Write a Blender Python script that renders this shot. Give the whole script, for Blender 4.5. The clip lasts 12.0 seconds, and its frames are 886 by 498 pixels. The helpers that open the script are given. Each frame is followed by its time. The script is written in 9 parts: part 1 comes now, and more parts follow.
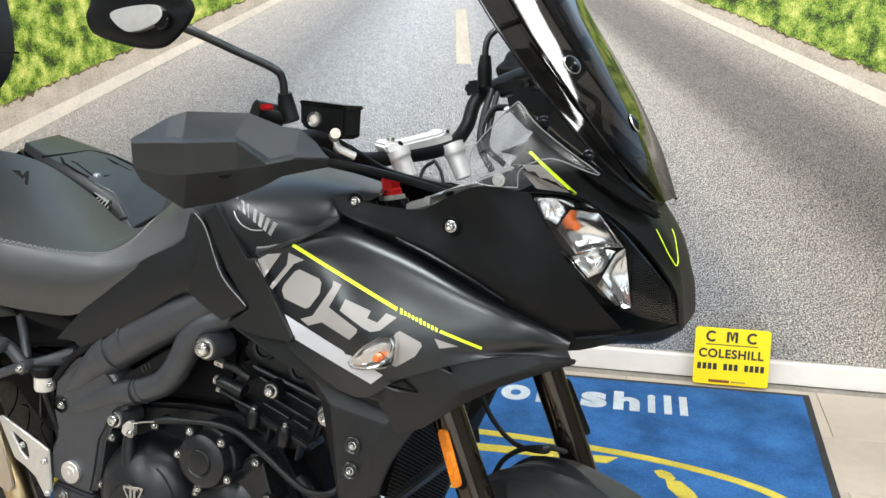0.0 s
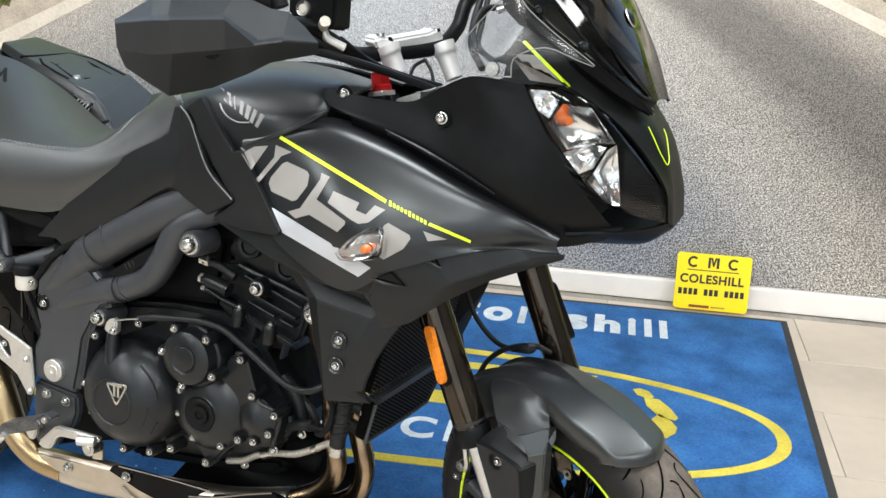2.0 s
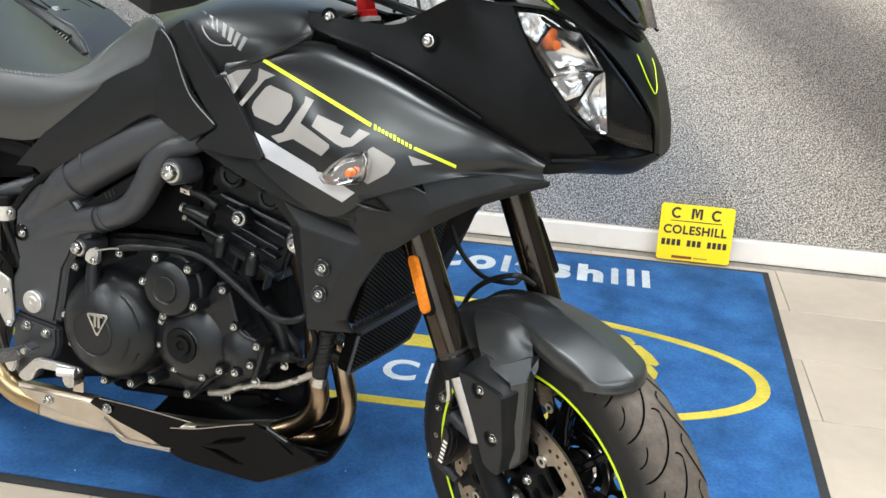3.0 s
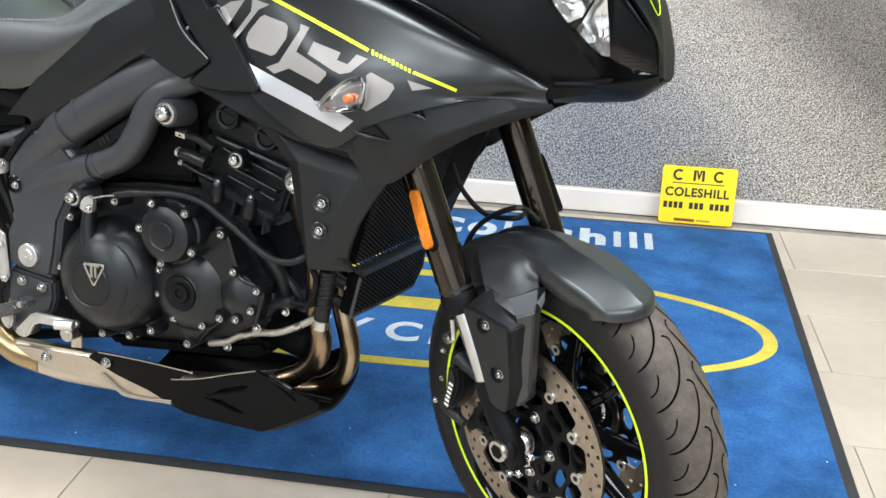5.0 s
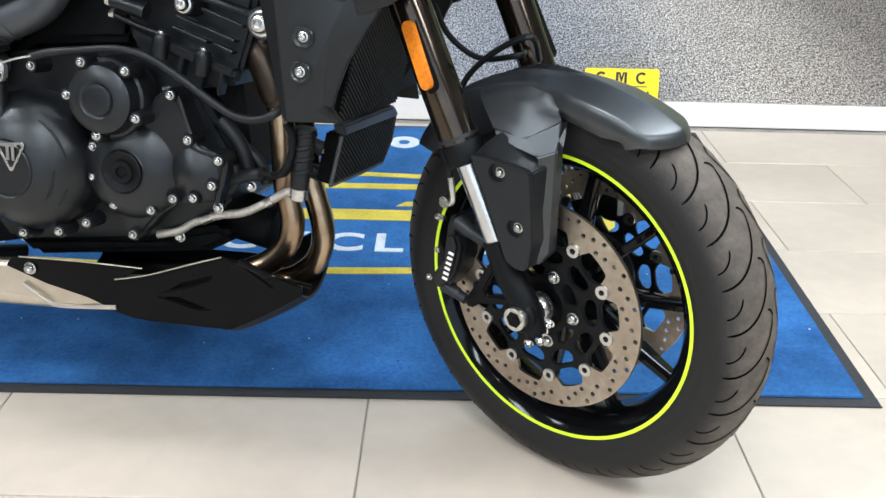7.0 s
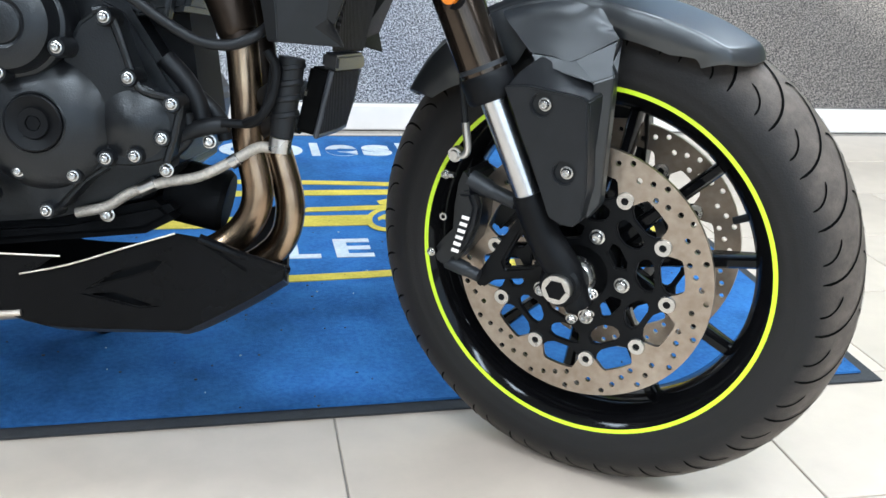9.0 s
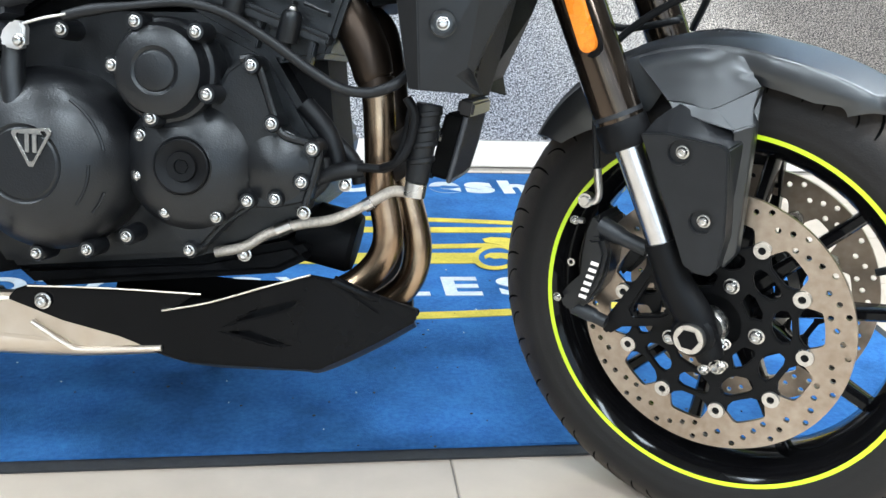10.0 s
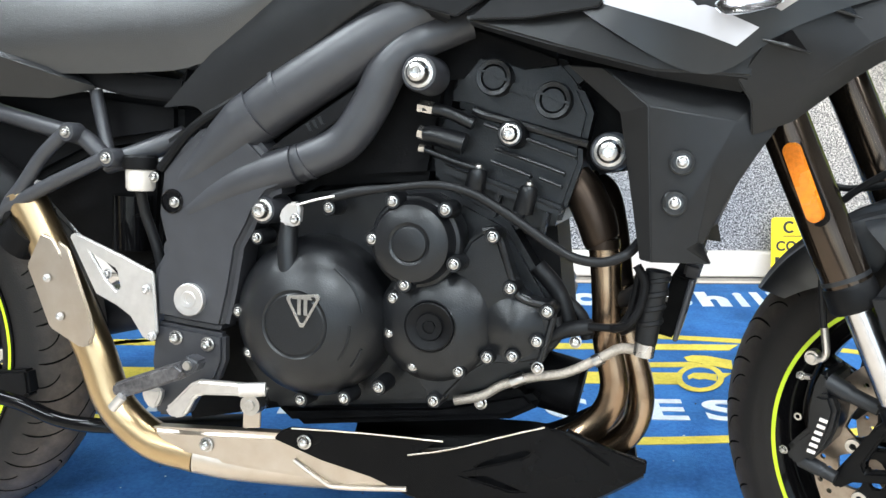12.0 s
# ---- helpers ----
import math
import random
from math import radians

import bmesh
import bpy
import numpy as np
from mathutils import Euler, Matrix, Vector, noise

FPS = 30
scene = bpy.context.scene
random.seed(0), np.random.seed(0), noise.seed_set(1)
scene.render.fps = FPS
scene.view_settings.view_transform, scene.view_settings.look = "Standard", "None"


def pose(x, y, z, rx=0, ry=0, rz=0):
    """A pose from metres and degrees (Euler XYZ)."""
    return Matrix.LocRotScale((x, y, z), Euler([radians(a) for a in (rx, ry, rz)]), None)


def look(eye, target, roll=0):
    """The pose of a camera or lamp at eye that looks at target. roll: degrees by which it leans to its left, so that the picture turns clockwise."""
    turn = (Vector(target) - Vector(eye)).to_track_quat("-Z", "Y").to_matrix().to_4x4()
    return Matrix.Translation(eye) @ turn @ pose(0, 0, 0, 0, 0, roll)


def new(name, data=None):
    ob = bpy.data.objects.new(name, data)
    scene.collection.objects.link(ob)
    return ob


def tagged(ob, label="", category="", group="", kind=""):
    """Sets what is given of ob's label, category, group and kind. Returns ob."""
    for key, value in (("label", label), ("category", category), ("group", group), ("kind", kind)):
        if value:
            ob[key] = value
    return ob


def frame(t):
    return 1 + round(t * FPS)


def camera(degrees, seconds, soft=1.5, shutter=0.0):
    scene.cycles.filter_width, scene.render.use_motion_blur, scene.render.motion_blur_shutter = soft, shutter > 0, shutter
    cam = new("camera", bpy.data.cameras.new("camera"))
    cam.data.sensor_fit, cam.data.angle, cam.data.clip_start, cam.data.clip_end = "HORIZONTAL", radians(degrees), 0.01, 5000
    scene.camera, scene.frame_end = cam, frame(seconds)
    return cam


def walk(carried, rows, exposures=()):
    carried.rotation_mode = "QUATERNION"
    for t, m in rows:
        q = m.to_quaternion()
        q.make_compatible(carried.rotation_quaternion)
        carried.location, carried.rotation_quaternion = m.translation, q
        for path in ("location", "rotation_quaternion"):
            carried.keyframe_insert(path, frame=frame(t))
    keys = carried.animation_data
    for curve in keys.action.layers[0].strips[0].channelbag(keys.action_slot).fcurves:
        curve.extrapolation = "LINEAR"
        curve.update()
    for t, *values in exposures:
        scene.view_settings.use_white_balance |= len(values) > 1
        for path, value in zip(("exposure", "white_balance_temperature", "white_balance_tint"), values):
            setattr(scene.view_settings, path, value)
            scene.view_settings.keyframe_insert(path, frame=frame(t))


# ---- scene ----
cam = camera(51.9, 12.0)
PATH = [
    (0, (0.318, -0.09, 1.323), (-0.077, 1.777, 0.724), -0.0),
    (0.5, (0.317, -0.094, 1.313), (-0.071, 1.765, 0.686), 0.3),
    (1, (0.314, -0.098, 1.296), (-0.061, 1.753, 0.635), 0.7),
    (1.5, (0.312, -0.098, 1.281), (-0.047, 1.744, 0.591), 1.2),
    (2, (0.309, -0.103, 1.258), (-0.034, 1.731, 0.537), 1.5),
    (2.5, (0.31, -0.108, 1.232), (-0.012, 1.713, 0.469), 1.9),
    (3, (0.311, -0.114, 1.207), (0.012, 1.697, 0.414), 2.6),
    (3.2, (0.308, -0.12, 1.199), (0.014, 1.689, 0.397), 2.7),
    (5, (0.311, -0.124, 1.115), (0.015, 1.683, 0.311), 1.4),
    (5.5, (0.307, -0.115, 1.065), (0.028, 1.686, 0.241), 1.7),
    (6, (0.299, -0.111, 0.996), (0.03, 1.679, 0.145), 2.9),
    (6.5, (0.254, -0.083, 0.934), (0.071, 1.709, 0.064), 3.7),
    (7, (0.115, -0.054, 0.892), (0.12, 1.753, 0.036), 1.5),
    (7.2, (0.066, -0.039, 0.868), (0.158, 1.769, 0.018), 1.5),
    (8.8, (-0.114, 0.128, 0.699), (0.348, 1.923, -0.052), 3.9),
    (9, (-0.119, 0.145, 0.689), (0.31, 1.955, -0.046), 3.7),
    (9.5, (-0.149, 0.153, 0.688), (0.181, 1.999, -0.007), 3.2),
    (10, (-0.171, 0.157, 0.7), (0.081, 2.022, 0.021), 2.8),
    (10.5, (-0.193, 0.158, 0.706), (-0.056, 2.049, 0.07), 2.0),
    (11, (-0.224, 0.158, 0.728), (-0.224, 2.067, 0.133), 0.7),
    (11.5, (-0.246, 0.142, 0.763), (-0.348, 2.064, 0.219), -0.4),
    (12, (-0.24, 0.11, 0.807), (-0.368, 2.038, 0.29), -0.7),
]
walk(cam, [(t, look(eye, target, roll)) for t, eye, target, roll in PATH],
     [(0, -0.03, 6580, 10), (2.5, 0.0, 6600, 10), (5.0, 0.08, 6400, 10), (5.5, 0.05, 6400, 10), (6.5, 0.16, 6200, 10), (7.2, 0.16, 6050, 10), (9.0, 0.27, 5800, 9), (9.5, 0.42, 5900, 9), (10.0, 0.48, 6000, 9), (10.5, 0.50, 6150, 9), (11.0, 0.50, 6250, 9), (12, 0.54, 6250, 10)])

# ---- world, daylight through the shop front, ceiling lamps ----
world = bpy.data.worlds.new("daylight")
scene.world = world
world.use_nodes = True
wn, wl_ = world.node_tree.nodes, world.node_tree.links
sky = wn.new("ShaderNodeTexSky")
sky.sky_type, sky.sun_disc, sky.sun_elevation, sky.sun_rotation = "NISHITA", False, radians(48), radians(200)
wn["Background"].inputs[1].default_value = 0.12
wl_.new(sky.outputs[0], wn["Background"].inputs[0])
scene.view_settings.exposure = 0.0

ROOM_X0, ROOM_X1, ROOM_Y0, ROOM_Y1, ROOM_Z = -4.2, 4.2, -3.9, 2.83, 2.9


def area_light(name, m, sx, sy, watts, colour):
    data = bpy.data.lights.new(name, "AREA")
    data.shape, data.size, data.size_y, data.energy, data.color = "RECTANGLE", sx, sy, watts, colour
    ob = new(name, data)
    ob.matrix_world = m
    return ob


area_light("shop_window_daylight", look((0.4, ROOM_Y0 + 0.22, 1.45), (0.4, 2.0, 1.1)), 5.6, 2.1, 36, (0.90, 0.95, 1.0))
LAMPS = [(x, y) for x in (-2.4, 0.0, 2.4) for y in (-2.4, -0.6, 1.2) if x < 1 or y < 1] + [(1.95, 1.6)]
for lx, ly in LAMPS:
    area_light("ceiling_lamp_light", look((lx, ly, ROOM_Z - 0.06), (lx, ly + 0.001, 0)), 1.1, 0.5, 42, (0.945, 0.98, 1.0))


# ---- materials ----
def material(name, colour, rough=0.5, metal=0.0, var=0.15, scale=60.0, bump=0.0, bump_scale=None, second=None, coat=0.0, spec=0.5,
             rough_var=0.08, random_tint=0.0, stain=0.0, stain_scale=3.0):
    """Principled surface with variation at two scales, at real size."""
    m = bpy.data.materials.new(name)
    m.use_nodes = True
    nt, b = m.node_tree, m.node_tree.nodes["Principled BSDF"]
    b.inputs["Metallic"].default_value = metal
    b.inputs["Specular IOR Level"].default_value = spec
    b.inputs["Coat Weight"].default_value = coat
    if metal == 0.0 and max(colour) < 0.04:
        # cool tint put into blacks' reflections to offset the warm floor bounce
        b.inputs["Specular Tint"].default_value = (0.90, 0.97, 1.0, 1)
    b.inputs["Coat Roughness"].default_value = 0.06
    co = nt.nodes.new("ShaderNodeTexCoord")
    fine, broad = nt.nodes.new("ShaderNodeTexNoise"), nt.nodes.new("ShaderNodeTexNoise")
    fine.inputs["Scale"].default_value, fine.inputs["Detail"].default_value = scale, 4
    broad.inputs["Scale"].default_value, broad.inputs["Detail"].default_value = scale / 11, 5
    for t in (fine, broad):
        nt.links.new(co.outputs["Object"], t.inputs["Vector"])
    mixer = nt.nodes.new("ShaderNodeMath")
    mixer.operation = "ADD"
    nt.links.new(fine.outputs[0], mixer.inputs[0])
    nt.links.new(broad.outputs[0], mixer.inputs[1])
    ramp = nt.nodes.new("ShaderNodeMapRange")
    ramp.inputs[1].default_value, ramp.inputs[2].default_value = 0.7, 1.3
    nt.links.new(mixer.outputs[0], ramp.inputs[0])
    mix = nt.nodes.new("ShaderNodeMix")
    mix.data_type = "RGBA"
    dark = [c * (1 - var) for c in colour] if second is None else list(second)
    light = [min(1, c * (1 + var)) for c in colour] if second is None else list(colour)
    mix.inputs[6].default_value, mix.inputs[7].default_value = (*dark, 1), (*light, 1)
    nt.links.new(ramp.outputs[0], mix.inputs[0])
    out = mix.outputs[2]
    if random_tint:
        info, hsv, mr = nt.nodes.new("ShaderNodeObjectInfo"), nt.nodes.new("ShaderNodeHueSaturation"), nt.nodes.new("ShaderNodeMapRange")
        mr.inputs[3].default_value, mr.inputs[4].default_value = 1 - random_tint, 1 + random_tint
        nt.links.new(info.outputs["Random"], mr.inputs[0])
        nt.links.new(mr.outputs[0], hsv.inputs["Value"])
        nt.links.new(out, hsv.inputs["Color"])
        out = hsv.outputs[0]
    if stain:
        sn, sr, hs = nt.nodes.new("ShaderNodeTexNoise"), nt.nodes.new("ShaderNodeMapRange"), nt.nodes.new("ShaderNodeHueSaturation")
        sn.inputs["Scale"].default_value, sn.inputs["Detail"].default_value, sn.inputs["Roughness"].default_value = stain_scale, 6, 0.65
        nt.links.new(co.outputs["Object"], sn.inputs["Vector"])
        sr.inputs[1].default_value, sr.inputs[2].default_value, sr.inputs[3].default_value, sr.inputs[4].default_value = 0.36, 0.62, 1 - stain, 1 + stain * 0.35
        nt.links.new(sn.outputs[0], sr.inputs[0])
        nt.links.new(sr.outputs[0], hs.inputs["Value"])
        nt.links.new(out, hs.inputs["Color"])
        out = hs.outputs[0]
    nt.links.new(out, b.inputs["Base Color"])
    rr = nt.nodes.new("ShaderNodeMapRange")
    rr.inputs[3].default_value, rr.inputs[4].default_value = max(0.02, rough - rough_var), min(1, rough + rough_var)
    nt.links.new(broad.outputs[0], rr.inputs[0])
    nt.links.new(rr.outputs[0], b.inputs["Roughness"])
    if bump:
        bm_ = nt.nodes.new("ShaderNodeBump")
        bt = nt.nodes.new("ShaderNodeTexNoise")
        bt.inputs["Scale"].default_value, bt.inputs["Detail"].default_value = bump_scale or scale * 6, 3
        nt.links.new(co.outputs["Object"], bt.inputs["Vector"])
        nt.links.new(bt.outputs[0], bm_.inputs["Height"])
        bm_.inputs["Strength"].default_value, bm_.inputs["Distance"].default_value = bump, 0.002
        nt.links.new(bm_.outputs[0], b.inputs["Normal"])
    return m


def glass(name, colour, rough=0.02, alpha_mix=0.0):
    """Thin clear or smoked sheet: a see-through layer under a glossy skin."""
    m = bpy.data.materials.new(name)
    m.use_nodes = True
    nt = m.node_tree
    nt.nodes.remove(nt.nodes["Principled BSDF"])
    tr, gl, mx, fr = (nt.nodes.new("ShaderNode" + k) for k in ("BsdfTransparent", "BsdfGlossy", "MixShader", "Fresnel"))
    tr.inputs[0].default_value = (*colour, 1)
    gl.inputs["Roughness"].default_value = rough
    fr.inputs[0].default_value = 1.45 + alpha_mix
    nt.links.new(fr.outputs[0], mx.inputs[0])
    nt.links.new(tr.outputs[0], mx.inputs[1])
    nt.links.new(gl.outputs[0], mx.inputs[2])
    nt.links.new(mx.outputs[0], nt.nodes["Material Output"].inputs[0])
    return m


def emitter(name, colour, strength):
    m = bpy.data.materials.new(name)
    m.use_nodes = True
    b = m.node_tree.nodes["Principled BSDF"]
    b.inputs["Base Color"].default_value = (*colour, 1)
    b.inputs["Emission Color"].default_value = (*colour, 1)
    b.inputs["Emission Strength"].default_value = strength
    return m


SATIN = material("satin_black_paint", (0.0080, 0.0086, 0.0096), 0.31, 0.0, 0.12, 30, 0.02, 900, spec=0.50)
MATT = material("matt_black_plastic", (0.0052, 0.0053, 0.0058), 0.42, 0.0, 0.2, 50, 0.10, 1400, spec=0.12)
MUDM = material("dull_black_mudguard_plastic", (0.0115, 0.0122, 0.0135), 0.34, 0.0, 0.2, 40, 0.06, 900, spec=0.85)
GUARDM = material("grained_grey_black_plastic", (0.0135, 0.0145, 0.0165), 0.42, 0.0, 0.18, 60, 0.12, 1600, spec=0.40)
GLOSS = material("gloss_black_plastic", (0.004, 0.004, 0.0045), 0.10, 0.0, 0.2, 20, spec=0.18)
FRAMEM = material("powder_coated_black_frame", (0.029, 0.0305, 0.035), 0.40, 0.0, 0.15, 40, 0.08, 700, spec=0.55)
CASTM = material("black_cast_engine_paint", (0.0056, 0.0060, 0.0070), 0.33, 0.0, 0.2, 60, 0.16, 500, spec=0.40)
DARKM = material("dull_near_black_metal", (0.0042, 0.0042, 0.0046), 0.55, 0.0, 0.4, 35, 0.2, 300, spec=0.1)
VINYL = material("black_seat_vinyl", (0.0225, 0.023, 0.024), 0.35, 0.0, 0.12, 60, 0.30, 900, spec=0.9)
PEGM = material("worn_grey_peg_alloy", (0.16, 0.16, 0.165), 0.45, 0.7, 0.3, 160, 0.2, 600, second=(0.05, 0.05, 0.055))
NAMEM = material("dull_silver_badge", (0.24, 0.24, 0.24), 0.45, 0.5, 0.1, 120)
THREAD = material("grey_thread", (0.32, 0.32, 0.33), 0.8)
# darker than the rubber, to paint the shade inside tread grooves
GROOVE = material("tyre_groove_shade", (0.0022, 0.0022, 0.0022), 0.9, 0, 0.2, 60, spec=0.05)
HOSE = material("black_rubber_hose", (0.0075, 0.0077, 0.0085), 0.45, 0, 0.2, 80, spec=0.28)
CHROME = material("chromed_steel", (0.78, 0.78, 0.78), 0.12, 1.0, 0.06, 40)
BOLTM = material("zinc_plated_bolt", (0.54, 0.54, 0.52), 0.28, 1.0, 0.12, 200)
ALU = material("cast_bright_aluminium", (0.64, 0.64, 0.63), 0.38, 0.92, 0.1, 80, 0.1, 500)
CLAMPM = material("satin_silver_clamp", (0.60, 0.60, 0.60), 0.48, 0.35, 0.08, 80, 0.08, 500)
BRUSHED = material("brushed_stainless_shield", (0.60, 0.56, 0.50), 0.34, 1.0, 0.14, 30, 0.05, 300, second=(0.50, 0.44, 0.36))
BRAID = material("braided_steel_hose", (0.44, 0.41, 0.36), 0.45, 0.7, 0.3, 300, 0.6, 900)
COWLM = material("dull_black_cowl_plastic", (0.0085, 0.0089, 0.0098), 0.40, 0.0, 0.15, 50, 0.06, 1200, spec=0.30)
CASEM = material("grained_pannier_plastic", (0.021, 0.022, 0.0225), 0.34, 0.0, 0.18, 60, 0.08, 1400, spec=0.5)
PANNIERM = material("moulded_pannier_plastic", (0.0105, 0.0112, 0.0125), 0.36, 0.0, 0.18, 60, 0.08, 1400, spec=0.28)
PANM = material("gloss_black_belly_plastic", (0.0026, 0.0026, 0.0030), 0.15, 0.0, 0.2, 20, spec=0.10)
SLIDER = material("satin_hard_chrome", (0.60, 0.61, 0.62), 0.27, 1.0, 0.08, 40)
GOLDPIPE = material("heat_tinted_gold_exhaust_pipe", (0.56, 0.44, 0.26), 0.32, 1.0, 0.2, 12, second=(0.42, 0.31, 0.17))
BRONZE = material("heat_browned_header_pipe", (0.52, 0.41, 0.28), 0.27, 1.0, 0.3, 18, second=(0.19, 0.12, 0.075))
BURNT = material("scorched_header_steel", (0.060, 0.045, 0.034), 0.36, 0.9, 0.4, 22, second=(0.018, 0.015, 0.013))
FORKM = material("dark_anodised_fork_tube", (0.058, 0.046, 0.036), 0.12, 0.9, 0.35, 15)
DISCM = material("brake_disc_steel", (0.44, 0.39, 0.33), 0.36, 1.0, 0.15, 90, second=(0.30, 0.25, 0.20))
LIME = material("fluorescent_lime_vinyl", (0.62, 0.86, 0.02), 0.4, 0, 0.05, 30)
DECAL = material("warm_grey_vinyl_decal", (0.26, 0.25, 0.24), 0.4, 0, 0.06, 30)
SILVER = material("silver_vinyl_decal", (0.47, 0.49, 0.53), 0.3, 0.25, 0.04, 30)
AMBER = material("amber_reflector_plastic", (0.75, 0.22, 0.01), 0.25, 0, 0.2, 240, 0.5, 700, coat=0.4)
BULB = material("orange_bulb_glass", (0.75, 0.16, 0.03), 0.15, 0, 0.1, 40)
MIRRORCHROME = material("headlight_reflector_chrome", (0.92, 0.92, 0.92), 0.16, 1.0, 0.02, 40, 0.1, 60)
RED = material("red_anodised_cap", (0.55, 0.02, 0.02), 0.28, 0.7, 0.1, 60)
TRANSLUCENT = material("milky_reservoir_plastic", (0.55, 0.53, 0.48), 0.35, 0, 0.1, 50)
MESHM = material("radiator_mesh", (0.0022, 0.0021, 0.0020), 0.7, 0.0, 0.4, 120, spec=0.05)
FINM = material("dull_radiator_fin", (0.024, 0.023, 0.0225), 0.6, 0.0, 0.4, 90, spec=0.12)
CLEAR = glass("clear_polycarbonate", (0.84, 0.86, 0.87), 0.32, 0.0)
# frosted deflector edge; also the painted highlight on the knee panel
PALEEDGE = material("frosted_edge_and_highlight", (0.16, 0.165, 0.17), 0.3, 0, 0.05, 60, spec=0.3)
LENS = glass("headlamp_lens", (0.94, 0.95, 0.96), 0.02)
SMOKE = glass("smoked_screen", (0.075, 0.067, 0.060), 0.05, 0.0)
PANE = glass("window_pane", (0.96, 0.98, 0.98), 0.01)
REARGLASS = material("silvered_mirror_glass", (0.85, 0.86, 0.88), 0.03, 1.0, 0.01, 10)
MATBLUE = material("blue_loop_pile_carpet", (0.044, 0.155, 0.375), 0.95, 0, 0.25, 120, 0.9, 420, second=(0.024, 0.092, 0.262), spec=0.1, stain=0.36, stain_scale=4.0)
MATYELLOW = material("yellow_printed_pile", (0.56, 0.465, 0.075), 0.95, 0, 0.16, 140, 0.8, 420, spec=0.1, stain=0.15, stain_scale=6)
MATWHITE = material("white_printed_pile", (0.50, 0.56, 0.60), 0.95, 0, 0.16, 140, 0.8, 420, spec=0.1, stain=0.15, stain_scale=6)
MATEDGE = material("black_rubber_mat_border", (0.022, 0.022, 0.024), 0.7, 0, 0.25, 90, 0.3, 500)
TILEM = material("beige_porcelain_tile", (0.462, 0.400, 0.330), 0.34, 0, 0.05, 22, 0.05, 160, random_tint=0.035, stain=0.08, stain_scale=2.5)
GROUT = material("grey_grout", (0.27, 0.25, 0.22), 0.9, 0, 0.25, 120, 0.3)
SKIRT = material("white_gloss_skirting", (0.84, 0.80, 0.755), 0.35, 0, 0.05, 12)
# unseen walls and ceiling are greyed to darken what the blacks reflect
DIMPAINT = material("unseen_wall_grey", (0.20, 0.20, 0.20), 0.7, 0, 0.05, 14, 0.1, 200)
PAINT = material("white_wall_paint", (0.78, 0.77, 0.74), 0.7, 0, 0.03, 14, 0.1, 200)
CEILM = material("ceiling_board", (0.42, 0.42, 0.41), 0.85, 0, 0.04, 20, 0.2, 200)
SIGNM = material("yellow_acrylic_plate", (0.92, 0.70, 0.003), 0.3, 0, 0.03, 20)
INK = material("black_print", (0.02, 0.02, 0.02), 0.5)
LAMPM = emitter("lamp_diffuser", (1.0, 0.97, 0.92), 6.0)


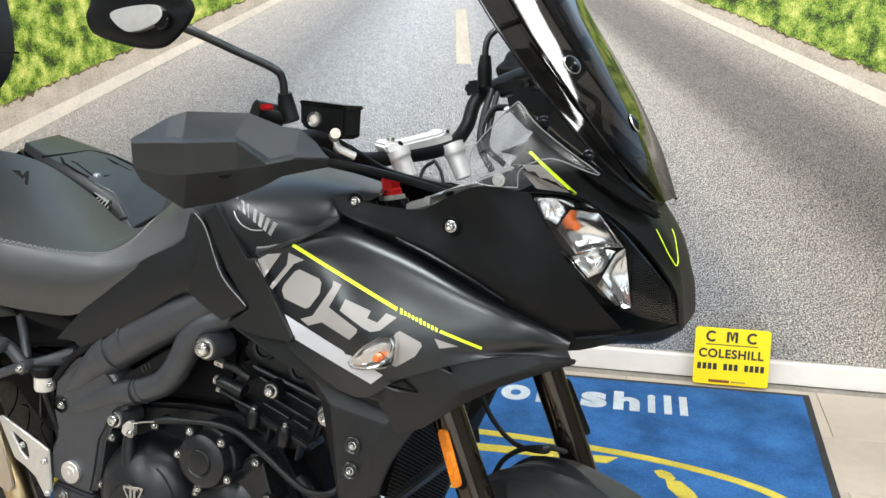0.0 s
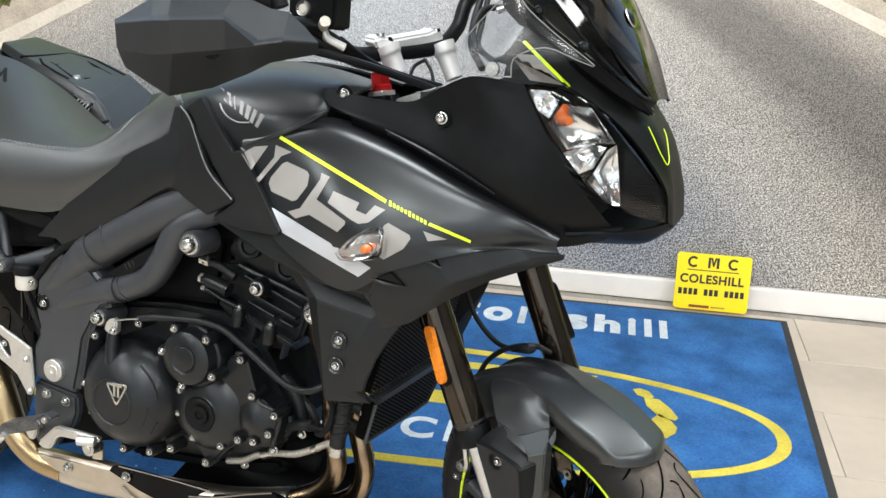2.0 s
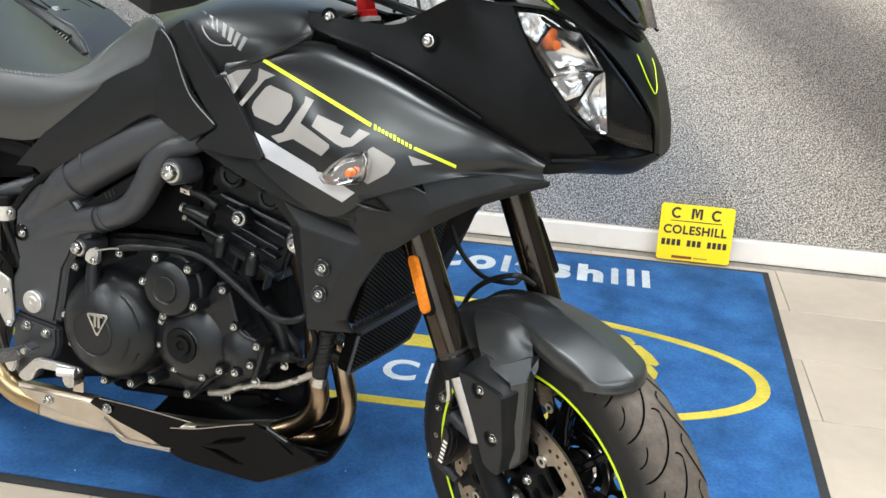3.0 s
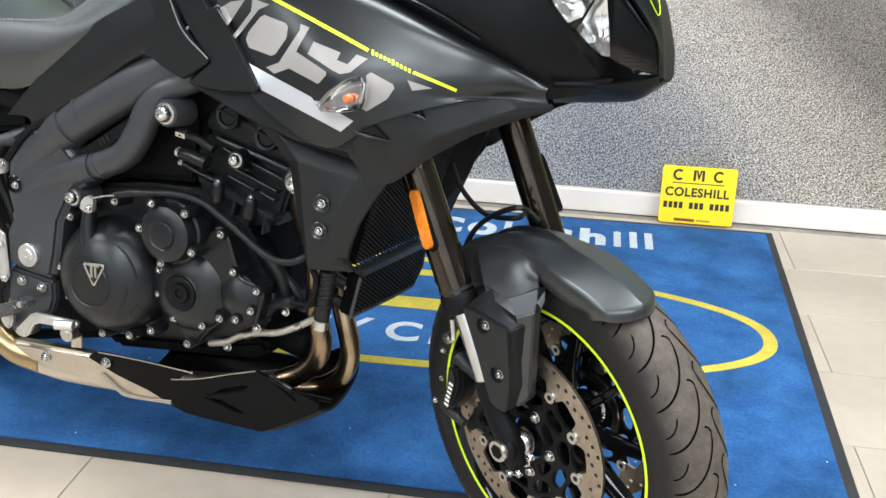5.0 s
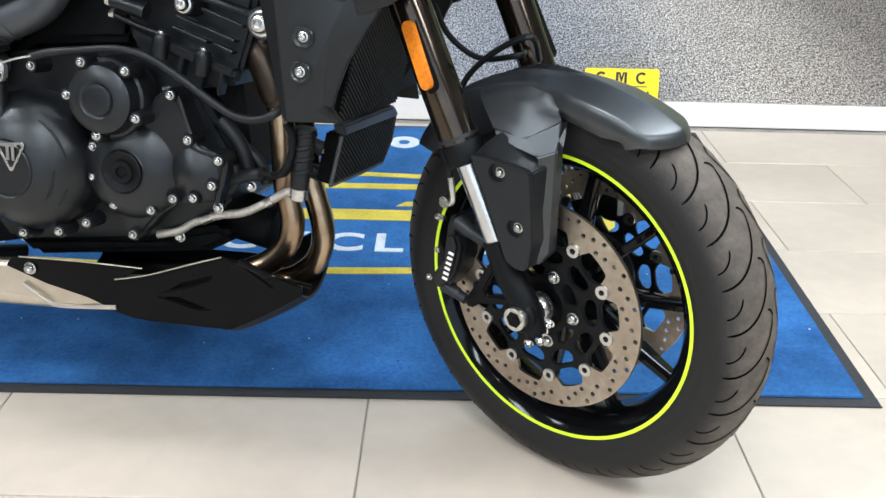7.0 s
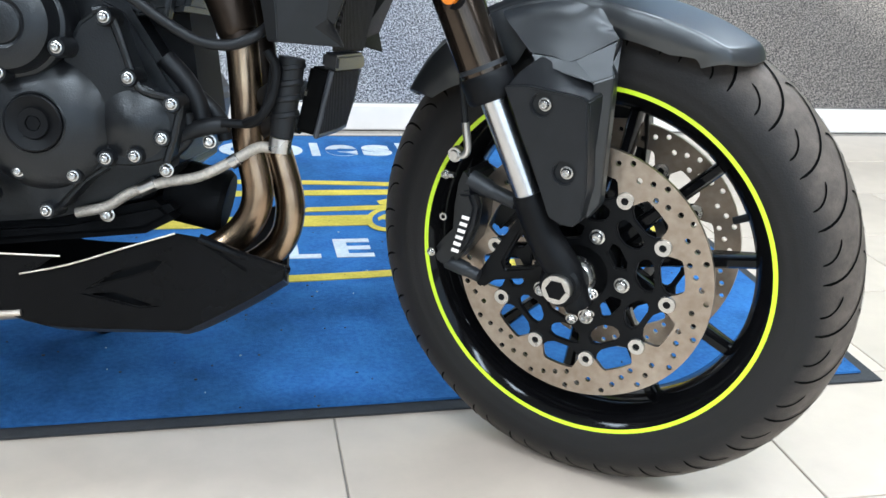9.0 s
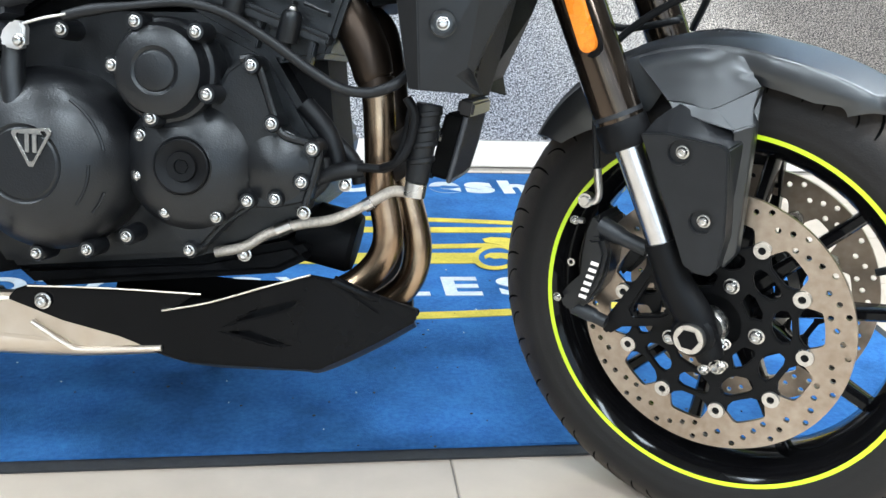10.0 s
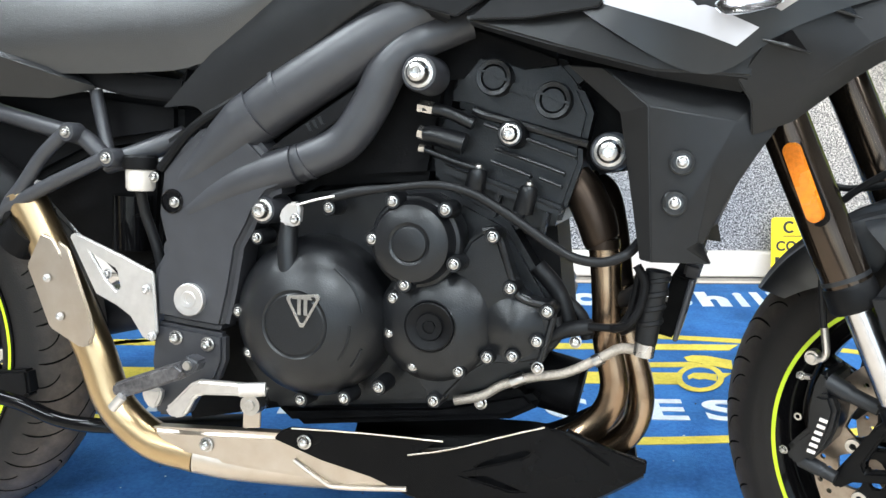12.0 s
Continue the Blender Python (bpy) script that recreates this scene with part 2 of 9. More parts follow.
def mural_asphalt():
    """Printed photograph of a road: salt-and-pepper chippings with broad lighter wheel tracks."""
    m = bpy.data.materials.new("printed_asphalt")
    m.use_nodes = True
    nt, b = m.node_tree, m.node_tree.nodes["Principled BSDF"]
    b.inputs["Roughness"].default_value = 0.5
    co, sep, persp = nt.nodes.new("ShaderNodeTexCoord"), nt.nodes.new("ShaderNodeSeparateXYZ"), nt.nodes.new("ShaderNodeCombineXYZ")
    nt.links.new(co.outputs["Object"], sep.inputs[0])

    def calc(op, a, b):
        n = nt.nodes.new("ShaderNodeMath")
        n.operation = op
        for i, v in enumerate((a, b)):
            if isinstance(v, (int, float)):
                n.inputs[i].default_value = v
            else:
                nt.links.new(v, n.inputs[i])
        return n.outputs[0]

    # the photograph's own perspective: chippings shrink towards its vanishing point
    drop = calc("MAXIMUM", calc("SUBTRACT", 1.49, sep.outputs["Z"]), 0.02)
    across = calc("DIVIDE", calc("ADD", sep.outputs["X"], 0.24), drop)
    nt.links.new(across, persp.inputs[0])
    nt.links.new(calc("MULTIPLY", calc("DIVIDE", 1.0, drop), 1.25), persp.inputs[1])
    n1, n2, n3 = (nt.nodes.new("ShaderNodeTexNoise") for _ in range(3))
    n1.inputs["Scale"].default_value, n1.inputs["Detail"].default_value, n1.inputs["Roughness"].default_value = 270, 4, 0.8
    n2.inputs["Scale"].default_value, n2.inputs["Detail"].default_value = 1.6, 3
    n3.inputs["Scale"].default_value, n3.inputs["Detail"].default_value = 14, 4
    nt.links.new(persp.outputs[0], n1.inputs["Vector"])
    lane = nt.nodes.new("ShaderNodeCombineXYZ")
    nt.links.new(across, lane.inputs[0])
    nt.links.new(calc("MULTIPLY", sep.outputs["Z"], 0.5), lane.inputs[1])
    nt.links.new(lane.outputs[0], n2.inputs["Vector"])
    nt.links.new(persp.outputs[0], n3.inputs["Vector"])
    grain = nt.nodes.new("ShaderNodeValToRGB")
    grain.color_ramp.elements[0].position, grain.color_ramp.elements[0].color = 0.464, (0.026, 0.027, 0.031, 1)
    grain.color_ramp.elements[1].position, grain.color_ramp.elements[1].color = 0.548, (0.68, 0.672, 0.66, 1)
    mid = grain.color_ramp.elements.new(0.502)
    mid.color = (0.17, 0.17, 0.175, 1)
    n4 = nt.nodes.new("ShaderNodeTexNoise")
    n4.inputs["Scale"].default_value, n4.inputs["Detail"].default_value, n4.inputs["Roughness"].default_value = 390, 2, 0.7
    nt.links.new(co.outputs["Object"], n4.inputs["Vector"])
    nt.links.new(calc("ADD", calc("MULTIPLY", n1.outputs[0], 0.6), calc("MULTIPLY", n4.outputs[0], 0.4)), grain.inputs[0])
    # the print grows paler and finer towards its horizon
    up = nt.nodes.new("ShaderNodeMapRange")
    nt.links.new(sep.outputs["Z"], up.inputs[0])
    up.inputs[1].default_value, up.inputs[2].default_value, up.inputs[3].default_value, up.inputs[4].default_value = 0.62, 1.35, 0.0, 0.68
    far = nt.nodes.new("ShaderNodeMix")
    far.data_type = "RGBA"
    far.inputs[7].default_value = (0.50, 0.505, 0.515, 1)
    nt.links.new(up.outputs[0], far.inputs[0])
    nt.links.new(grain.outputs[0], far.inputs[6])
    # worn wheel tracks and paler lane edges, along the print's perspective
    band = nt.nodes.new("ShaderNodeValToRGB")
    stops = ((0.0, 1.50, 1.36, 1.16), (0.10, 1.18, 1.12, 1.04), (0.26, 0.76, 0.79, 0.82), (0.40, 1.30, 1.36, 1.42), (0.50, 1.22, 1.24, 1.24), (0.585, 0.84, 0.87, 0.94), (0.64, 0.98, 0.98, 0.98), (0.695, 1.34, 1.27, 1.16), (0.735, 1.18, 1.10, 0.99), (0.785, 0.56, 0.515, 0.47), (0.86, 0.52, 0.48, 0.44), (1.0, 1.36, 1.22, 1.05))
    ramp_ = band.color_ramp
    ramp_.elements[0].position, ramp_.elements[0].color = 0.0, (*[v / 2 for v in stops[0][1:]], 1)
    ramp_.elements[1].position, ramp_.elements[1].color = 1.0, (*[v / 2 for v in stops[-1][1:]], 1)
    for s_ in stops[1:-1]:
        ramp_.elements.new(s_[0]).color = (*[v / 2 for v in s_[1:]], 1)
    wob = calc("ADD", calc("DIVIDE", calc("ADD", across, 2.35), 4.75), calc("MULTIPLY", calc("SUBTRACT", n2.outputs[0], 0.5), 0.08))
    nt.links.new(wob, band.inputs[0])
    band2 = nt.nodes.new("ShaderNodeMapRange")
    band2.inputs[3].default_value, band2.inputs[4].default_value = 0.85, 1.15
    nt.links.new(n3.outputs[0], band2.inputs[0])
    hsv = nt.nodes.new("ShaderNodeHueSaturation")
    nt.links.new(calc("MULTIPLY", band2.outputs[0], 2.0), hsv.inputs["Value"])
    tint = nt.nodes.new("ShaderNodeMix")
    tint.data_type, tint.blend_type = "RGBA", "MULTIPLY"
    tint.inputs[0].default_value = 1.0
    nt.links.new(far.outputs[2], tint.inputs[6])
    nt.links.new(band.outputs[0], tint.inputs[7])
    nt.links.new(tint.outputs[2], hsv.inputs["Color"])
    nt.links.new(hsv.outputs[0], b.inputs["Base Color"])
    return m


def mural_grass():
    m = bpy.data.materials.new("printed_grass")
    m.use_nodes = True
    nt, b = m.node_tree, m.node_tree.nodes["Principled BSDF"]
    b.inputs["Roughness"].default_value = 0.5
    co, mp = nt.nodes.new("ShaderNodeTexCoord"), nt.nodes.new("ShaderNodeMapping")
    mp.inputs["Scale"].default_value = (1.0, 1.0, 0.8)
    nt.links.new(co.outputs["Object"], mp.inputs[0])
    n1, n2 = nt.nodes.new("ShaderNodeTexNoise"), nt.nodes.new("ShaderNodeTexNoise")
    n1.inputs["Scale"].default_value, n1.inputs["Detail"].default_value, n1.inputs["Roughness"].default_value = 230, 6, 0.8
    n2.inputs["Scale"].default_value, n2.inputs["Detail"].default_value = 22, 8
    nt.links.new(mp.outputs[0], n1.inputs[0])
    nt.links.new(mp.outputs[0], n2.inputs[0])
    add = nt.nodes.new("ShaderNodeMath")
    add.operation = "ADD"
    nt.links.new(n1.outputs[0], add.inputs[0])
    nt.links.new(n2.outputs[0], add.inputs[1])
    half = nt.nodes.new("ShaderNodeMath")
    half.operation = "MULTIPLY"
    half.inputs[1].default_value = 0.5
    nt.links.new(add.outputs[0], half.inputs[0])
    r = nt.nodes.new("ShaderNodeValToRGB")
    r.color_ramp.elements[0].position, r.color_ramp.elements[0].color = 0.42, (0.010, 0.018, 0.004, 1)
    r.color_ramp.elements[1].position, r.color_ramp.elements[1].color = 0.615, (0.66, 0.66, 0.18, 1)
    e = r.color_ramp.elements.new(0.49)
    e.color = (0.14, 0.26, 0.011, 1)
    nt.links.new(half.outputs[0], r.inputs[0])
    nt.links.new(r.outputs[0], b.inputs["Base Color"])
    return m


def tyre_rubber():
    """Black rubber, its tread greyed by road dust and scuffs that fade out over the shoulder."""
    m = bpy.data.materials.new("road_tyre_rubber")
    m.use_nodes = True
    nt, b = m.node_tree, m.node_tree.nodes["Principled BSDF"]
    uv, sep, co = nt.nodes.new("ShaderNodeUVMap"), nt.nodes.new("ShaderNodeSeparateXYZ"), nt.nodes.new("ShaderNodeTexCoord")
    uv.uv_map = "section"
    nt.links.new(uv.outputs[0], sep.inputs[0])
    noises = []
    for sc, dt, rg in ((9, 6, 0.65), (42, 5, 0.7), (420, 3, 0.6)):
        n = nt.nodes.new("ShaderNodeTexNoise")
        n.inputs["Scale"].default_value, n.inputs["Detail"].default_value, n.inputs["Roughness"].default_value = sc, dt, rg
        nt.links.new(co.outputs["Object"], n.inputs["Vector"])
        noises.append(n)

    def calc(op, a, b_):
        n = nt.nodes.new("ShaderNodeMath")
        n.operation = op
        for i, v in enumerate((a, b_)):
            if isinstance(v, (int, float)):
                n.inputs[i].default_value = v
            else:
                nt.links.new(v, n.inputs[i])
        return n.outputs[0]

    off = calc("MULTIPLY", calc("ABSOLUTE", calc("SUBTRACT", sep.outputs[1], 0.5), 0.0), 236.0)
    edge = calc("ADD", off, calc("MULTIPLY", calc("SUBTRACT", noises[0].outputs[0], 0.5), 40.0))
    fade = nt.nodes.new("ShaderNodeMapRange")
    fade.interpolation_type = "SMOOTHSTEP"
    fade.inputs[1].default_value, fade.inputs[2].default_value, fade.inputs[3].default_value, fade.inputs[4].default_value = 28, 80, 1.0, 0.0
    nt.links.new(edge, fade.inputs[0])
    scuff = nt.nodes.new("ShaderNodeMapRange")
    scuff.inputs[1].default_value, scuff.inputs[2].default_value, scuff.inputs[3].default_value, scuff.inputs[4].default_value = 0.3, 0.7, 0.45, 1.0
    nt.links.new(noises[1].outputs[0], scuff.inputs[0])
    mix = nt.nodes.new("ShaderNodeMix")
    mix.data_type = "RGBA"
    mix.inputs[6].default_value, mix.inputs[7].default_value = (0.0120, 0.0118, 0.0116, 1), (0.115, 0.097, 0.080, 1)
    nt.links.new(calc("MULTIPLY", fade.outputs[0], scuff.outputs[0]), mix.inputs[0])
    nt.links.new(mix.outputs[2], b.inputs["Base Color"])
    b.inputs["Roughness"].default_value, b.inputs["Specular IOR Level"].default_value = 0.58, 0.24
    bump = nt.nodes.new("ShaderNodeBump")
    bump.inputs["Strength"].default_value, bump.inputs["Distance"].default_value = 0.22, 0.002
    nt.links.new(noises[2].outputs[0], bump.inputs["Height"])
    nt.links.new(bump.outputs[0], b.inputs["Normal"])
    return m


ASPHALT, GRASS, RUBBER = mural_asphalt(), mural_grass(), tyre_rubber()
ROADLINE = material("printed_white_line", (0.67, 0.61, 0.52), 0.5, 0, 0.12, 90)
VERGE = material("printed_gravel_shoulder", (0.46, 0.40, 0.325), 0.5, 0, 0.28, 160)
VERGESHADE = material("printed_shadow_brown", (0.13, 0.095, 0.045), 0.5, 0, 0.7, 90)


# ---- building helpers ----
def part(name, bm, mat, parent=None, label="", at=None, smooth=32):
    """Links a bmesh as one mesh object under a thing or a part."""
    if at is not None:
        bmesh.ops.transform(bm, matrix=at, verts=bm.verts)
    bmesh.ops.recalc_face_normals(bm, faces=bm.faces)
    me = bpy.data.meshes.new(name)
    bm.to_mesh(me)
    bm.free()
    me.materials.append(mat)
    if smooth:
        me.shade_smooth()
        me.set_sharp_from_angle(angle=radians(smooth))
    ob = new(name, me)
    ob.parent = parent
    if label:
        tagged(ob, label)
    return ob


def empty(name, m, label, category, group=""):
    ob = new(name)
    ob.empty_display_size = 0.1
    ob.matrix_world = m
    return tagged(ob, label, category, group)


def plate(outline, depth, holes=(), bevel=0.0015, along=None, segments=2):
    """A slab: the outline (3D points) filled, with holes, and thickened by depth along a direction."""
    bm = bmesh.new()
    for loop in (outline, *holes):
        vs = [bm.verts.new(p) for p in loop]
        for a, b in zip(vs, vs[1:] + vs[:1]):
            bm.edges.new((a, b))
    bmesh.ops.triangle_fill(bm, edges=bm.edges, use_beauty=True, use_dissolve=False)
    geo = bmesh.ops.extrude_face_region(bm, geom=bm.faces[:])
    push = Vector(along if along else (0, 1, 0)) * depth
    bmesh.ops.translate(bm, verts=[v for v in geo["geom"] if isinstance(v, bmesh.types.BMVert)], vec=push)
    bmesh.ops.recalc_face_normals(bm, faces=bm.faces)
    if bevel:
        sharp = [e for e in bm.edges if len(e.link_faces) == 2 and e.calc_face_angle(0) > 0.7]
        bmesh.ops.bevel(bm, geom=sharp, offset=bevel, segments=segments, affect="EDGES", clamp_overlap=True)
    return bm


def block(x0, x1, y0, y1, z0, z1, bevel=0.002, segments=2):
    bm = bmesh.new()
    bmesh.ops.create_cube(bm, size=1, matrix=Matrix.Translation(((x0 + x1) / 2, (y0 + y1) / 2, (z0 + z1) / 2)) @ Matrix.Diagonal((x1 - x0, y1 - y0, z1 - z0, 1)))
    if bevel:
        bmesh.ops.bevel(bm, geom=bm.edges[:], offset=bevel, segments=segments, affect="EDGES", clamp_overlap=True)
    return bm


def spline(points, n, closed=False):
    """Catmull-Rom through the points, n steps a span."""
    pts = [Vector(p) for p in points]
    if len(pts) == 2 and not closed:
        return [pts[0].lerp(pts[1], i / n) for i in range(n + 1)]
    out, k = [], len(pts)
    for i in range(k if closed else k - 1):
        if closed:
            p0, p1, p2, p3 = pts[i - 1], pts[i], pts[(i + 1) % k], pts[(i + 2) % k]
        else:
            p1, p2 = pts[i], pts[i + 1]
            p0 = pts[i - 1] if i else p1 * 2 - p2
            p3 = pts[i + 2] if i + 2 < k else p2 * 2 - p1
        for j in range(n):
            t = j / n
            out.append(0.5 * (2 * p1 + (p2 - p0) * t + (2 * p0 - 5 * p1 + 4 * p2 - p3) * t * t + (3 * p1 - p0 - 3 * p2 + p3) * t ** 3))
    if not closed:
        out.append(pts[-1])
    return out


def surface(rows, thick=0.004, n=6, mirror=False, toward=(0, 1, 0), through_middle=False, soften=0.0):
    """A smooth panel through rows of points, thickened; mirror gives the other side, through_middle joins both across the bike's middle."""
    if through_middle:
        rows = [list(r) + [(p[0], -p[1], p[2]) for p in reversed(r[:-1])] for r in rows]
    lines = [spline(r, n) for r in rows]
    cols = [spline([l[i] for l in lines], n) for i in range(len(lines[0]))]
    bm = bmesh.new()
    sgn = -1 if mirror else 1
    grid = [[bm.verts.new((p.x, p.y * sgn, p.z)) for p in c] for c in cols]
    for a, b in zip(grid, grid[1:]):
        for i in range(len(a) - 1):
            try:
                bm.faces.new((a[i], a[i + 1], b[i + 1], b[i]))
            except ValueError:
                pass
    bmesh.ops.remove_doubles(bm, verts=bm.verts, dist=0.0002)
    if thick:
        bmesh.ops.recalc_face_normals(bm, faces=bm.faces)
        bm.normal_update()
        ref = Vector((toward[0], toward[1] * sgn, toward[2]))
        mean = sum((f.normal * f.calc_area() for f in bm.faces), Vector())
        side = 1 if mean.dot(ref) > 0 else -1
        norms = {v: v.normal.copy() for v in bm.verts}
        geo = bmesh.ops.extrude_face_region(bm, geom=bm.faces[:])
        bm.normal_update()
        new_verts = [v for v in geo["geom"] if isinstance(v, bmesh.types.BMVert)]
        shift = {tuple(round(c, 6) for c in v.co): nn for v, nn in norms.items()}
        for v in new_verts:
            nn = shift.get(tuple(round(c, 6) for c in v.co))
            if nn is not None:
                v.co += nn * thick * side
    if soften:
        bmesh.ops.recalc_face_normals(bm, faces=bm.faces)
        hard = [e for e in bm.edges if len(e.link_faces) == 2 and e.calc_face_angle(0) > 0.12]
        bmesh.ops.bevel(bm, geom=hard, offset=soften, segments=3, affect="EDGES", clamp_overlap=True)
    return bm


def tube(points, radius, n=6, segs=14, flat=1.0, caps=True):
    """A round bar or hose along a smooth path; radius may be a list, one for each given point."""
    path = spline(points, n)
    m = len(path)
    if isinstance(radius, (list, tuple)):
        rr = [radius[min(int(i / n), len(radius) - 2)] * (1 - (i / n - min(int(i / n), len(radius) - 2))) + radius[min(int(i / n), len(radius) - 2) + 1] * (i / n - min(int(i / n), len(radius) - 2)) for i in range(m)]
    else:
        rr = [radius] * m
    bm = bmesh.new()
    up, rings = None, []
    for i, p in enumerate(path):
        d = (path[min(i + 1, m - 1)] - path[max(i - 1, 0)]).normalized()
        if up is None:
            up = d.orthogonal().normalized()
        up = (up - d * up.dot(d)).normalized()
        side = d.cross(up)
        rings.append([bm.verts.new(p + rr[i] * (math.cos(a) * up + flat * math.sin(a) * side)) for a in (2 * math.pi * k / segs for k in range(segs))])
    for a, b in zip(rings, rings[1:]):
        for k in range(segs):
            bm.faces.new((a[k], a[(k + 1) % segs], b[(k + 1) % segs], b[k]))
    if caps:
        bm.faces.new(rings[0][::-1])
        bm.faces.new(rings[-1])
    return bm


def lathe(profile, segs=48, axis=(0, 1, 0), at=(0, 0, 0), closed=False):
    """Turns a profile of (radius, along) round an axis."""
    bm = bmesh.new()
    rot = Vector((0, 0, 1)).rotation_difference(Vector(axis).normalized()).to_matrix().to_4x4()
    m = Matrix.Translation(at) @ rot
    rings = []
    for r, h in profile:
        if r < 1e-5:
            rings.append([bm.verts.new(m @ Vector((0, 0, h)))])
        else:
            rings.append([bm.verts.new(m @ Vector((r * math.cos(2 * math.pi * k / segs), r * math.sin(2 * math.pi * k / segs), h))) for k in range(segs)])
    pairs = list(zip(rings, rings[1:])) + ([(rings[-1], rings[0])] if closed else [])
    for a, b in pairs:
        for k in range(segs):
            k2 = (k + 1) % segs
            if len(a) == 1 and len(b) == 1:
                continue
            if len(a) == 1:
                bm.faces.new((a[0], b[k], b[k2]))
            elif len(b) == 1:
                bm.faces.new((a[k], b[0], a[k2]))
            else:
                bm.faces.new((a[k], a[k2], b[k2], b[k]))
    return bm


BOLT_MESHES = {}


def bolt(parent, p, r=0.006, axis=(0, -1, 0), mat=None, name="bolt", at=None, label=""):
    """Button-head screw with a socket; alike ones share a mesh."""
    mat = mat or BOLTM
    key = (r, mat.name)
    if key not in BOLT_MESHES:
        bm = lathe([(r * 1.25, 0), (r * 1.25, r * 0.15), (r, r * 0.2), (r * 0.96, r * 0.7), (r * 0.75, r * 1.0), (r * 0.48, r * 1.08), (r * 0.46, r * 0.5), (0, r * 0.45)], 16, (0, 0, 1))
        ob = part(name, bm, mat)
        BOLT_MESHES[key] = ob.data
        scene.collection.objects.unlink(ob)
        bpy.data.objects.remove(ob)
    ob = new(name, BOLT_MESHES[key])
    q = Vector((0, 0, 1)).rotation_difference(Vector(axis).normalized()).to_matrix().to_4x4()
    ob.parent = parent
    ob.matrix_basis = (at or Matrix()) @ Matrix.Translation(p) @ q
    return ob


def lettering(name, words, size, mat, parent, m, extrude=0.0012, spacing=1.0, sx=1.0, label="", weight=0.0, fit=None):
    cu = bpy.data.curves.new(name, "FONT")
    cu.body, cu.size, cu.extrude, cu.align_x, cu.space_character = words, size, extrude, "LEFT", spacing
    cu.offset = weight
    tmp = bpy.data.objects.new(name, cu)
    scene.collection.objects.link(tmp)
    me = bpy.data.meshes.new_from_object(tmp.evaluated_get(bpy.context.evaluated_depsgraph_get()))
    bpy.data.objects.remove(tmp)
    me.name = name
    me.materials.clear()
    me.materials.append(mat)
    if fit:
        xs, ys = [v.co.x for v in me.vertices], [v.co.y for v in me.vertices]
        x0, x1, y0, y1 = min(xs), max(xs), min(ys), max(ys)
        w, h = fit
        me.transform(Matrix.Diagonal((w / (x1 - x0), h / (y1 - y0), 1, 1)) @ Matrix.Translation((-x0, -y0, 0)))
    me.transform(m @ Matrix.Diagonal((sx, 1, 1, 1)))
    bm = bmesh.new()
    bm.from_mesh(me)
    bpy.data.meshes.remove(me)
    # each letter becomes a part of its own; dots stay with their stems
    left, groups = set(bm.verts), []
    while left:
        todo, isle = [next(iter(left))], set()
        while todo:
            v = todo.pop()
            if v in isle:
                continue
            isle.add(v)
            todo += [e.other_vert(v) for e in v.link_edges]
        left -= isle
        mid = sum((v.co for v in isle), Vector()) / len(isle)
        groups.append((isle, mid))
    right = (m.to_3x3() @ Vector((1, 0, 0))).normalized()
    groups.sort(key=lambda g: g[1].dot(right))
    joined = []
    for isle, mid in groups:
        if joined and abs(mid.dot(right) - joined[-1][1].dot(right)) < size * 0.04:
            joined[-1] = (joined[-1][0] | isle, mid)
        else:
            joined.append((isle, mid))
    for isle, mid in joined:
        b2, at = bmesh.new(), {}
        for f in bm.faces:
            if f.verts[0] in isle:
                for v in f.verts:
                    if v not in at:
                        at[v] = b2.verts.new(v.co)
                b2.faces.new([at[v] for v in f.verts])
        part(name, b2, mat, parent, label, smooth=0)
    bm.free()


def ring(r, n, c=(0, 0), a0=0.0):
    return [(c[0] + r * math.cos(a0 + 2 * math.pi * i / n), c[1] + r * math.sin(a0 + 2 * math.pi * i / n)) for i in range(n)]


# ---- the room ----
def setting(name, bm, mat, label="", smooth=0):
    return tagged(part(name, bm, mat, None, label, smooth=smooth), kind="structure")


setting("floor_base", block(ROOM_X0 - 0.2, ROOM_X1 + 0.2, ROOM_Y0 - 0.2, ROOM_Y1 + 0.2, -0.2, -0.0035, 0), GROUT, "grey grout bed under the floor tiles")
setting("wall_back", block(ROOM_X0 - 0.2, ROOM_X1 + 0.2, ROOM_Y1, ROOM_Y1 + 0.2, 0, ROOM_Z, 0), PAINT, "white painted wall behind the printed mural")
# side walls, front wall and ceiling stay out of view; grey dims reflections
setting("wall_left", block(ROOM_X0 - 0.2, ROOM_X0, ROOM_Y0, ROOM_Y1, 0, ROOM_Z, 0), DIMPAINT, "unseen side wall, grey to darken reflections")
setting("wall_right", block(ROOM_X1, ROOM_X1 + 0.2, ROOM_Y0, ROOM_Y1, 0, ROOM_Z, 0), DIMPAINT, "unseen side wall, grey to darken reflections")
setting("ceiling", block(ROOM_X0 - 0.2, ROOM_X1 + 0.2, ROOM_Y0 - 0.2, ROOM_Y1 + 0.2, ROOM_Z, ROOM_Z + 0.15, 0), CEILM, "unseen ceiling boards, greyed to darken reflections")
WX0, WX1, WZ0, WZ1 = -2.6, 3.4, 0.35, 2.55
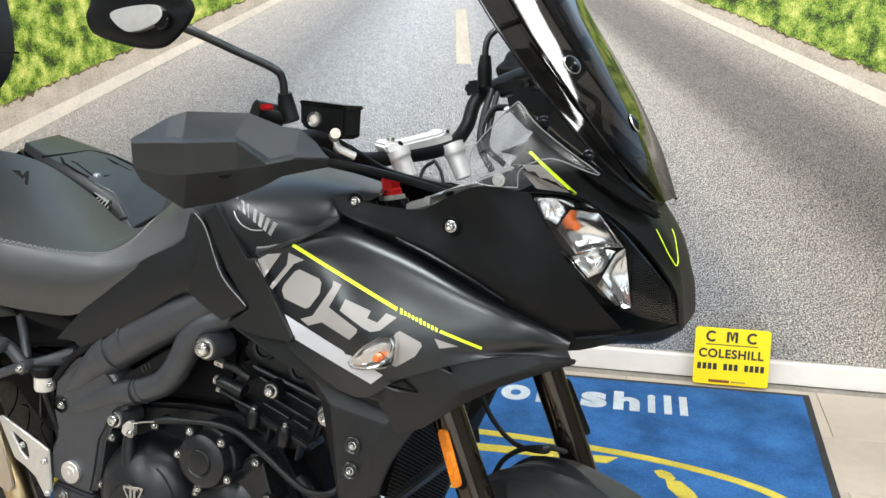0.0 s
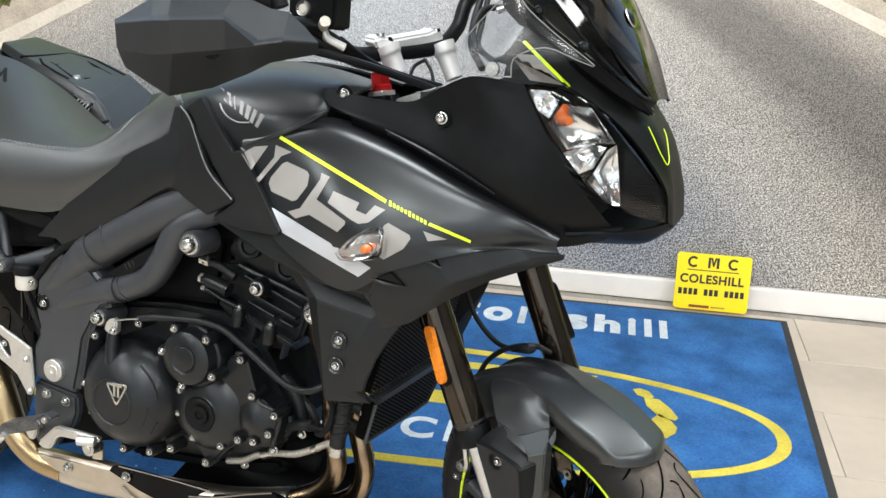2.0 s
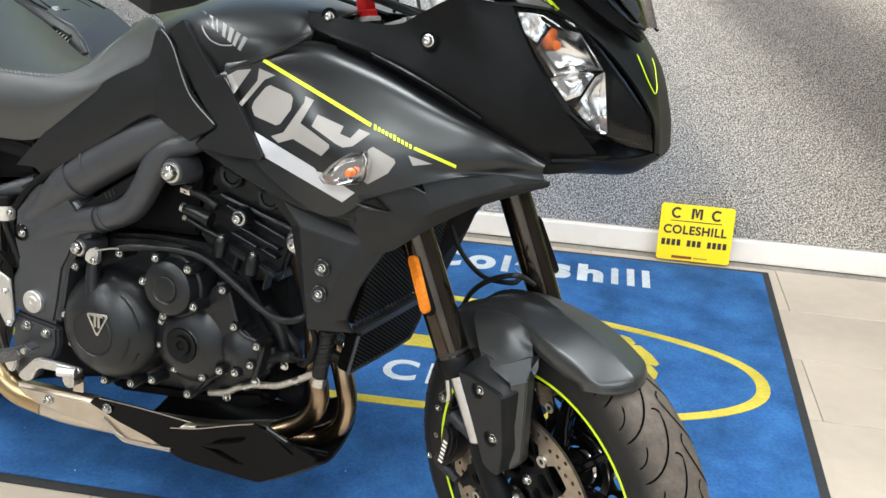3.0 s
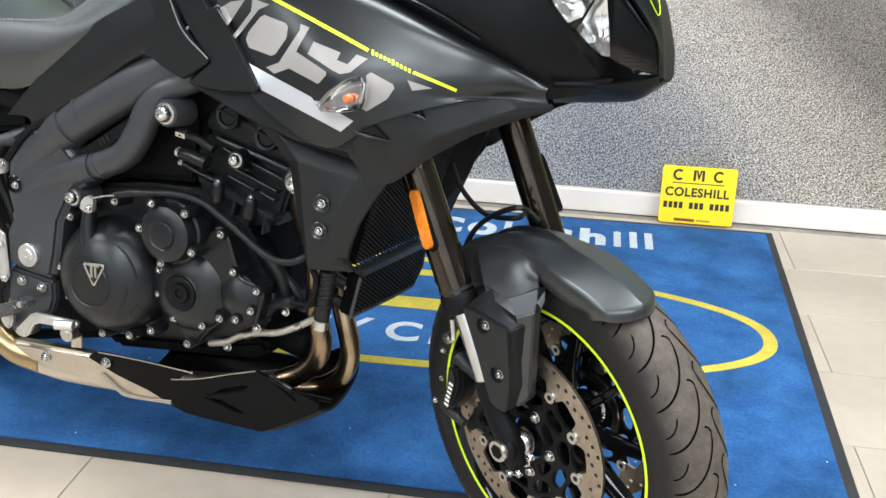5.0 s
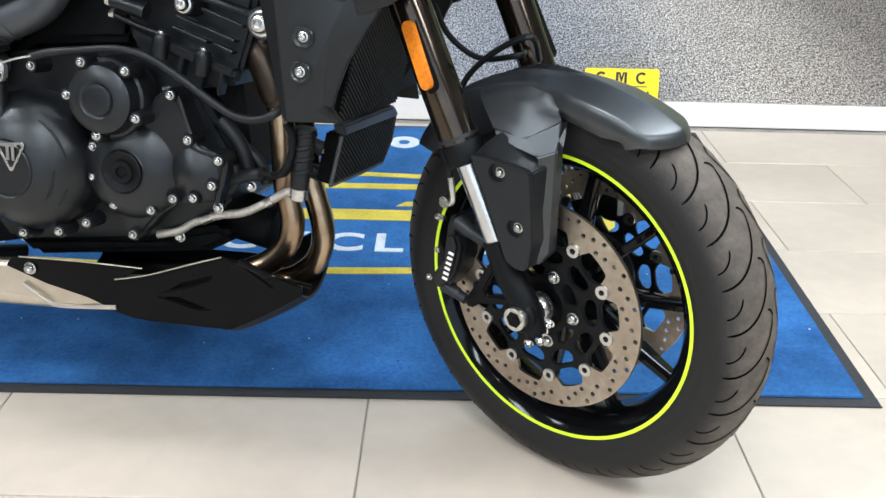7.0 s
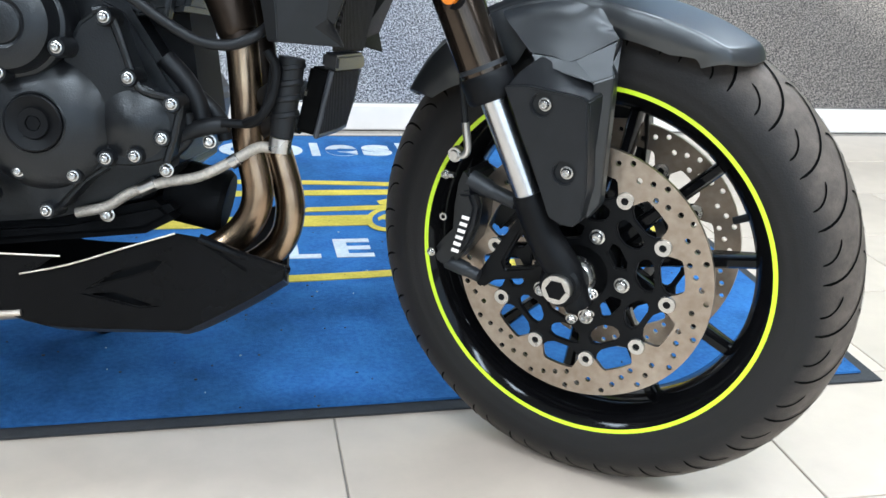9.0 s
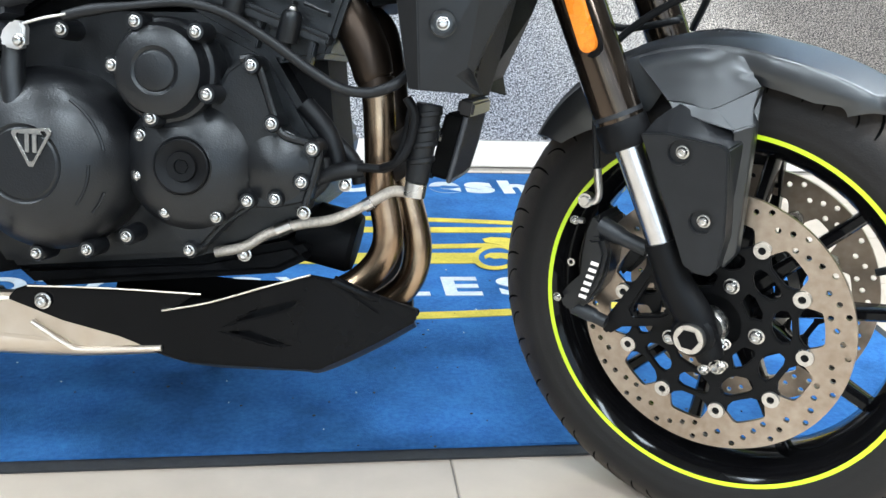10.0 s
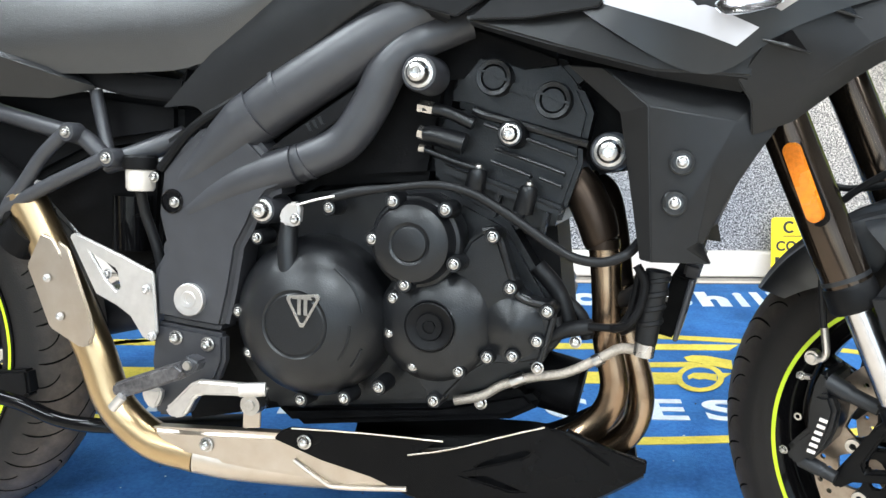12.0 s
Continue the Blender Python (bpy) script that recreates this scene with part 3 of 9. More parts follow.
front = plate([(ROOM_X0 - 0.2, ROOM_Y0 - 0.2, 0), (ROOM_X1 + 0.2, ROOM_Y0 - 0.2, 0), (ROOM_X1 + 0.2, ROOM_Y0 - 0.2, ROOM_Z), (ROOM_X0 - 0.2, ROOM_Y0 - 0.2, ROOM_Z)], 0.2,
              [[(WX0, ROOM_Y0 - 0.2, WZ0), (WX1, ROOM_Y0 - 0.2, WZ0), (WX1, ROOM_Y0 - 0.2, WZ1), (WX0, ROOM_Y0 - 0.2, WZ1)]], 0)
setting("wall_front", front, DIMPAINT, "unseen wall with a wide shop window, grey to darken reflections")
window = setting("window_1", block(WX0, WX1, ROOM_Y0 - 0.13, ROOM_Y0 - 0.07, WZ0, WZ0 + 0.06, 0.003), SKIRT, "wide shop window with white frame")
for i in range(5):
    x = WX0 + (WX1 - WX0 - 0.06) * i / 4
    part("window_frame", block(x, x + 0.06, ROOM_Y0 - 0.13, ROOM_Y0 - 0.07, WZ0 + 0.062, WZ1 - 0.062, 0.003), SKIRT, window)
part("window_frame", block(WX0, WX1, ROOM_Y0 - 0.13, ROOM_Y0 - 0.07, WZ1 - 0.06, WZ1, 0.003), SKIRT, window)
for i in range(4):
    x = WX0 + (WX1 - WX0 - 0.06) * i / 4
    pn = part("pane", block(x + 0.063, x + (WX1 - WX0 - 0.06) / 4 - 0.003, ROOM_Y0 - 0.104, ROOM_Y0 - 0.098, WZ0 + 0.063, WZ1 - 0.063, 0), PANE, window, smooth=0)
    pn.visible_shadow = False
for lx, ly in LAMPS:
    lamp = tagged(part("ceiling_lamp", block(lx - 0.6, lx + 0.6, ly - 0.3, ly + 0.3, ROOM_Z - 0.045, ROOM_Z, 0.004), SKIRT), "white recessed ceiling panel lamp, switched on", "ceiling lamp", "ceiling lamps")
    part("diffuser", block(lx - 0.56, lx + 0.56, ly - 0.26, ly + 0.26, ROOM_Z - 0.052, ROOM_Z - 0.046, 0), LAMPM, lamp, smooth=0)
setting("ground_outside", block(-60, 60, -90, ROOM_Y0 - 0.2, -0.25, -0.2, 0), GROUT, "pale forecourt outside the shop window")

# skirting: a tall board with a rounded top edge
setting("baseboard", block(ROOM_X0, ROOM_X1, 2.806, ROOM_Y1 - 0.003, 0.0, 0.078, 0.004), SKIRT, "white gloss skirting board along the mural wall", 40)

# the printed mural on the wall
MY = 2.8275
mural = empty("wall_mural", Matrix(), "large printed wall mural of an open road between grass verges", "mural")


def print_on_wall(name, pts, mat, lift, label=""):
    return part(name, plate([(x, MY - lift, z) for x, z in pts], 0.0006, (), 0), mat, mural, label, smooth=0)


VX, VZ = -0.24, 1.49


def toward_horizon(x, z, z2):
    f = (z2 - z) / (VZ - z)
    return (x + (VX - x) * f, z2)


print_on_wall("road", [(-4.19, 0.079), (4.19, 0.079), (4.19, 1.46), (-4.19, 1.46)], ASPHALT, 0.0, "grey chipped asphalt print")
print_on_wall("sky_print", [(-4.19, 1.462), (4.19, 1.462), (4.19, 2.88), (-4.19, 2.88)], material("printed_sky", (0.45, 0.62, 0.85), 0.5, 0, 0.1, 3), 0.0, "pale blue printed sky")
for sgn_, (xa, za) in ((-1, (-1.96, 0.729)), (1, (1.043, 0.957))):
    xb, zb = (-1.97, 0.667) if sgn_ < 0 else (1.043, 0.915)
    e1_, e2_ = toward_horizon(xa, za, 1.455), toward_horizon(xb, zb, 1.455)
    far_x = -4.19 if sgn_ < 0 else 4.19
    s1 = (za - VZ) / (xa - VX)
    s2 = (zb - VZ) / (xb - VX)
    o1, o2 = (far_x, max(0.08, VZ + s1 * (far_x - VX))), (far_x, VZ + s2 * (far_x - VX))
    if o2[1] < 0.08:
        o2 = (VX + (0.08 - VZ) / s2, 0.08)
    if VZ + s1 * (far_x - VX) < 0.08:
        o1 = (VX + (0.08 - VZ) / s1, 0.08)
    print_on_wall("road_line", [o1, o2, e2_, e1_], ROADLINE, 0.0016, "white printed edge line")
    xg, zg = (-1.947, 0.828) if sgn_ < 0 else (1.017, 1.018)
    s3 = (zg - VZ) / (xg - VX)
    g1 = (VX + (0.08 - VZ) / s3, 0.08)
    if abs(g1[0]) > 4.19:
        g1 = (far_x, VZ + s3 * (far_x - VX))
    corner = [(far_x, 0.08)] if g1[1] < 0.081 else []
    print_on_wall("verge", [o1, toward_horizon(xa, za, 1.455), toward_horizon(xg, zg, 1.455), g1], VERGE, 0.001, "pale gravel shoulder print")
    rng = random.Random(5 + sgn_)
    a_, b_ = g1, toward_horizon(xg, zg, 1.455)
    fringe = []
    for i in range(421):
        f = i / 420
        fringe.append((a_[0] + (b_[0] - a_[0]) * f, a_[1] + (b_[1] - a_[1]) * f + rng.uniform(-0.016, 0.020) * (1 - f)))
    print_on_wall("grass_verge", fringe + [(b_[0], 1.46), (far_x, 1.46)] + corner, GRASS, 0.0024, "sunlit green grass print")
    # brown fringe put into the print as the grass edge's shadow
    print_on_wall("grass_shadow_edge", [(x, z - rng.uniform(0.002, 0.024) * (VZ - z)) for x, z in fringe] + [(x, z + 0.012) for x, z in reversed(fringe)], VERGESHADE, 0.0017, "dark brown shadow edge printed below the grass")
for z0, z1 in ((0.30, 0.62), (1.014, 1.185), (1.30, 1.36)):
    w0, w1 = 0.052 * (VZ - z0) / (VZ - 0.95) * 0.55, 0.052 * (VZ - z1) / (VZ - 0.95) * 0.55
    if z0 > 0.9:
        print_on_wall("centre_dash", [(VX + 0.01 - w0, z0), (VX + 0.01 + w0, z0), (VX - 0.001 + w1, z1), (VX - 0.001 - w1, z1)], ROADLINE, 0.0016, "white printed centre dash")

# the door mat
MATC, MATA = Vector((-0.262, 1.962, 0)), radians(1.35)
MATM = Matrix.Translation(MATC) @ Matrix.Rotation(MATA, 4, "Z")
mat_thing = empty("floor_mat", MATM, "blue carpet shop mat with yellow print and rubber border", "mat")
MAT_CORNERS = [(-1.440, 1.212), (0.874, 1.237), (0.918, 2.737), (-1.420, 2.718)]


def mat_outline(inset, z):
    """The mat's slightly skewed outline in its own frame, drawn in by a margin."""
    q = [MATM.inverted() @ Vector((x, y, 0)) for x, y in MAT_CORNERS]
    return [(p.x - math.copysign(inset, p.x), p.y - math.copysign(inset, p.y), z) for p in q]


part("rubber_border", plate(mat_outline(0, 0.0005), 0.003, (), 0.001, (0, 0, 1)), MATEDGE, mat_thing, "black rubber border")
part("carpet", plate(mat_outline(0.023, 0.0037), 0.004, (), 0.0015, (0, 0, 1)), MATBLUE, mat_thing, "blue loop pile")
MTOP = 0.0078


def on_mat(p):
    q = MATM.inverted() @ Vector((p[0], p[1], 0))
    return (q.x, q.y, MTOP)


def mat_strip(name, pts, mat, label=""):
    return part(name, plate([on_mat(p) for p in pts], 0.0012, (), 0, (0, 0, 1)), mat, mat_thing, label, smooth=0)


def oval(cx, cy, rx, ry, power, n=90):
    out = []
    for i in range(n):
        a = 2 * math.pi * i / n
        c, s = math.cos(a), math.sin(a)
        out.append((cx + rx * math.copysign(abs(c) ** power, c), cy + ry * math.copysign(abs(s) ** power, s)))
    return out


ring_bm = plate([on_mat(p) for p in oval(-0.300, 1.983, 1.117, 0.311, 0.9)], 0.0012, [[on_mat(p) for p in oval(-0.300, 1.983, 1.083, 0.281, 0.9)]], 0, (0, 0, 1))
part("printed_ring", ring_bm, MATYELLOW, mat_thing, "yellow printed oval ring", smooth=0)
for ch, x0, x1, h_ in (("C", -0.176, -0.066, 0.130), ("o", -0.048, 0.044, 0.106), ("l", 0.066, 0.089, 0.127), ("e", 0.106, 0.192, 0.106), ("s", 0.206, 0.286, 0.106), ("h", 0.307, 0.388, 0.127), ("i", 0.412, 0.436, 0.122), ("l", 0.462, 0.485, 0.127), ("l", 0.509, 0.533, 0.127)):
    lettering("printed_letter", ch, 0.17, MATWHITE, mat_thing, MATM.inverted() @ pose(x0, 2.501, MTOP + 0.0006, 0, 0, 0.2), 0.0006, 1.0, 1.0, weight=0.008, fit=(x1 - x0, h_))
for ch, x0, w_ in (("M", -0.97, 0.105), ("O", -0.845, 0.105), ("T", -0.725, 0.08), ("O", -0.63, 0.105), ("R", -0.505, 0.085), ("C", -0.390, 0.088), ("Y", -0.275, 0.085), ("C", -0.150, 0.088), ("L", -0.034, 0.064), ("E", 0.060, 0.075), ("S", 0.172, 0.08)):
    lettering("printed_letter", ch, 0.138, MATWHITE, mat_thing, MATM.inverted() @ pose(x0, 1.789, MTOP + 0.0006, 0, 0, 0.3), 0.0006, 1.0, 1.0, weight=0.004, fit=(w_, 0.098))
# the yellow emblem: stacked speed stripes with a crouched plain rider shape
for y0, y1, xa, xb in ((2.160, 2.198, -1.25, 0.30), (1.955, 2.02, -1.2, 0.22), (2.055, 2.085, 0.0, 0.20)):
    sh = (y1 - y0) * 0.8
    mat_strip("emblem_stripe", [(xa, y0), (xb, y0 + 0.012), (xb + sh, y1 + 0.012), (xa + sh, y1)], MATYELLOW, "yellow printed stripe")
for e_ in ([(0.185, 2.123), (0.207, 2.135), (0.242, 2.132), (0.290, 2.106), (0.280, 2.052), (0.241, 2.071), (0.189, 2.099)], [(0.427, 2.158), (0.448, 2.167), (0.470, 2.156), (0.484, 2.128), (0.472, 2.113), (0.439, 2.129)], [(0.457, 2.118), (0.496, 2.118), (0.525, 2.077), (0.544, 2.031), (0.535, 2.017), (0.495, 2.028), (0.463, 2.077)], [(0.495, 2.043), (0.526, 2.012), (0.539, 1.982), (0.533, 1.955), (0.512, 1.929), (0.478, 1.915), (0.451, 1.972)]):
    part("emblem_shape", plate([(*on_mat(p)[:2], MTOP + 0.0014) for p in e_], 0.0006, (), 0, (0, 0, 1)), MATYELLOW, mat_thing, "yellow printed emblem", smooth=0)
wheel_c, wheel_u, wheel_v = [Vector(on_mat(p)) for p in [(0.197, 2.002), (0.249, 2.000), (0.215, 2.080)]]
ell = lambda f_: [tuple(wheel_c + (wheel_u - wheel_c) * f_ * math.cos(a_) + (wheel_v - wheel_c) * f_ * math.sin(a_) + Vector((0, 0, 0.0022))) for a_ in (2 * math.pi * i / 36 for i in range(36))]
part("emblem_ring", plate(ell(1.0), 0.0006, [ell(0.74)], 0, (0, 0, 1)), MATYELLOW, mat_thing, "yellow printed ring", smooth=0)
part("emblem_gap", plate([(x, y, z - 0.0003) for x, y, z in ell(0.75)], 0.0004, (), 0, (0, 0, 1)), MATBLUE, mat_thing, smooth=0)
part("emblem_swirl", plate([(*on_mat(p)[:2], MTOP + 0.0026) for p in [(0.171, 2.007), (0.187, 2.026), (0.212, 2.027), (0.237, 2.019), (0.229, 1.981), (0.207, 1.993), (0.192, 1.989), (0.181, 1.998), (0.170, 1.988)]], 0.0006, (), 0, (0, 0, 1)), MATYELLOW, mat_thing, smooth=0)

# crumbs and lint trodden into the pile
rng = random.Random(21)
for nm, m_, n_, lb_ in (("crumbs", MATEDGE, 130, "small dark crumbs trodden into the blue mat"), ("lint", MATWHITE, 40, "pale lint flecks on the blue mat")):
    bm = bmesh.new()
    for _ in range(n_):
        x, y, s_ = rng.uniform(-0.9, 0.85), rng.uniform(1.24, 2.0), rng.uniform(0.0009, 0.0026)
        vs = [bm.verts.new((x + s_ * rng.uniform(0.6, 1.2) * math.cos(a_), y + s_ * rng.uniform(0.4, 1.2) * math.sin(a_), MTOP + h_)) for h_ in (0.0002, 0.0016) for a_ in (0.3, 1.9, 3.2, 4.7)]
        for k in range(4):
            bm.faces.new((vs[k], vs[(k + 1) % 4], vs[4 + (k + 1) % 4], vs[4 + k]))
        bm.faces.new(vs[4:])
    tagged(part(nm, bm, m_, None, smooth=0), lb_, "debris", kind="stuff")

# the yellow plate that leans on the skirting
SIGN_M = Matrix.Translation((0.556, 2.745, 0.0085)) @ pose(0, 0, 0, -12.5, 0, 0.3)
sign = empty("sign_plate", SIGN_M, "yellow acrylic dealer plate with black print leaning on the skirting", "sign")
sw, sh_ = 0.236, 0.187
part("panel", plate([(0.006, 0, 0), (sw - 0.006, 0, 0), (sw, 0, 0.006), (sw, 0, sh_ - 0.006), (sw - 0.006, 0, sh_), (0.006, 0, sh_), (0, 0, sh_ - 0.006), (0, 0, 0.006)], 0.004, (), 0.0008), SIGNM, sign)
for i, x in enumerate((0.052, 0.116, 0.180)):
    # initials of the firm, as plain shapes
    if i == 1:
        for k in (-1, 1):
            part("print_bar", block(x - 0.0040 + 0.0135 * k, x + 0.0040 + 0.0135 * k, -0.0009, -0.0003, 0.141, 0.176, 0), INK, sign, smooth=0)
        part("print_bar", plate([(x + a, -0.0009, b) for a, b in ((-0.010, 0.176), (-0.004, 0.176), (0.0, 0.160), (0.004, 0.176), (0.010, 0.176), (0.002, 0.146), (-0.002, 0.146))], 0.0006, (), 0), INK, sign, smooth=0)
    else:
        arc = [(0.0185 * math.cos(a), 0.0185 * math.sin(a)) for a in (radians(45 + 270 * j / 20) for j in range(21))]
        part("print_bar", plate([(x + a, -0.0009, 0.1585 + b) for a, b in arc] + [(x + a * 0.58, -0.0009, 0.1585 + b * 0.60) for a, b in reversed(arc)], 0.0006, (), 0), INK, sign, smooth=0)
part("print_bar", block(0.034, 0.198, -0.0009, -0.0003, 0.1305, 0.1335, 0), INK, sign, smooth=0)
lettering("printed_letter", "COLESHILL", 0.0335, INK, sign, pose(0.014, -0.0006, 0.088, 90, 0, 0), 0.0003, 1.1, 1.0, weight=0.0011, fit=(0.203, 0.030))
for i in range(13):
    if i not in (4, 8):
        part("print_bar", block(0.012 + i * 0.0164, 0.012 + i * 0.0164 + 0.0118, -0.0009, -0.0003, 0.049, 0.070, 0), INK, sign, smooth=0)
part("print_bar", block(0.05, 0.115, -0.0009, -0.0003, 0.007, 0.016, 0), material("maroon_print", (0.2, 0.05, 0.02), 0.5), sign, smooth=0)
part("print_bar", block(0.12, 0.165, -0.0009, -0.0003, 0.009, 0.014, 0), material("grey_print", (0.35, 0.25, 0.05), 0.5), sign, smooth=0)

# ---- the motorcycle: x ahead, y to its left, z up along its lean ----
BIKE = Matrix.Translation((0.300, 1.110, 0.0)) @ Matrix.Rotation(radians(-11.5), 4, "Z") @ Matrix.Rotation(radians(-9.0), 4, "X")
bike = empty("motorcycle", BIKE, "black touring motorcycle with lime pinstripes leaning on its stand", "motorcycle")
# front wheel, fork and bars turned to the right, as seen from the bike
STEER = BIKE.inverted() @ Matrix.Translation((0.304, 1.104, 0.289)) @ Matrix.Rotation(radians(-40.0), 4, "Z")


def bpart(name, bm, mat, label="", parent=None, at=None, smooth=32):
    return part(name, bm, mat, parent or bike, label, at, smooth)


def both(name, rows, mat, thick=0.004, label="", n=6, soften=0.0):
    return [bpart(name, surface(rows, thick, n, mir, soften=soften), mat, label) for mir in (False, True)]


# -- wheels --
def tyre_mesh(r_mid, r_sec, steps, across, half=118):
    """Round-section tyre with moulded steps on each sidewall; its UV holds the way round and the way across."""
    bm = bmesh.new()
    uv = bm.loops.layers.uv.new("section")
    amax = radians(half)
    rings, place = [], {}
    for i in range(steps):
        u = 2 * math.pi * i / steps
        row = []
        for j in range(across + 1):
            a = -amax + 2 * amax * j / across
            deg = abs(math.degrees(a))
            sink = 0.0010 if 76 < deg < 79 or 94 < deg < 97 else 0.0
            r = r_mid + (r_sec - sink) * math.cos(a)
            v = bm.verts.new((r * math.cos(u), (r_sec - sink) * math.sin(a), r * math.sin(u)))
            place[v] = (i / steps, j / across)
            row.append(v)
        rings.append(row)
    for i in range(steps):
        a, b = rings[i], rings[(i + 1) % steps]
        for j in range(across):
            f = bm.faces.new((a[j], a[j + 1], b[j + 1], b[j]))
            for lp in f.loops:
                x, y = place[lp.vert]
                lp[uv].uv = (x + 1 if i == steps - 1 and x == 0 else x, y)
    return bm


def groove_mesh(r_mid, r_sec, count):
    """Curved tread grooves: narrow strips on the tyre's round section, near-black for a channel's shade."""
    bm = bmesh.new()

    def place(u, deg, lift):
        a = radians(deg)
        r = r_mid + (r_sec + lift) * math.cos(a)
        return Vector((r * math.cos(u), (r_sec + lift) * math.sin(a), r * math.sin(u)))

    arc = 2 * math.pi / count
    for i in range(count):
        for sgn in (-1, 1):
            for ph, lo, hi, curve, width in ((0.0, 5, 68, -1.25, 0.0030), (0.0, 5, 14, 0.16, 0.0028), (0.52, 46, 68, -0.40, 0.0022)):
                path = []
                for j in range(13):
                    k = j / 12
                    path.append(((i + ph + (0.27 if sgn > 0 else 0.0) + curve * (1 - (1 - k) ** 1.9)) * arc, sgn * (lo + (hi - lo) * k ** 1.35)))
                left, right = [], []
                for j, (u, d) in enumerate(path):
                    u2, d2 = path[min(j + 1, 12)]
                    u1, d1 = path[max(j - 1, 0)]
                    along = place(u2, d2, 0) - place(u1, d1, 0)
                    here = place(u, d, 0.0008)
                    out = (here - place(u, d, -0.01)).normalized()
                    side = along.cross(out).normalized() * width / 2 * (1.0 if 0 < j < 12 else 0.4)
                    left.append(bm.verts.new(here + side))
                    right.append(bm.verts.new(here - side))
                for j in range(12):
                    bm.faces.new((left[j], left[j + 1], right[j + 1], right[j]))
    return bm


def beam(p, q, w0, w1, t0, t1):
    """Tapered spoke from p to q in the wheel's plane; w: width in the plane, t: depth along the axle."""
    p, q = Vector(p), Vector(q)
    d = (q - p).normalized()
    s = Vector((-d.z, 0, d.x))
    bm = bmesh.new()
    ends = []
    for c, w, t in ((p, w0, t0), (p.lerp(q, 0.5), (w0 + w1) / 2 * 0.8, (t0 + t1) / 2), (q, w1, t1)):
        ends.append([bm.verts.new(c + s * a * w / 2 + Vector((0, b * t / 2, 0))) for a, b in ((-1, -0.6), (-0.5, -1), (0.5, -1), (1, -0.6), (1, 0.6), (0.5, 1), (-0.5, 1), (-1, 0.6))])
    for a, b in zip(ends, ends[1:]):
        for k in range(8):
            bm.faces.new((a[k], a[(k + 1) % 8], b[(k + 1) % 8], b[k]))
    bm.faces.new(ends[0][::-1])
    bm.faces.new(ends[-1])
    return bm


def disc_mesh(r1, r0, holes, thick, waves=0):
    outer = ring(r1, 96)
    inner = [(r * math.cos(a), r * math.sin(a)) for r, a in ((r0 - 0.025 * min(1.0, 1.9 * max(0.0, math.cos(5 * (a - DISC_PHASE)) ** 2 - 0.45)) ** 1.2, a) for a in (2 * math.pi * i / 240 for i in range(240)))]
    hs = []
    for k, (rad, n, ph) in enumerate(holes):
        for i in range(n):
            a = 2 * math.pi * (i + ph) / n
            hs.append(ring(0.0034, 8, (rad * math.cos(a), rad * math.sin(a))))
    to3 = lambda pts: [(x, 0, z) for x, z in pts]
    return plate(to3(outer), thick, [to3(inner), *[to3(h) for h in hs]], 0)


HOLES = [(0.1462, 20, 0.0), (0.1395, 20, 0.33), (0.1330, 20, 0.66), (0.1280, 10, 0.5)]
DISC_PHASE = radians(-5.8)


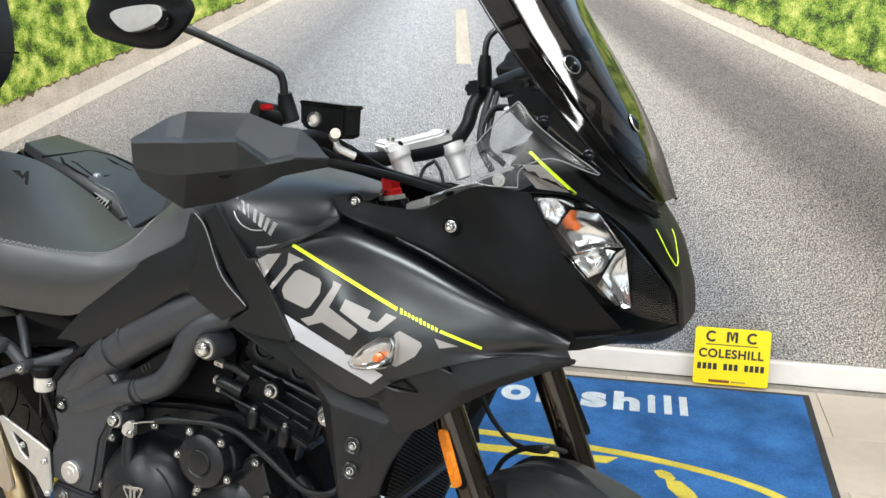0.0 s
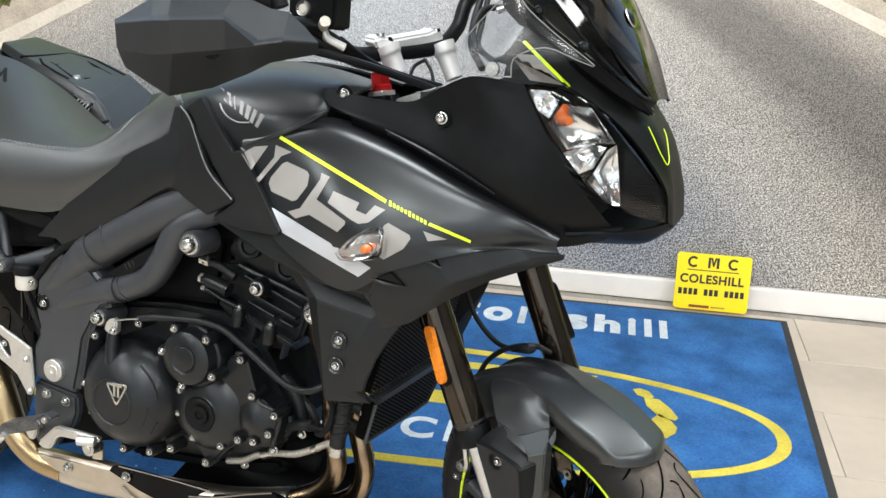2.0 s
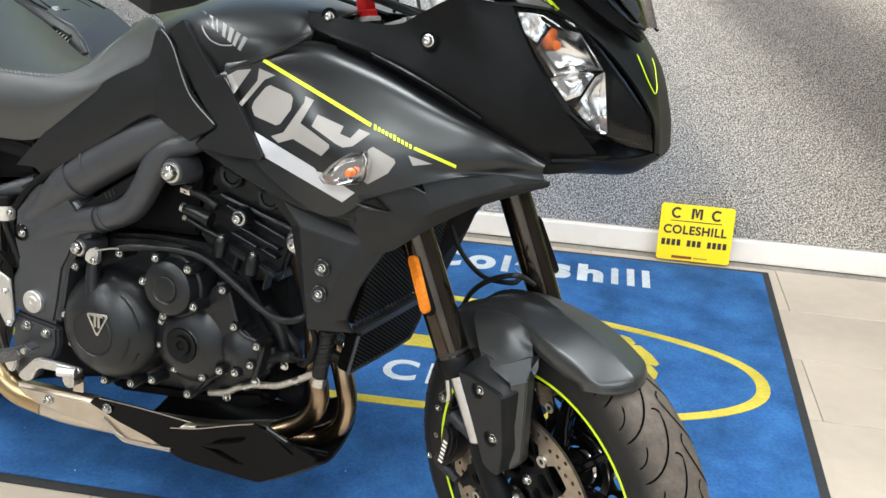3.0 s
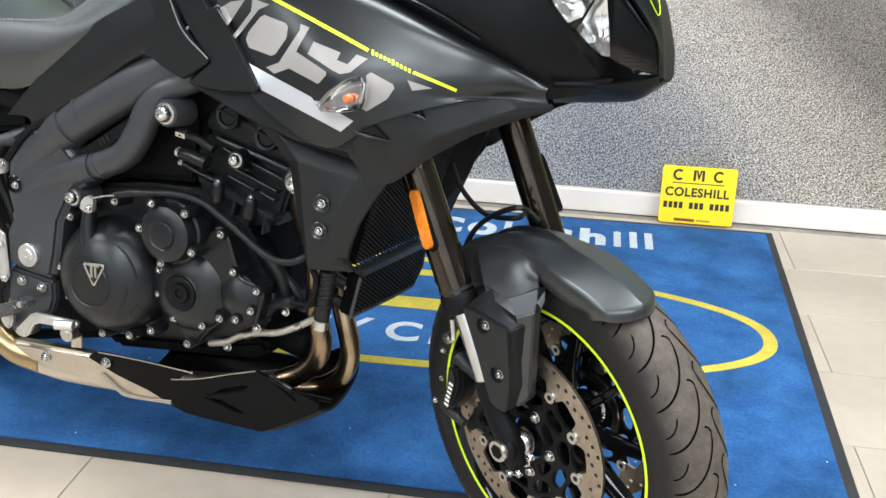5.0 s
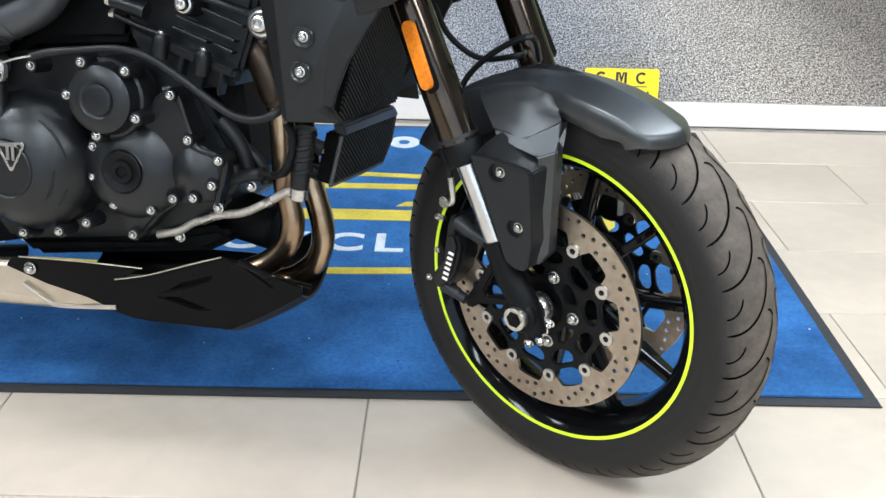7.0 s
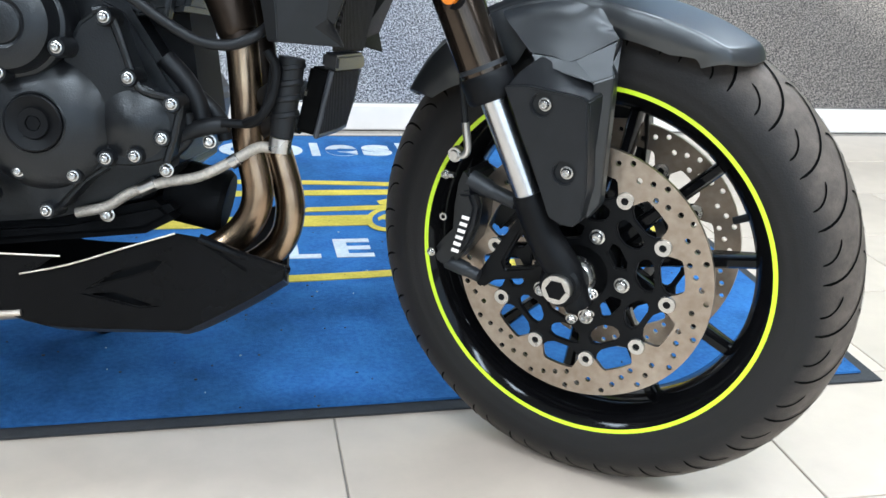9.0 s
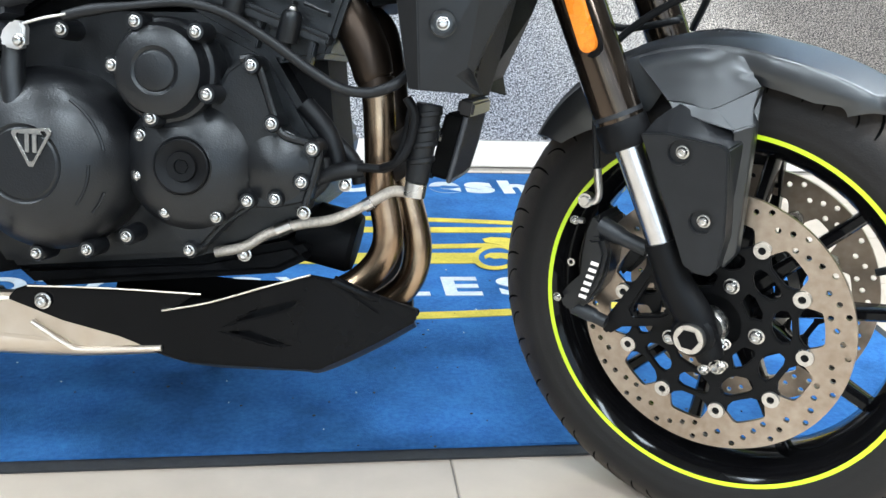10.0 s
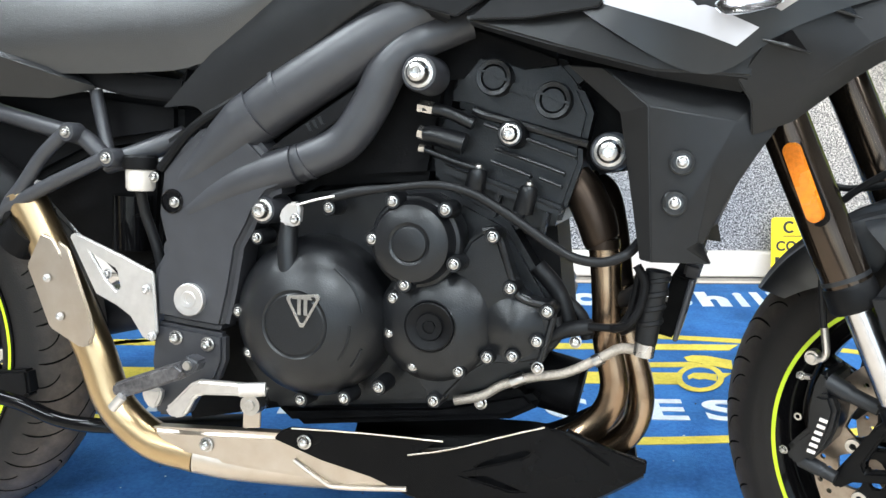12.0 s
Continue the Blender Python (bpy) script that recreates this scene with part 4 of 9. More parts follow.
def wheel(name, at, r_mid, r_sec, rim_half, discs, label, detail):
    hub = bpart(name, lathe([(0.012, -0.062), (0.034, -0.062), (0.038, -0.05), (0.03, -0.03), (0.03, 0.03), (0.038, 0.05), (0.034, 0.062), (0.012, 0.062)], 32, closed=True), DARKM, label, at=at)
    rr = 0.2165
    rim_prof = [(rr + 0.001, -rim_half), (rr + 0.001, -rim_half + 0.004), (rr - 0.006, -rim_half + 0.006), (rr - 0.016, -rim_half + 0.016), (rr - 0.024, -0.02), (rr - 0.026, 0.02), (rr - 0.016, rim_half - 0.016),
                (rr - 0.006, rim_half - 0.006), (rr + 0.001, rim_half - 0.004), (rr + 0.001, rim_half), (rr - 0.008, rim_half), (rr - 0.022, rim_half - 0.012), (rr - 0.031, 0.018), (rr - 0.031, -0.018), (rr - 0.022, -rim_half + 0.012), (rr - 0.008, -rim_half)]
    part("rim", lathe(rim_prof, 120, closed=True), GLOSS, hub, "gloss black cast rim", at)
    for s in (-1, 1):
        part("pinstripe", lathe([(rr - 0.0025, s * (rim_half + 0.0012)), (rr - 0.0075, s * (rim_half + 0.0006)), (rr - 0.0075, s * (rim_half + 0.0002)), (rr - 0.0025, s * (rim_half + 0.0004))], 120, closed=True), LIME, hub, "fluorescent lime rim stripe", at)
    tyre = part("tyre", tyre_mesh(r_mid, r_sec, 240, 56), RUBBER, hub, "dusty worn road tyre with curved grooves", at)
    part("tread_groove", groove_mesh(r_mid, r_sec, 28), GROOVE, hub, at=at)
    for i in range(10):
        a = radians(11 + 36 * i)
        p = (0.034 * math.cos(a), 0, 0.034 * math.sin(a))
        q = (0.190 * math.cos(a), 0, 0.190 * math.sin(a))
        part("spoke", beam(p, q, 0.022, 0.015, 0.05, 0.024), GLOSS, hub, at=at)
    va = radians(27)
    part("valve", tube([(0.192 * math.cos(va), 0, 0.192 * math.sin(va)), (0.165 * math.cos(va), 0.0, 0.165 * math.sin(va))], [0.005, 0.0042], 2, 10), HOSE, hub, "black tyre valve", at)
    for side in discs:
        y = side * 0.072
        part("brake_disc", disc_mesh(0.1528, 0.1215, HOLES, 0.005), DISCM, hub, "drilled steel brake disc, lightly rusted", at @ Matrix.Translation((0, y - 0.0025, 0)))
        outer = []
        for i in range(10):
            for dd, r in ((-0.314, 0.0945), (-0.20, 0.0955), (-0.125, 0.101), (-0.085, 0.1115), (0.085, 0.1115), (0.125, 0.101), (0.20, 0.0955)):
                a = DISC_PHASE + 2 * math.pi * i / 10 + dd
                outer.append((r * math.cos(a), 0, r * math.sin(a)))
        hs = []
        for i in range(10):
            a = DISC_PHASE + 2 * math.pi * (i + 0.5) / 10
            hs.append([(r * math.cos(a + d), 0, r * math.sin(a + d)) for r, d in ((0.067, -0.07), (0.073, -0.20), (0.079, -0.235), (0.0865, -0.21), (0.0885, -0.12), (0.0885, 0.12), (0.0865, 0.21), (0.079, 0.235), (0.073, 0.20), (0.067, 0.07))])
        for i in range(5):
            a = radians(35) + 2 * math.pi * i / 5
            hs.append([(r * math.cos(a + d), 0, r * math.sin(a + d)) for r, d in ((0.044, -0.22), (0.057, -0.30), (0.060, -0.16), (0.060, 0.16), (0.057, 0.30), (0.044, 0.22))])
        part("disc_carrier", plate(outer, 0.006, [[(x, 0, z) for x, z in ring(0.034, 30)], *hs], 0.0012), MATT, hub, "black disc carrier", at @ Matrix.Translation((0, y - 0.003, 0)))
        for i in range(10):
            a = DISC_PHASE + 2 * math.pi * i / 10
            part("disc_button", lathe([(0.0042, -0.006), (0.0092, -0.006), (0.0098, -0.004), (0.0098, 0.004), (0.0092, 0.006), (0.0042, 0.006)], 20, closed=True), BOLTM, hub, at=at @ Matrix.Translation((0.1055 * math.cos(a), y, 0.1055 * math.sin(a))))
        for i in range(5):
            a = radians(-1 + 72 * i)
            bolt(hub, (0.052 * math.cos(a), y + side * 0.004, 0.052 * math.sin(a)), 0.0072, (0, side, 0), at=at)
        part("wheel_spacer", lathe([(0.014, 0.004), (0.0215, 0.004), (0.023, 0.008), (0.023, 0.020), (0.0205, 0.024), (0.014, 0.024)], 32, (0, side, 0), (0, y, 0), closed=True), BOLTM, hub, "bright wheel spacer", at)
    return hub


front_wheel = wheel("front_wheel", STEER, 0.2365, 0.0575, 0.052, (-1, 1), "black cast front wheel with lime stripe, turned to one side", True)
tone = lathe([(0.052, -0.045), (0.064, -0.045), (0.064, -0.041), (0.052, -0.041)], 60, closed=True)
part("sensor_ring", tone, BOLTM, front_wheel, "slotted speed sensor ring", STEER @ Matrix.Translation((0, 0.11, 0)))
REAR = Matrix.Translation((-1.500, 0.0, 0.305))
rear_wheel = wheel("rear_wheel", REAR, 0.226, 0.079, 0.0815, (-1,), "black cast rear wheel with lime stripe", False)

# -- front fork, in the turned frame --
FX, FY = -0.472, -0.077


def fork_at(side, z):
    return Vector((-0.011 + FX * z, side * 0.106 + FY * z, z))


def mirrored(p, side):
    """A point of the right fork leg's side, carried over to that side of the leaning fork."""
    return (p[0], p[1], p[2]) if side < 0 else (p[0], -p[1] + 2 * FY * p[2], p[2])


for side in (-1, 1):
    axis = (fork_at(side, 0.5) - fork_at(side, 0)).normalized()
    f = lambda z, s=side: fork_at(s, z)
    leg = bpart("fork_leg", tube([f(0.208), f(0.225), f(0.56)], [0.0245, 0.0265, 0.0265], 4, 32), FORKM, "dark bronze-black anodised upside-down fork tube", at=STEER)
    part("collar_ring", tube([f(0.2245), f(0.229)], 0.0270, 1, 32), GUARDM, leg, "worn grey ring mark", STEER)
    part("fork_collar", tube([f(0.194), f(0.199), f(0.217), f(0.221)], [0.0258, 0.0285, 0.0285, 0.0268], 2, 32), MATT, leg, "black dust seal collar", STEER)
    part("stanchion", tube([f(0.06), f(0.20)], 0.0158, 2, 32), SLIDER, leg, "bright chrome slider", STEER)
    foot = [f(0.095), f(0.05), fork_at(side, 0.0) + Vector((0.004, 0, 0.012)), fork_at(side, -0.028) + Vector((0.012, 0, 0))]
    part("fork_foot", tube(foot, [0.0185, 0.0190, 0.0205, 0.015], 5, 24), MATT, leg, "black cast fork foot", STEER)
    part("axle_clamp", lathe([(0, -0.022), (0.021, -0.022), (0.0245, -0.018), (0.0245, 0.018), (0.021, 0.022), (0, 0.022)], 32, at=(-0.006, side * 0.100, -0.002)), MATT, leg, at=STEER)
    for k in (0, 1):
        bolt(leg, (0.012 + 0.018 * k, side * 0.118, -0.036 + 0.010 * k), 0.0055, (0.4, side, -0.5), at=STEER)
    nut = lathe([(0.0085, -0.006), (0.0170, -0.006), (0.0175, 0.002), (0.0165, 0.0045), (0, 0.0047)], 28, axis=(0, side, 0), at=(-0.006, side * 0.127, -0.002))
    part("axle_nut", nut, BOLTM, leg, "bright hollow hexagon axle end", STEER)
    part("axle_socket", lathe([(0.0118, 0.0), (0.0118, 0.0004), (0, 0.0004)], 6, axis=(0, side, 0), at=(-0.006, side * 0.1319, -0.002)), DARKM, leg, at=STEER, smooth=0)
    # guard over the slider: a flat face with two sunk screws, a bevelled top and a body behind
    face9 = [(-0.084, 0.213), (-0.058, 0.217), (-0.001, 0.213), (0.006, 0.209), (0.013, 0.153), (0.016, 0.118), (0.013, 0.085), (0.006, 0.075), (-0.008, 0.075), (-0.022, 0.081), (-0.051, 0.146)]
    up9 = {0: (0.005, 0.012), 1: (0.003, 0.030), 2: (0.002, 0.009), 3: (0.007, 0.006)}
    sunk = [(-0.041, 0.200), (-0.010, 0.132)]
    lay = lambda x, z, d: mirrored((x, -0.134 + 0.06 * x - 0.01 * z + d, z), side)
    guard = bpart("fork_guard", plate([lay(x, z, 0.0) for x, z in face9], 0.009 * -side, [[lay(x, z, 0.0) for x, z in ring(0.0122, 20, c_)] for c_ in sunk], 0.0012), PANNIERM, "black plastic fork guard", at=STEER)
    bm = bmesh.new()
    loops = [[bm.verts.new(lay(x, z, 0.0055)) for x, z in face9],
             [bm.verts.new(lay(x + up9.get(i, (0, 0))[0], z + up9.get(i, (0, 0))[1], 0.026)) for i, (x, z) in enumerate(face9)],
             [bm.verts.new(lay(x + up9.get(i, (0, 0))[0], z + up9.get(i, (0, 0))[1], 0.036)) for i, (x, z) in enumerate(face9)]]
    for a_, b_ in zip(loops, loops[1:]):
        for i in range(len(face9)):
            bm.faces.new((a_[i], a_[(i + 1) % len(face9)], b_[(i + 1) % len(face9)], b_[i]))
    bm.faces.new(loops[0])
    bm.faces.new(loops[-1][::-1])
    bmesh.ops.recalc_face_normals(bm, faces=bm.faces)
    hard = [e for e in bm.edges if e.calc_face_angle(0) > 0.5]
    bmesh.ops.bevel(bm, geom=hard, offset=0.0016, segments=2, affect="EDGES", clamp_overlap=True)
    part("guard_body", bm, PANNIERM, guard, at=STEER)
    for x, z in sunk:
        bolt(guard, lay(x + 0.0015, z, 0.0052), 0.0056, (0, side, 0), at=STEER)

# caliper on each side, with bridge bolts and plain maker's bars
for side in (-1, 1):
    k = 1 if side < 0 else -1
    flip = lambda pts: [(x, y * k, z) for x, y, z in pts]
    out9 = flip([(-0.139, -0.111, 0.107), (-0.127, -0.111, 0.105), (-0.122, -0.111, 0.083), (-0.114, -0.111, 0.067), (-0.115, -0.111, 0.044), (-0.122, -0.111, 0.019), (-0.135, -0.111, -0.001), (-0.150, -0.111, -0.020), (-0.164, -0.111, -0.020), (-0.173, -0.111, -0.003), (-0.162, -0.111, 0.014), (-0.149, -0.111, 0.030), (-0.149, -0.111, 0.058), (-0.146, -0.111, 0.086)])
    body = bpart("brake_caliper", plate(out9, 0.062 * k, (), 0.007, segments=4), CASTM, "black sliding brake caliper with white maker's marks", at=STEER)
    bulge = flip([(-0.139, -0.119, 0.080), (-0.123, -0.119, 0.084), (-0.115, -0.119, 0.066), (-0.118, -0.119, 0.043), (-0.125, -0.119, 0.020), (-0.135, -0.119, 0.003), (-0.146, -0.119, -0.002), (-0.151, -0.119, 0.006), (-0.142, -0.119, 0.031), (-0.142, -0.119, 0.057)])
    part("piston_housing", plate(bulge, 0.03 * k, (), 0.006, segments=4), CASTM, body, at=STEER)
    for pin, rr_ in (([(-0.133, -0.100, 0.093), (-0.118, -0.100, 0.088), (-0.108, -0.100, 0.085), (-0.105, -0.100, 0.084), (-0.074, -0.100, 0.077)], [0.0118, 0.0112, 0.0106, 0.0092, 0.0088]), ([(-0.155, -0.100, -0.014), (-0.140, -0.100, -0.017), (-0.130, -0.100, -0.019), (-0.127, -0.100, -0.020), (-0.113, -0.100, -0.023)], [0.0095, 0.0092, 0.0090, 0.0078, 0.0076])):
        part("slide_pin", tube(flip(pin), rr_, 3, 18), GUARDM, body, "rubber-booted slide pin", STEER)
    for px in [(-0.161, -0.108, 0.095), (-0.172, -0.113, -0.002)]:
        bolt(body, (px[0], px[1] * k, px[2]), 0.0042, (0, side, 0), at=STEER)
    part("pad_pin", tube(flip([(-0.166, -0.108, 0.094), (-0.150, -0.108, 0.096)]), 0.0036, 1, 10), BOLTM, body, at=STEER)
    part("pin_clip", lathe([(0.0026, -0.001), (0.0046, -0.001), (0.0046, 0.001), (0.0026, 0.001)], 16, at=(-0.159, -0.112 * k, 0.045), closed=True), BOLTM, body, at=STEER)
    arm = flip([(-0.070, -0.090, 0.059), (-0.081, -0.090, 0.046), (-0.121, -0.090, -0.027), (-0.123, -0.090, -0.039), (-0.113, -0.090, -0.043), (-0.098, -0.090, -0.029), (-0.037, -0.090, -0.010), (-0.036, -0.090, 0.004), (-0.050, -0.090, 0.030)])
    gap_ = flip([(-0.070, -0.090, 0.038), (-0.088, -0.090, -0.003), (-0.084, -0.090, -0.010), (-0.054, -0.090, -0.001), (-0.047, -0.090, 0.004), (-0.056, -0.090, 0.020)])
    part("caliper_bracket", plate(arm, 0.014 * k, [gap_], 0.003), MATT, body, "black triangular caliper bracket", at=STEER)
    if side < 0:
        # maker's name as six plain slanted bars
        u0, u1 = Vector((-0.1415, -0.1200, 0.0075)), Vector((-0.1290, -0.1200, 0.0585))
        d = (u1 - u0) / 6
        s = Vector((0.0085, 0, -0.0008))
        for i in range(6):
            c0 = u0 + d * (i + 0.12)
            part("maker_bar", plate([c0 - s * 0.1, c0 + s, c0 + s + d * 0.48, c0 - s * 0.1 + d * 0.48], 0.0008, (), 0, (0, -1, 0)), SKIRT, body, "plain white bar", at=STEER, smooth=0)
    for px in [(0.021, -0.085, -0.016), (0.013, -0.086, -0.030)]:
        bolt(body, (px[0], px[1] * k, px[2]), 0.0060, (0.3, side, -0.2), mat=CHROME, at=STEER)
    part("hydraulic_line", tube([(x, y * k, z) for x, y, z in [(-0.140, -0.110, 0.156), (-0.147, -0.110, 0.205), (-0.152, -0.108, 0.235), (-0.160, -0.104, 0.262), (-0.172, -0.100, 0.290), (-0.192, -0.095, 0.335)]], [0.0040, 0.0042, 0.0034, 0.0034, 0.0034, 0.0034], 6, 10), HOSE, body, "black brake hose with bright union", STEER)
    part("banjo_fitting", lathe([(0, 0.007), (0.005, 0.007), (0.0062, 0.004), (0.0085, 0.004), (0.009, -0.006), (0, -0.006)], 18, (0, side, 0), (-0.150, -0.108 * k, 0.121)), BOLTM, body, "bright banjo bolt", STEER)
    part("union", tube([(x, y * k, z) for x, y, z in [(-0.150, -0.109, 0.121), (-0.139, -0.110, 0.122), (-0.135, -0.110, 0.130), (-0.137, -0.110, 0.144), (-0.140, -0.110, 0.160)]], [0.0048, 0.0042, 0.0042, 0.0046, 0.0046], 4, 10), BOLTM, body, at=STEER)

# mudguard: an arch over the tyre with a spine, a sunk wedge behind it, rounded shoulders and a blunt beak
def along_arc(table, deg):
    """Smooth value from a table of (degrees, value)."""
    if deg <= table[0][0]:
        return table[0][1]
    for (d0, v0), (d1, v1) in zip(table, table[1:]):
        if deg <= d1:
            f_ = (deg - d0) / (d1 - d0)
            return v0 + (v1 - v0) * f_
    return table[-1][1]


SPINE = ((58, 0.3070), (60, 0.3085), (64, 0.3095), (75, 0.3100), (85, 0.3115), (92, 0.3150), (100, 0.3190), (110, 0.3210), (120, 0.3200), (133, 0.3140), (147, 0.3060))
HALFW = ((58, 0.056), (66, 0.0575), (72, 0.060), (80, 0.0635), (86, 0.0610), (92, 0.0550), (100, 0.0530), (112, 0.0560), (120, 0.066), (132, 0.066), (147, 0.058))
WEDGE = ((88, 0.0), (100, 0.30), (110, 0.42), (118, 0.48), (147, 0.50))


def mudguard_point(u, v, sunk):
    """u runs from beak to tail, v from -1 to 1 across; sunk sets the inner skin below the outer one."""
    s_ = min(1.0, abs(v))
    front = 59.6 + 8.6 * s_ ** 2.2
    deg = front + (147 - 7 * s_ ** 2 - front) * u
    w, rc = along_arc(HALFW, deg), along_arc(SPINE, deg)
    if s_ < 0.70:
        f_ = s_ / 0.70
        across_, drop = 0.88 * f_, 0.0125 * f_ ** 1.15
    else:
        f_ = (s_ - 0.70) / 0.30
        across_, drop = 0.88 + 0.12 * math.sin(f_ * math.pi / 2) - 0.03 * max(0.0, f_ - 0.8) * 5, 0.0125 + (0.0275 + 0.030 * max(0.0, min(1.0, (deg - 106) / 8)) * max(0.0, min(1.0, (140 - deg) / 18))) * f_ ** 1.5 * (0.62 + 0.38 * min(1.0, u / 0.10))
    kw = along_arc(WEDGE, deg)
    if kw > 0.02:
        inside = max(0.0, min(1.0, (kw - across_) / 0.05))
        drop += 0.0065 * inside * min(1.0, kw * 4) - 0.004 * max(0.0, 1 - abs(across_ - kw) / 0.22) * min(1.0, kw * 3)
    # the front lip rolls down over the beak's end
    roll_ = max(0.0, 1 - u / 0.035)
    r = rc - drop - 0.009 * roll_ ** 2 - sunk
    a = radians(deg)
    z = r * math.sin(a)
    return Vector((r * math.cos(a), math.copysign(1, v) * w * across_ * (1 - sunk * 4) + FY * z, z))


bm = bmesh.new()
NU, NV = 84, 56
us = [(i / NU) ** 1.25 for i in range(NU + 1)]
vs_ = [-1 + 2 * j / NV for j in range(NV + 1)]
skins = [[[bm.verts.new(mudguard_point(u, v, sk)) for v in vs_] for u in us] for sk in (0.0, 0.0035)]
for sk in skins:
    for i in range(NU):
        for j in range(NV):
            bm.faces.new((sk[i][j], sk[i][j + 1], sk[i + 1][j + 1], sk[i + 1][j]))
rim_of = lambda g: g[0] + [r_[-1] for r_ in g[1:]] + g[-1][-2::-1] + [r_[0] for r_ in g[-2:0:-1]]
for (a_, b_), (c_, d_) in zip(zip(rim_of(skins[0]), rim_of(skins[0])[1:] + rim_of(skins[0])[:1]), zip(rim_of(skins[1]), rim_of(skins[1])[1:] + rim_of(skins[1])[:1])):
    bm.faces.new((a_, b_, d_, c_))
mud = bpart("front_mudguard", bm, MUDM, "satin black front mudguard", at=STEER, smooth=38)

# side stays: creased facets that flow from the mudguard down behind the fork guard
def on_mudguard(deg, s_):
    """A point of the mudguard's near skin at an angle and a share of the way across."""
    front = 59.6 + 8.6 * s_ ** 2.2
    return tuple(mudguard_point((deg - front) / (147 - 7 * s_ ** 2 - front), -s_, -0.0006))


STAY = []
for deg_, s_, low in ((114, 0.70, (-0.069, -0.113, 0.247)), (106, 0.74, (-0.046, -0.112, 0.2465)), (98, 0.79, (-0.022, -0.110, 0.2445)), (89, 0.90, (0.017, -0.0895, 0.2690))):
    top_, low = Vector(on_mudguard(deg_, s_ - 0.16)), Vector(low)
    shoulder = Vector(on_mudguard(deg_, s_)).lerp(low, 0.22) + Vector((0, -0.0035, 0.0015))
    if deg_ == 89:
        shoulder = Vector(on_mudguard(deg_, 0.96))
    STAY.append([tuple(top_ - Vector((0, 0, 0.0008))), tuple(shoulder), tuple(shoulder.lerp(low, 0.5) + Vector((0, -0.001, 0))), tuple(low)])
SKIRTP = {"l": (-0.069, -0.113, 0.247), "m": (-0.046, -0.112, 0.2465), "c": (-0.022, -0.110, 0.2445), "fm": (0.017, -0.0895, 0.2690), "q": (0.012, -0.086, 0.243),
          "r": (0.0195, -0.099, 0.2325), "s": (0.004, -0.118, 0.226), "t": (-0.060, -0.118, 0.236), "r2": (0.022, -0.100, 0.095), "s2": (0.013, -0.116, 0.080)}
for side in (-1, 1):
    stay = part("mudguard_stay", surface([[mirrored(p, side) for p in r_] for r_ in STAY], 0.004, 8, False, (0, -side, 0)), MUDM, mud, "satin black mudguard side stay", at=STEER, smooth=50)
    bm = bmesh.new()
    vv = {n: bm.verts.new(mirrored(p, side)) for n, p in SKIRTP.items()}
    for f_ in ("c s r q fm", "l t s c m", "s s2 r2 r"):
        bm.faces.new([vv[n] for n in f_.split()])
    bmesh.ops.recalc_face_normals(bm, faces=bm.faces)
    geo = bmesh.ops.extrude_face_region(bm, geom=bm.faces[:])
    bmesh.ops.translate(bm, verts=[v for v in geo["geom"] if isinstance(v, bmesh.types.BMVert)], vec=(0, -0.016 * side, -0.002))
    bmesh.ops.recalc_face_normals(bm, faces=bm.faces)
    hard = [e for e in bm.edges if len(e.link_faces) == 2 and e.calc_face_angle(0) > 0.16]
    bmesh.ops.bevel(bm, geom=hard, offset=0.0016, segments=3, affect="EDGES", clamp_overlap=True)
    part("stay_leg", bm, MUDM, stay, at=STEER, smooth=26)
# amber side reflectors
for side in (-1, 1):
    k = 1 if side < 0 else -1
    # a bar with rounded ends
    p0_, p1_ = Vector((-0.1742, -0.163, 0.3640)), Vector((-0.1440, -0.163, 0.3000))
    d_ = (p1_ - p0_).normalized()
    n_ = Vector((-d_.z, 0, d_.x))
    rf = [tuple(c_ + 0.0092 * (math.cos(a_) * n_ + math.sin(a_) * e_ * d_)) for c_, e_, st in ((p1_, 1, 0), (p0_, -1, 1)) for a_ in [(math.pi * i / 10 if not st else math.pi - math.pi * i / 10) for i in range(11)]]
    hold = bpart("side_reflector", plate([mirrored(q, side) for q in rf], (0.008 if side < 0 else 0.002) * k, (), 0.0008, segments=2), AMBER, "amber side reflector on the fork", at=STEER)
    cx = [Vector(mirrored(q, side)) for q in rf]
    mid = sum(cx, Vector()) / len(cx)
    part("holder", plate([tuple((q - mid) * 1.14 + mid + Vector((0, (0.0085 if side < 0 else 0.0012) * k, 0))) for q in cx], 0.02 * k, (), 0.002), MATT, hold, at=STEER)
# hoses between fork and mudguard
bpart("brake_hose", tube([(-0.254, -0.020, 0.365), (-0.224, -0.020, 0.326), (-0.169, -0.020, 0.304), (-0.105, -0.020, 0.318), (-0.107, 0.0, 0.319)], 0.0042, 6, 10), HOSE, "black brake hose", at=STEER)
bpart("brake_hose", tube([(-0.188, -0.050, 0.239), (-0.162, -0.050, 0.287), (-0.118, -0.050, 0.327), (-0.064, -0.050, 0.354), (-0.096, 0.020, 0.308)], 0.0042, 6, 10), HOSE, "black brake hose", at=STEER)
# lower yoke
for z, nm in ((0.50, "lower_yoke"),):
    p, q = fork_at(-1, z), fork_at(1, z)
    bpart(nm, tube([p, p.lerp(q, 0.5) + Vector((-0.02, 0, 0)), q], 0.03, 4, 14, 0.7), CASTM, "black fork yoke", at=STEER)

